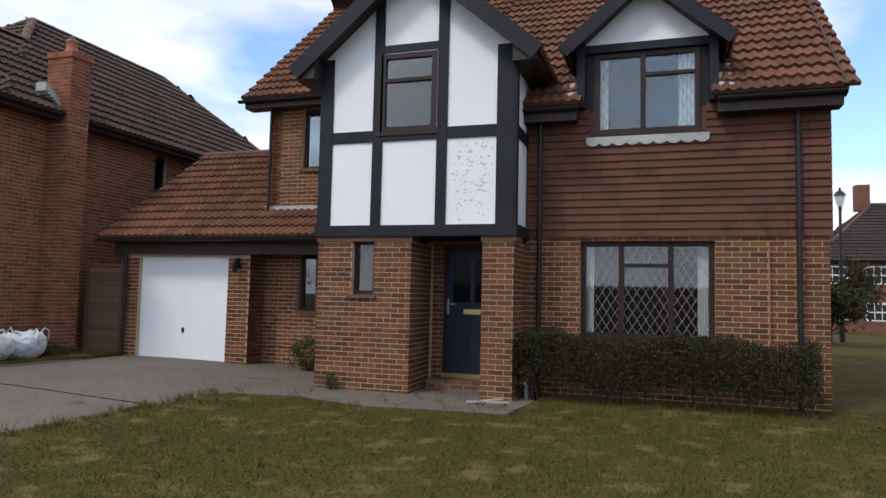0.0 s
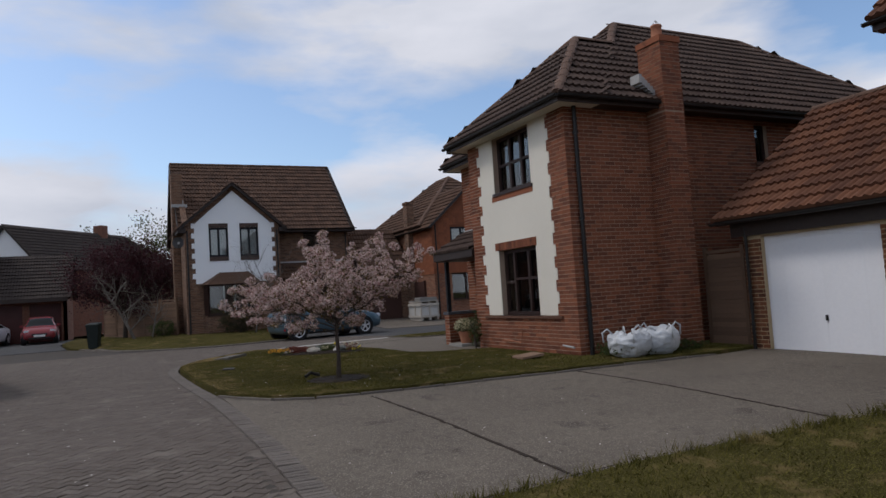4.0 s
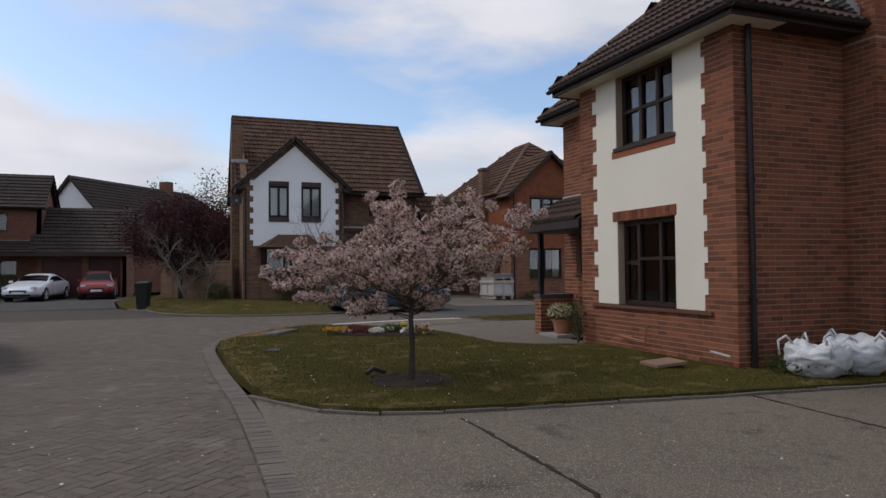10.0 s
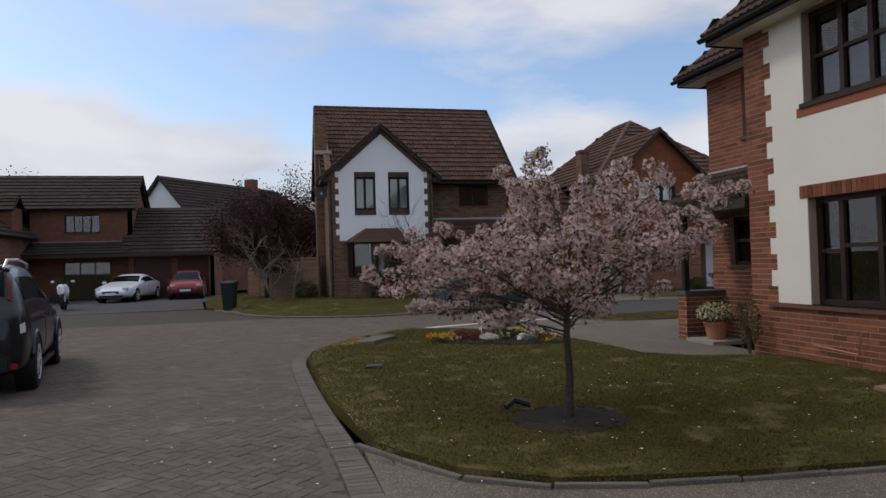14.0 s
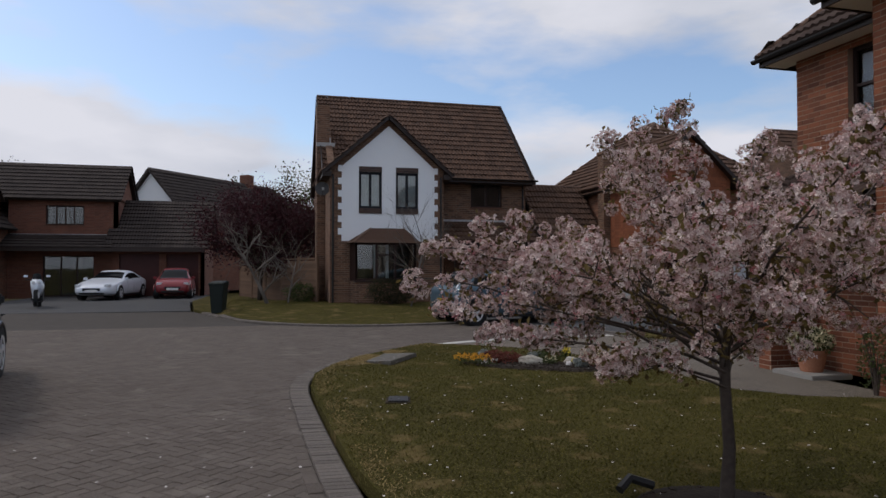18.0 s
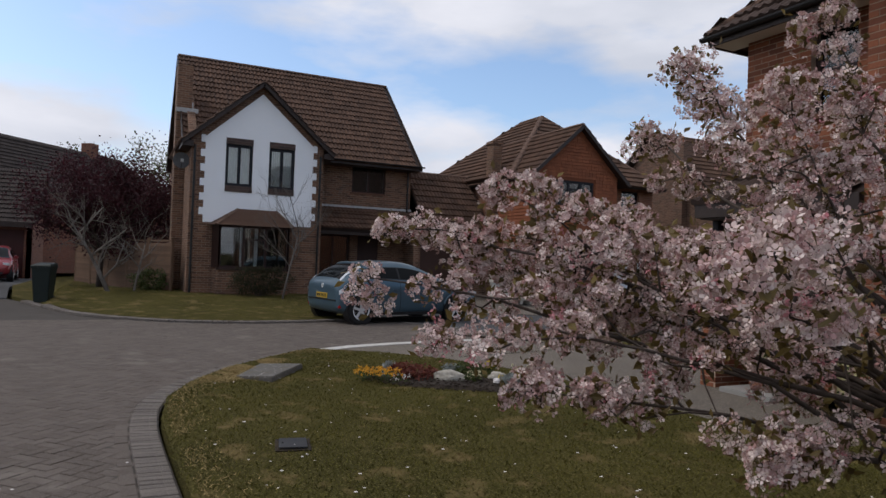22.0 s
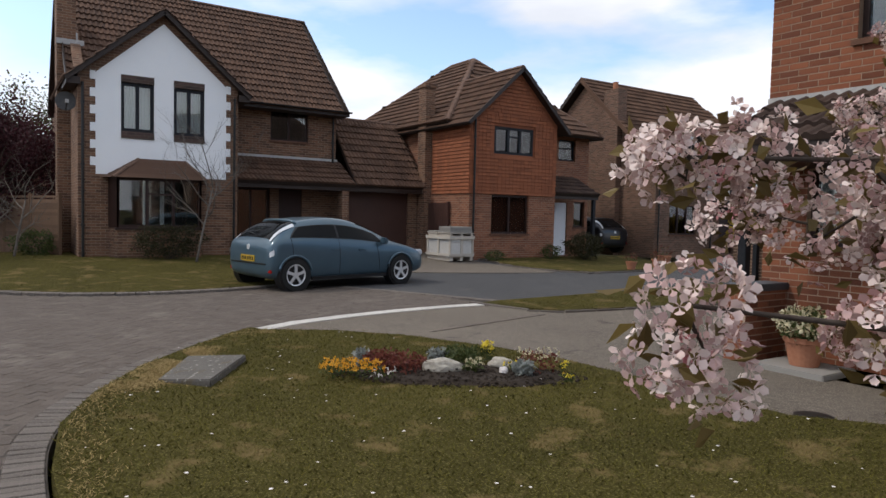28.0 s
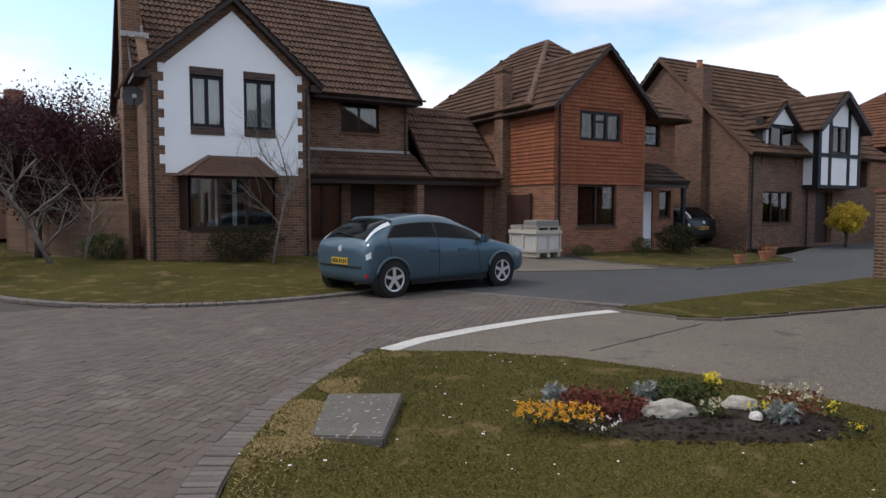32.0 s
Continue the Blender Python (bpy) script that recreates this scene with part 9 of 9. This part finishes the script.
def rock(label, x, y, sx, sy, sz, seed, turn, material):
    bm = bmesh.new()
    bmesh.ops.create_icosphere(bm, subdivisions=3, radius=1.0)
    for v in bm.verts:
        k = 1 + 0.22 * noise.noise(v.co * 1.6 + Vector((seed, 0, 0))) + 0.1 * noise.noise(v.co * 4 + Vector((seed, 5, 0)))
        v.co = Vector((v.co.x * sx * k, v.co.y * sy * k, max(-0.3, v.co.z) * sz * k))
    me = bpy.data.meshes.new("rock")
    bm.to_mesh(me)
    bm.free()
    me.materials.append(material)
    ob = tagged(new("rock", me), label, "rock", "rocks in the bed")
    ob.matrix_basis = pose(x, y, 0.13, 0, 0, turn)


ROCKM = mat("pale limestone", (0.25, 0.225, 0.185), (0.46, 0.43, 0.37), 0.9, 4, 30, 0.5, 0.6)
rock("long pale limestone rock in the flower bed", -18.68, 5.62, 0.2, 0.08, 0.085, 1, 60, ROCKM)
rock("small pale rock in the flower bed", -18.52, 6.2, 0.13, 0.06, 0.075, 2, 30, ROCKM)
rock("small white stone in the flower bed", -18.3, 6.05, 0.05, 0.04, 0.04, 3, 0, PETALWHITE)


# potted plants
def pot(label, x, y, z, r, h, flower, leafm, seed, material, n=500):
    t = thing("plant_pot", label, "plant pot", at=(x, y, z))
    part("pot", B().lathe((0, 0, 0), [(r * 0.68, 0), (r * 0.72, 0.02), (r * 0.95, h * 0.8), (r * 1.04, h * 0.82), (r * 1.05, h), (r * 0.92, h), (r * 0.9, h * 0.9)], 24), material, t, smooth=False)
    if flower:
        rng = np.random.default_rng(seed)
        d = rng.normal(size=(n, 3)); d /= np.linalg.norm(d, axis=1)[:, None]
        p = d * rng.uniform(0.6, 1.0, n)[:, None] * np.array((r * 1.45, r * 1.45, r * 1.0)) + np.array((0, 0, h + r * 0.55))
        p = p[p[:, 2] > h * 0.75]
        v, f = leaves_mesh(p, 0.055, rng)
        ob = new("foliage", raw("foliage", v, f, leafm)); ob.parent = t
        q = p[d[:len(p), 2] > -0.4][: n // 2] * np.array((1.03, 1.03, 1.02))
        v, f = leaves_mesh(q, 0.06, rng, 2)
        ob = new("bloom", raw("bloom", v, f, flower)); ob.parent = t
    return t


tagged(part("plinth", B().box(-17.6, -16.85, 8.85, 9.5, 0.0, 0.07), GREYSTONE, bevel=0.01), "low stone slab under the potted plant", "slab")
pot("terracotta pot with a cream variegated plant", -17.22, 9.18, 0.07, 0.2, 0.3, CREAMFLOWER, BUSHLEAF, 5, TERRA, 700)
pot("terracotta pot at the lawn corner", -27.3, 18.14, 0.05, 0.16, 0.24, REDLEAF, BUSHLEAF, 6, TERRA, 60)
pot("terracotta pot with red plant at the lawn corner", -27.68, 19.78, 0.05, 0.17, 0.26, REDLEAF, BUSHLEAF, 7, TERRA, 70)
pot("wide terracotta tub at the lawn corner", -28.45, 21.1, 0.05, 0.24, 0.3, REDLEAF, BUSHLEAF, 8, TERRA, 70)
yb = clump("shrub", "golden yellow ball shaped shrub by the door", "bush", (-30.2, 28.4, 0.0), (0.75, 0.75, 0.7), 5200, 0.09, YELLOWLEAF, 61)
yb.location.z = 0.55
part("stem", B().tube([(0, 0, -0.56), (0.05, 0.02, 0.2), (0, 0, 0.6)], [0.07, 0.06, 0.04], 7), BARK, yb)


# the brick garden wall with its black gate posts
WALLBRICK = mat("weathered brown brick", (0.065, 0.04, 0.028), (0.17, 0.105, 0.07), 0.92, 1.1, 40, 0.5, 0.5, vary=0.6)
gwall = thing("garden_wall", "weathered brown brick garden wall with black posts", "wall")
gm = part("wall", B().box(-23.38, -19.2, 17.28, 17.51, -0.05, 1.9), MORTAR_B, gwall)
bricks(fx(17.28), -23.38, -19.2, -0.05, 1.9, [], WALLBRICK, gm, 40, (-22.5, 17.3, 1))
part("coping", B().box(-23.42, -19.2, 17.24, 17.55, 1.9, 1.97), BRICK_F, gwall)
for x in (-22.75, -21.85):
    part("post", B().box(x - 0.05, x + 0.05, 17.16, 17.28, 0.0, 2.05), BLACKWOOD, gwall)

# satellite dish, lamp post, wall lamp, tap
dish = thing("satellite_dish", "grey satellite dish on the gable corner", "satellite dish", at=(-34.3, 3.72, 4.35))
db = B()
for q in range(24):
    for r0, r1 in ((0.0, 0.12), (0.12, 0.25)):
        w0, w1 = 2 * math.pi * q / 24, 2 * math.pi * (q + 1) / 24
        db.poly([(0.2 + 0.5 * r0 * r0, r0 * math.cos(w0), r0 * math.sin(w0)), (0.2 + 0.5 * r1 * r1, r1 * math.cos(w0), r1 * math.sin(w0)), (0.2 + 0.5 * r1 * r1, r1 * math.cos(w1), r1 * math.sin(w1)), (0.2 + 0.5 * r0 * r0, r0 * math.cos(w1), r0 * math.sin(w1))])
part("reflector", db, mat("dull grey dish", (0.07, 0.07, 0.072), (0.12, 0.12, 0.122), 0.6, 2, 20, 0.5, 0.1), dish, smooth=True)
part("bracket", B().tube([(0, 0.25, -0.1), (0.1, 0.05, -0.05), (0.2, 0, 0)], 0.02, 8), PLASTIC, dish)
part("arm", B().tube([(0.22, 0, -0.25), (0.55, 0, -0.05)], 0.012, 6), PLASTIC, dish)
part("receiver", B().box(0.52, 0.62, -0.04, 0.04, -0.09, 0.0), LEAD, dish)
lamp = thing("street_lamp", "black lantern street lamp beyond the lawn", "street lamp", at=(6.3, 30.0, 0.0))
part("column", B().lathe((0, 0, -0.3), [(0.11, 0), (0.10, 0.9), (0.07, 1.0), (0.05, 5.3), (0.08, 5.35), (0.05, 5.45)], 12), PLASTIC, lamp)
part("lantern_glass", B().lathe((0, 0, 5.15), [(0.1, 0), (0.2, 0.42)], 6), CLEARLAMP, lamp)
part("lantern_roof", B().lathe((0, 0, 5.57), [(0.24, 0), (0.12, 0.16), (0.05, 0.2), (0.03, 0.32)], 6), PLASTIC, lamp)
wlamp = thing("wall_lamp", "black lantern on the garage pillar", "wall lamp", at=(-7.92, 11.5, 1.85))
part("bracket", B().box(-0.03, 0.03, -0.02, 0.1, -0.05, 0.12), PLASTIC, wlamp)
part("lantern", B().lathe((0, -0.06, -0.16), [(0.04, 0), (0.07, 0.16), (0.08, 0.18), (0.02, 0.26)], 6), PLASTIC, wlamp)
tap = thing("standpipe", "pale outdoor tap on its post", "tap", at=(-2.1, 10.2, -0.1))
part("post", B().tube([(0, 0, 0), (0, 0, 0.3)], 0.03, 8), GREYSTONE, tap)
part("tap", B().tube([(0, 0, 0.27), (0, -0.1, 0.27), (0, -0.12, 0.22)], 0.015, 6), GREYSTONE, tap)
for k, (ox, oy, oa) in enumerate(((-2.75, 9.38, 0.5), (-2.55, 9.5, 0.75), (-2.45, 9.3, 0.3))):
    tagged(part("timber_offcut", B().beam((ox, oy, -0.06 + 0.012 * k), (ox + 0.3 * math.cos(oa), oy + 0.3 * math.sin(oa), -0.055 + 0.012 * k), 0.04, 0.018), PALEWOOD), "pale timber offcut lying on the path", "timber", "offcuts on the path")
# pipework and clips at the foot of the rendered front
pw = thing("wall_pipe", "low copper pipe along the brick plinth", "pipe")
part("pipe", B().tube([(-14.6, 8.74, 0.28), (-13.9, 8.74, 0.24), (-13.85, 8.74, 0.5)], 0.014, 6), TERRA, pw)
part("pipe", B().tube([(-12.4, 8.7, 0.25), (-12.05, 8.7, 0.22)], 0.02, 6), LEAD, pw)

# houses beyond the first plot and up the drive
house_h = thing("house", "distant red brick house with white windows", "house", "houses beyond", at=(13.0, 47.0, 0))
part("wall", B().box(-4.2, 6, 0, 8, -0.5, 4.0), BRICK_F, house_h)
hip_roof(house_h, -4.6, 6.4, -0.4, 8.4, 4.0, 42, TILE_F, (1, 1), 0, None, 0.03, "x")
for a, z in ((-3.2, 2.6), (-1.0, 2.6), (-3.2, 0.4), (-1.0, 0.4)):
    wn_ = part("window", B().box(a - 0.65, a + 0.65, -0.04, 0.02, z, z + 1.1), WHITE, house_h)
    for i in range(3):
        for j in range(2):
            # opaque panes, coloured near black for the dimness behind them
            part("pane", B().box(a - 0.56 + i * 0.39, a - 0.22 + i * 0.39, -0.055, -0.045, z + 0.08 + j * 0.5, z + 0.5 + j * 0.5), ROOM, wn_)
part("chimney", B().box(-1.2, -0.4, 3.5, 4.3, 7.5, 9.2), BRICK_F, house_h)
house_i = thing("house", "brick house with orange tiled roof up the drive", "house", "houses beyond")
part("wall", B().box(-40, -31, 37.5, 47, 0, 4.6), BRICK_E, house_i)
hip_roof(house_i, -40.5, -30.5, 37.0, 47.5, 4.5, 35, TILE_A, (1, 1), 0, None, 0.03, "y")
clump("shrub", "evergreen shrubs at the end of the drive", "bush", (-29.5, 35.0, 0.0), (1.2, 2.2, 1.3), 5000, 0.12, BUSHLEAF, 63)
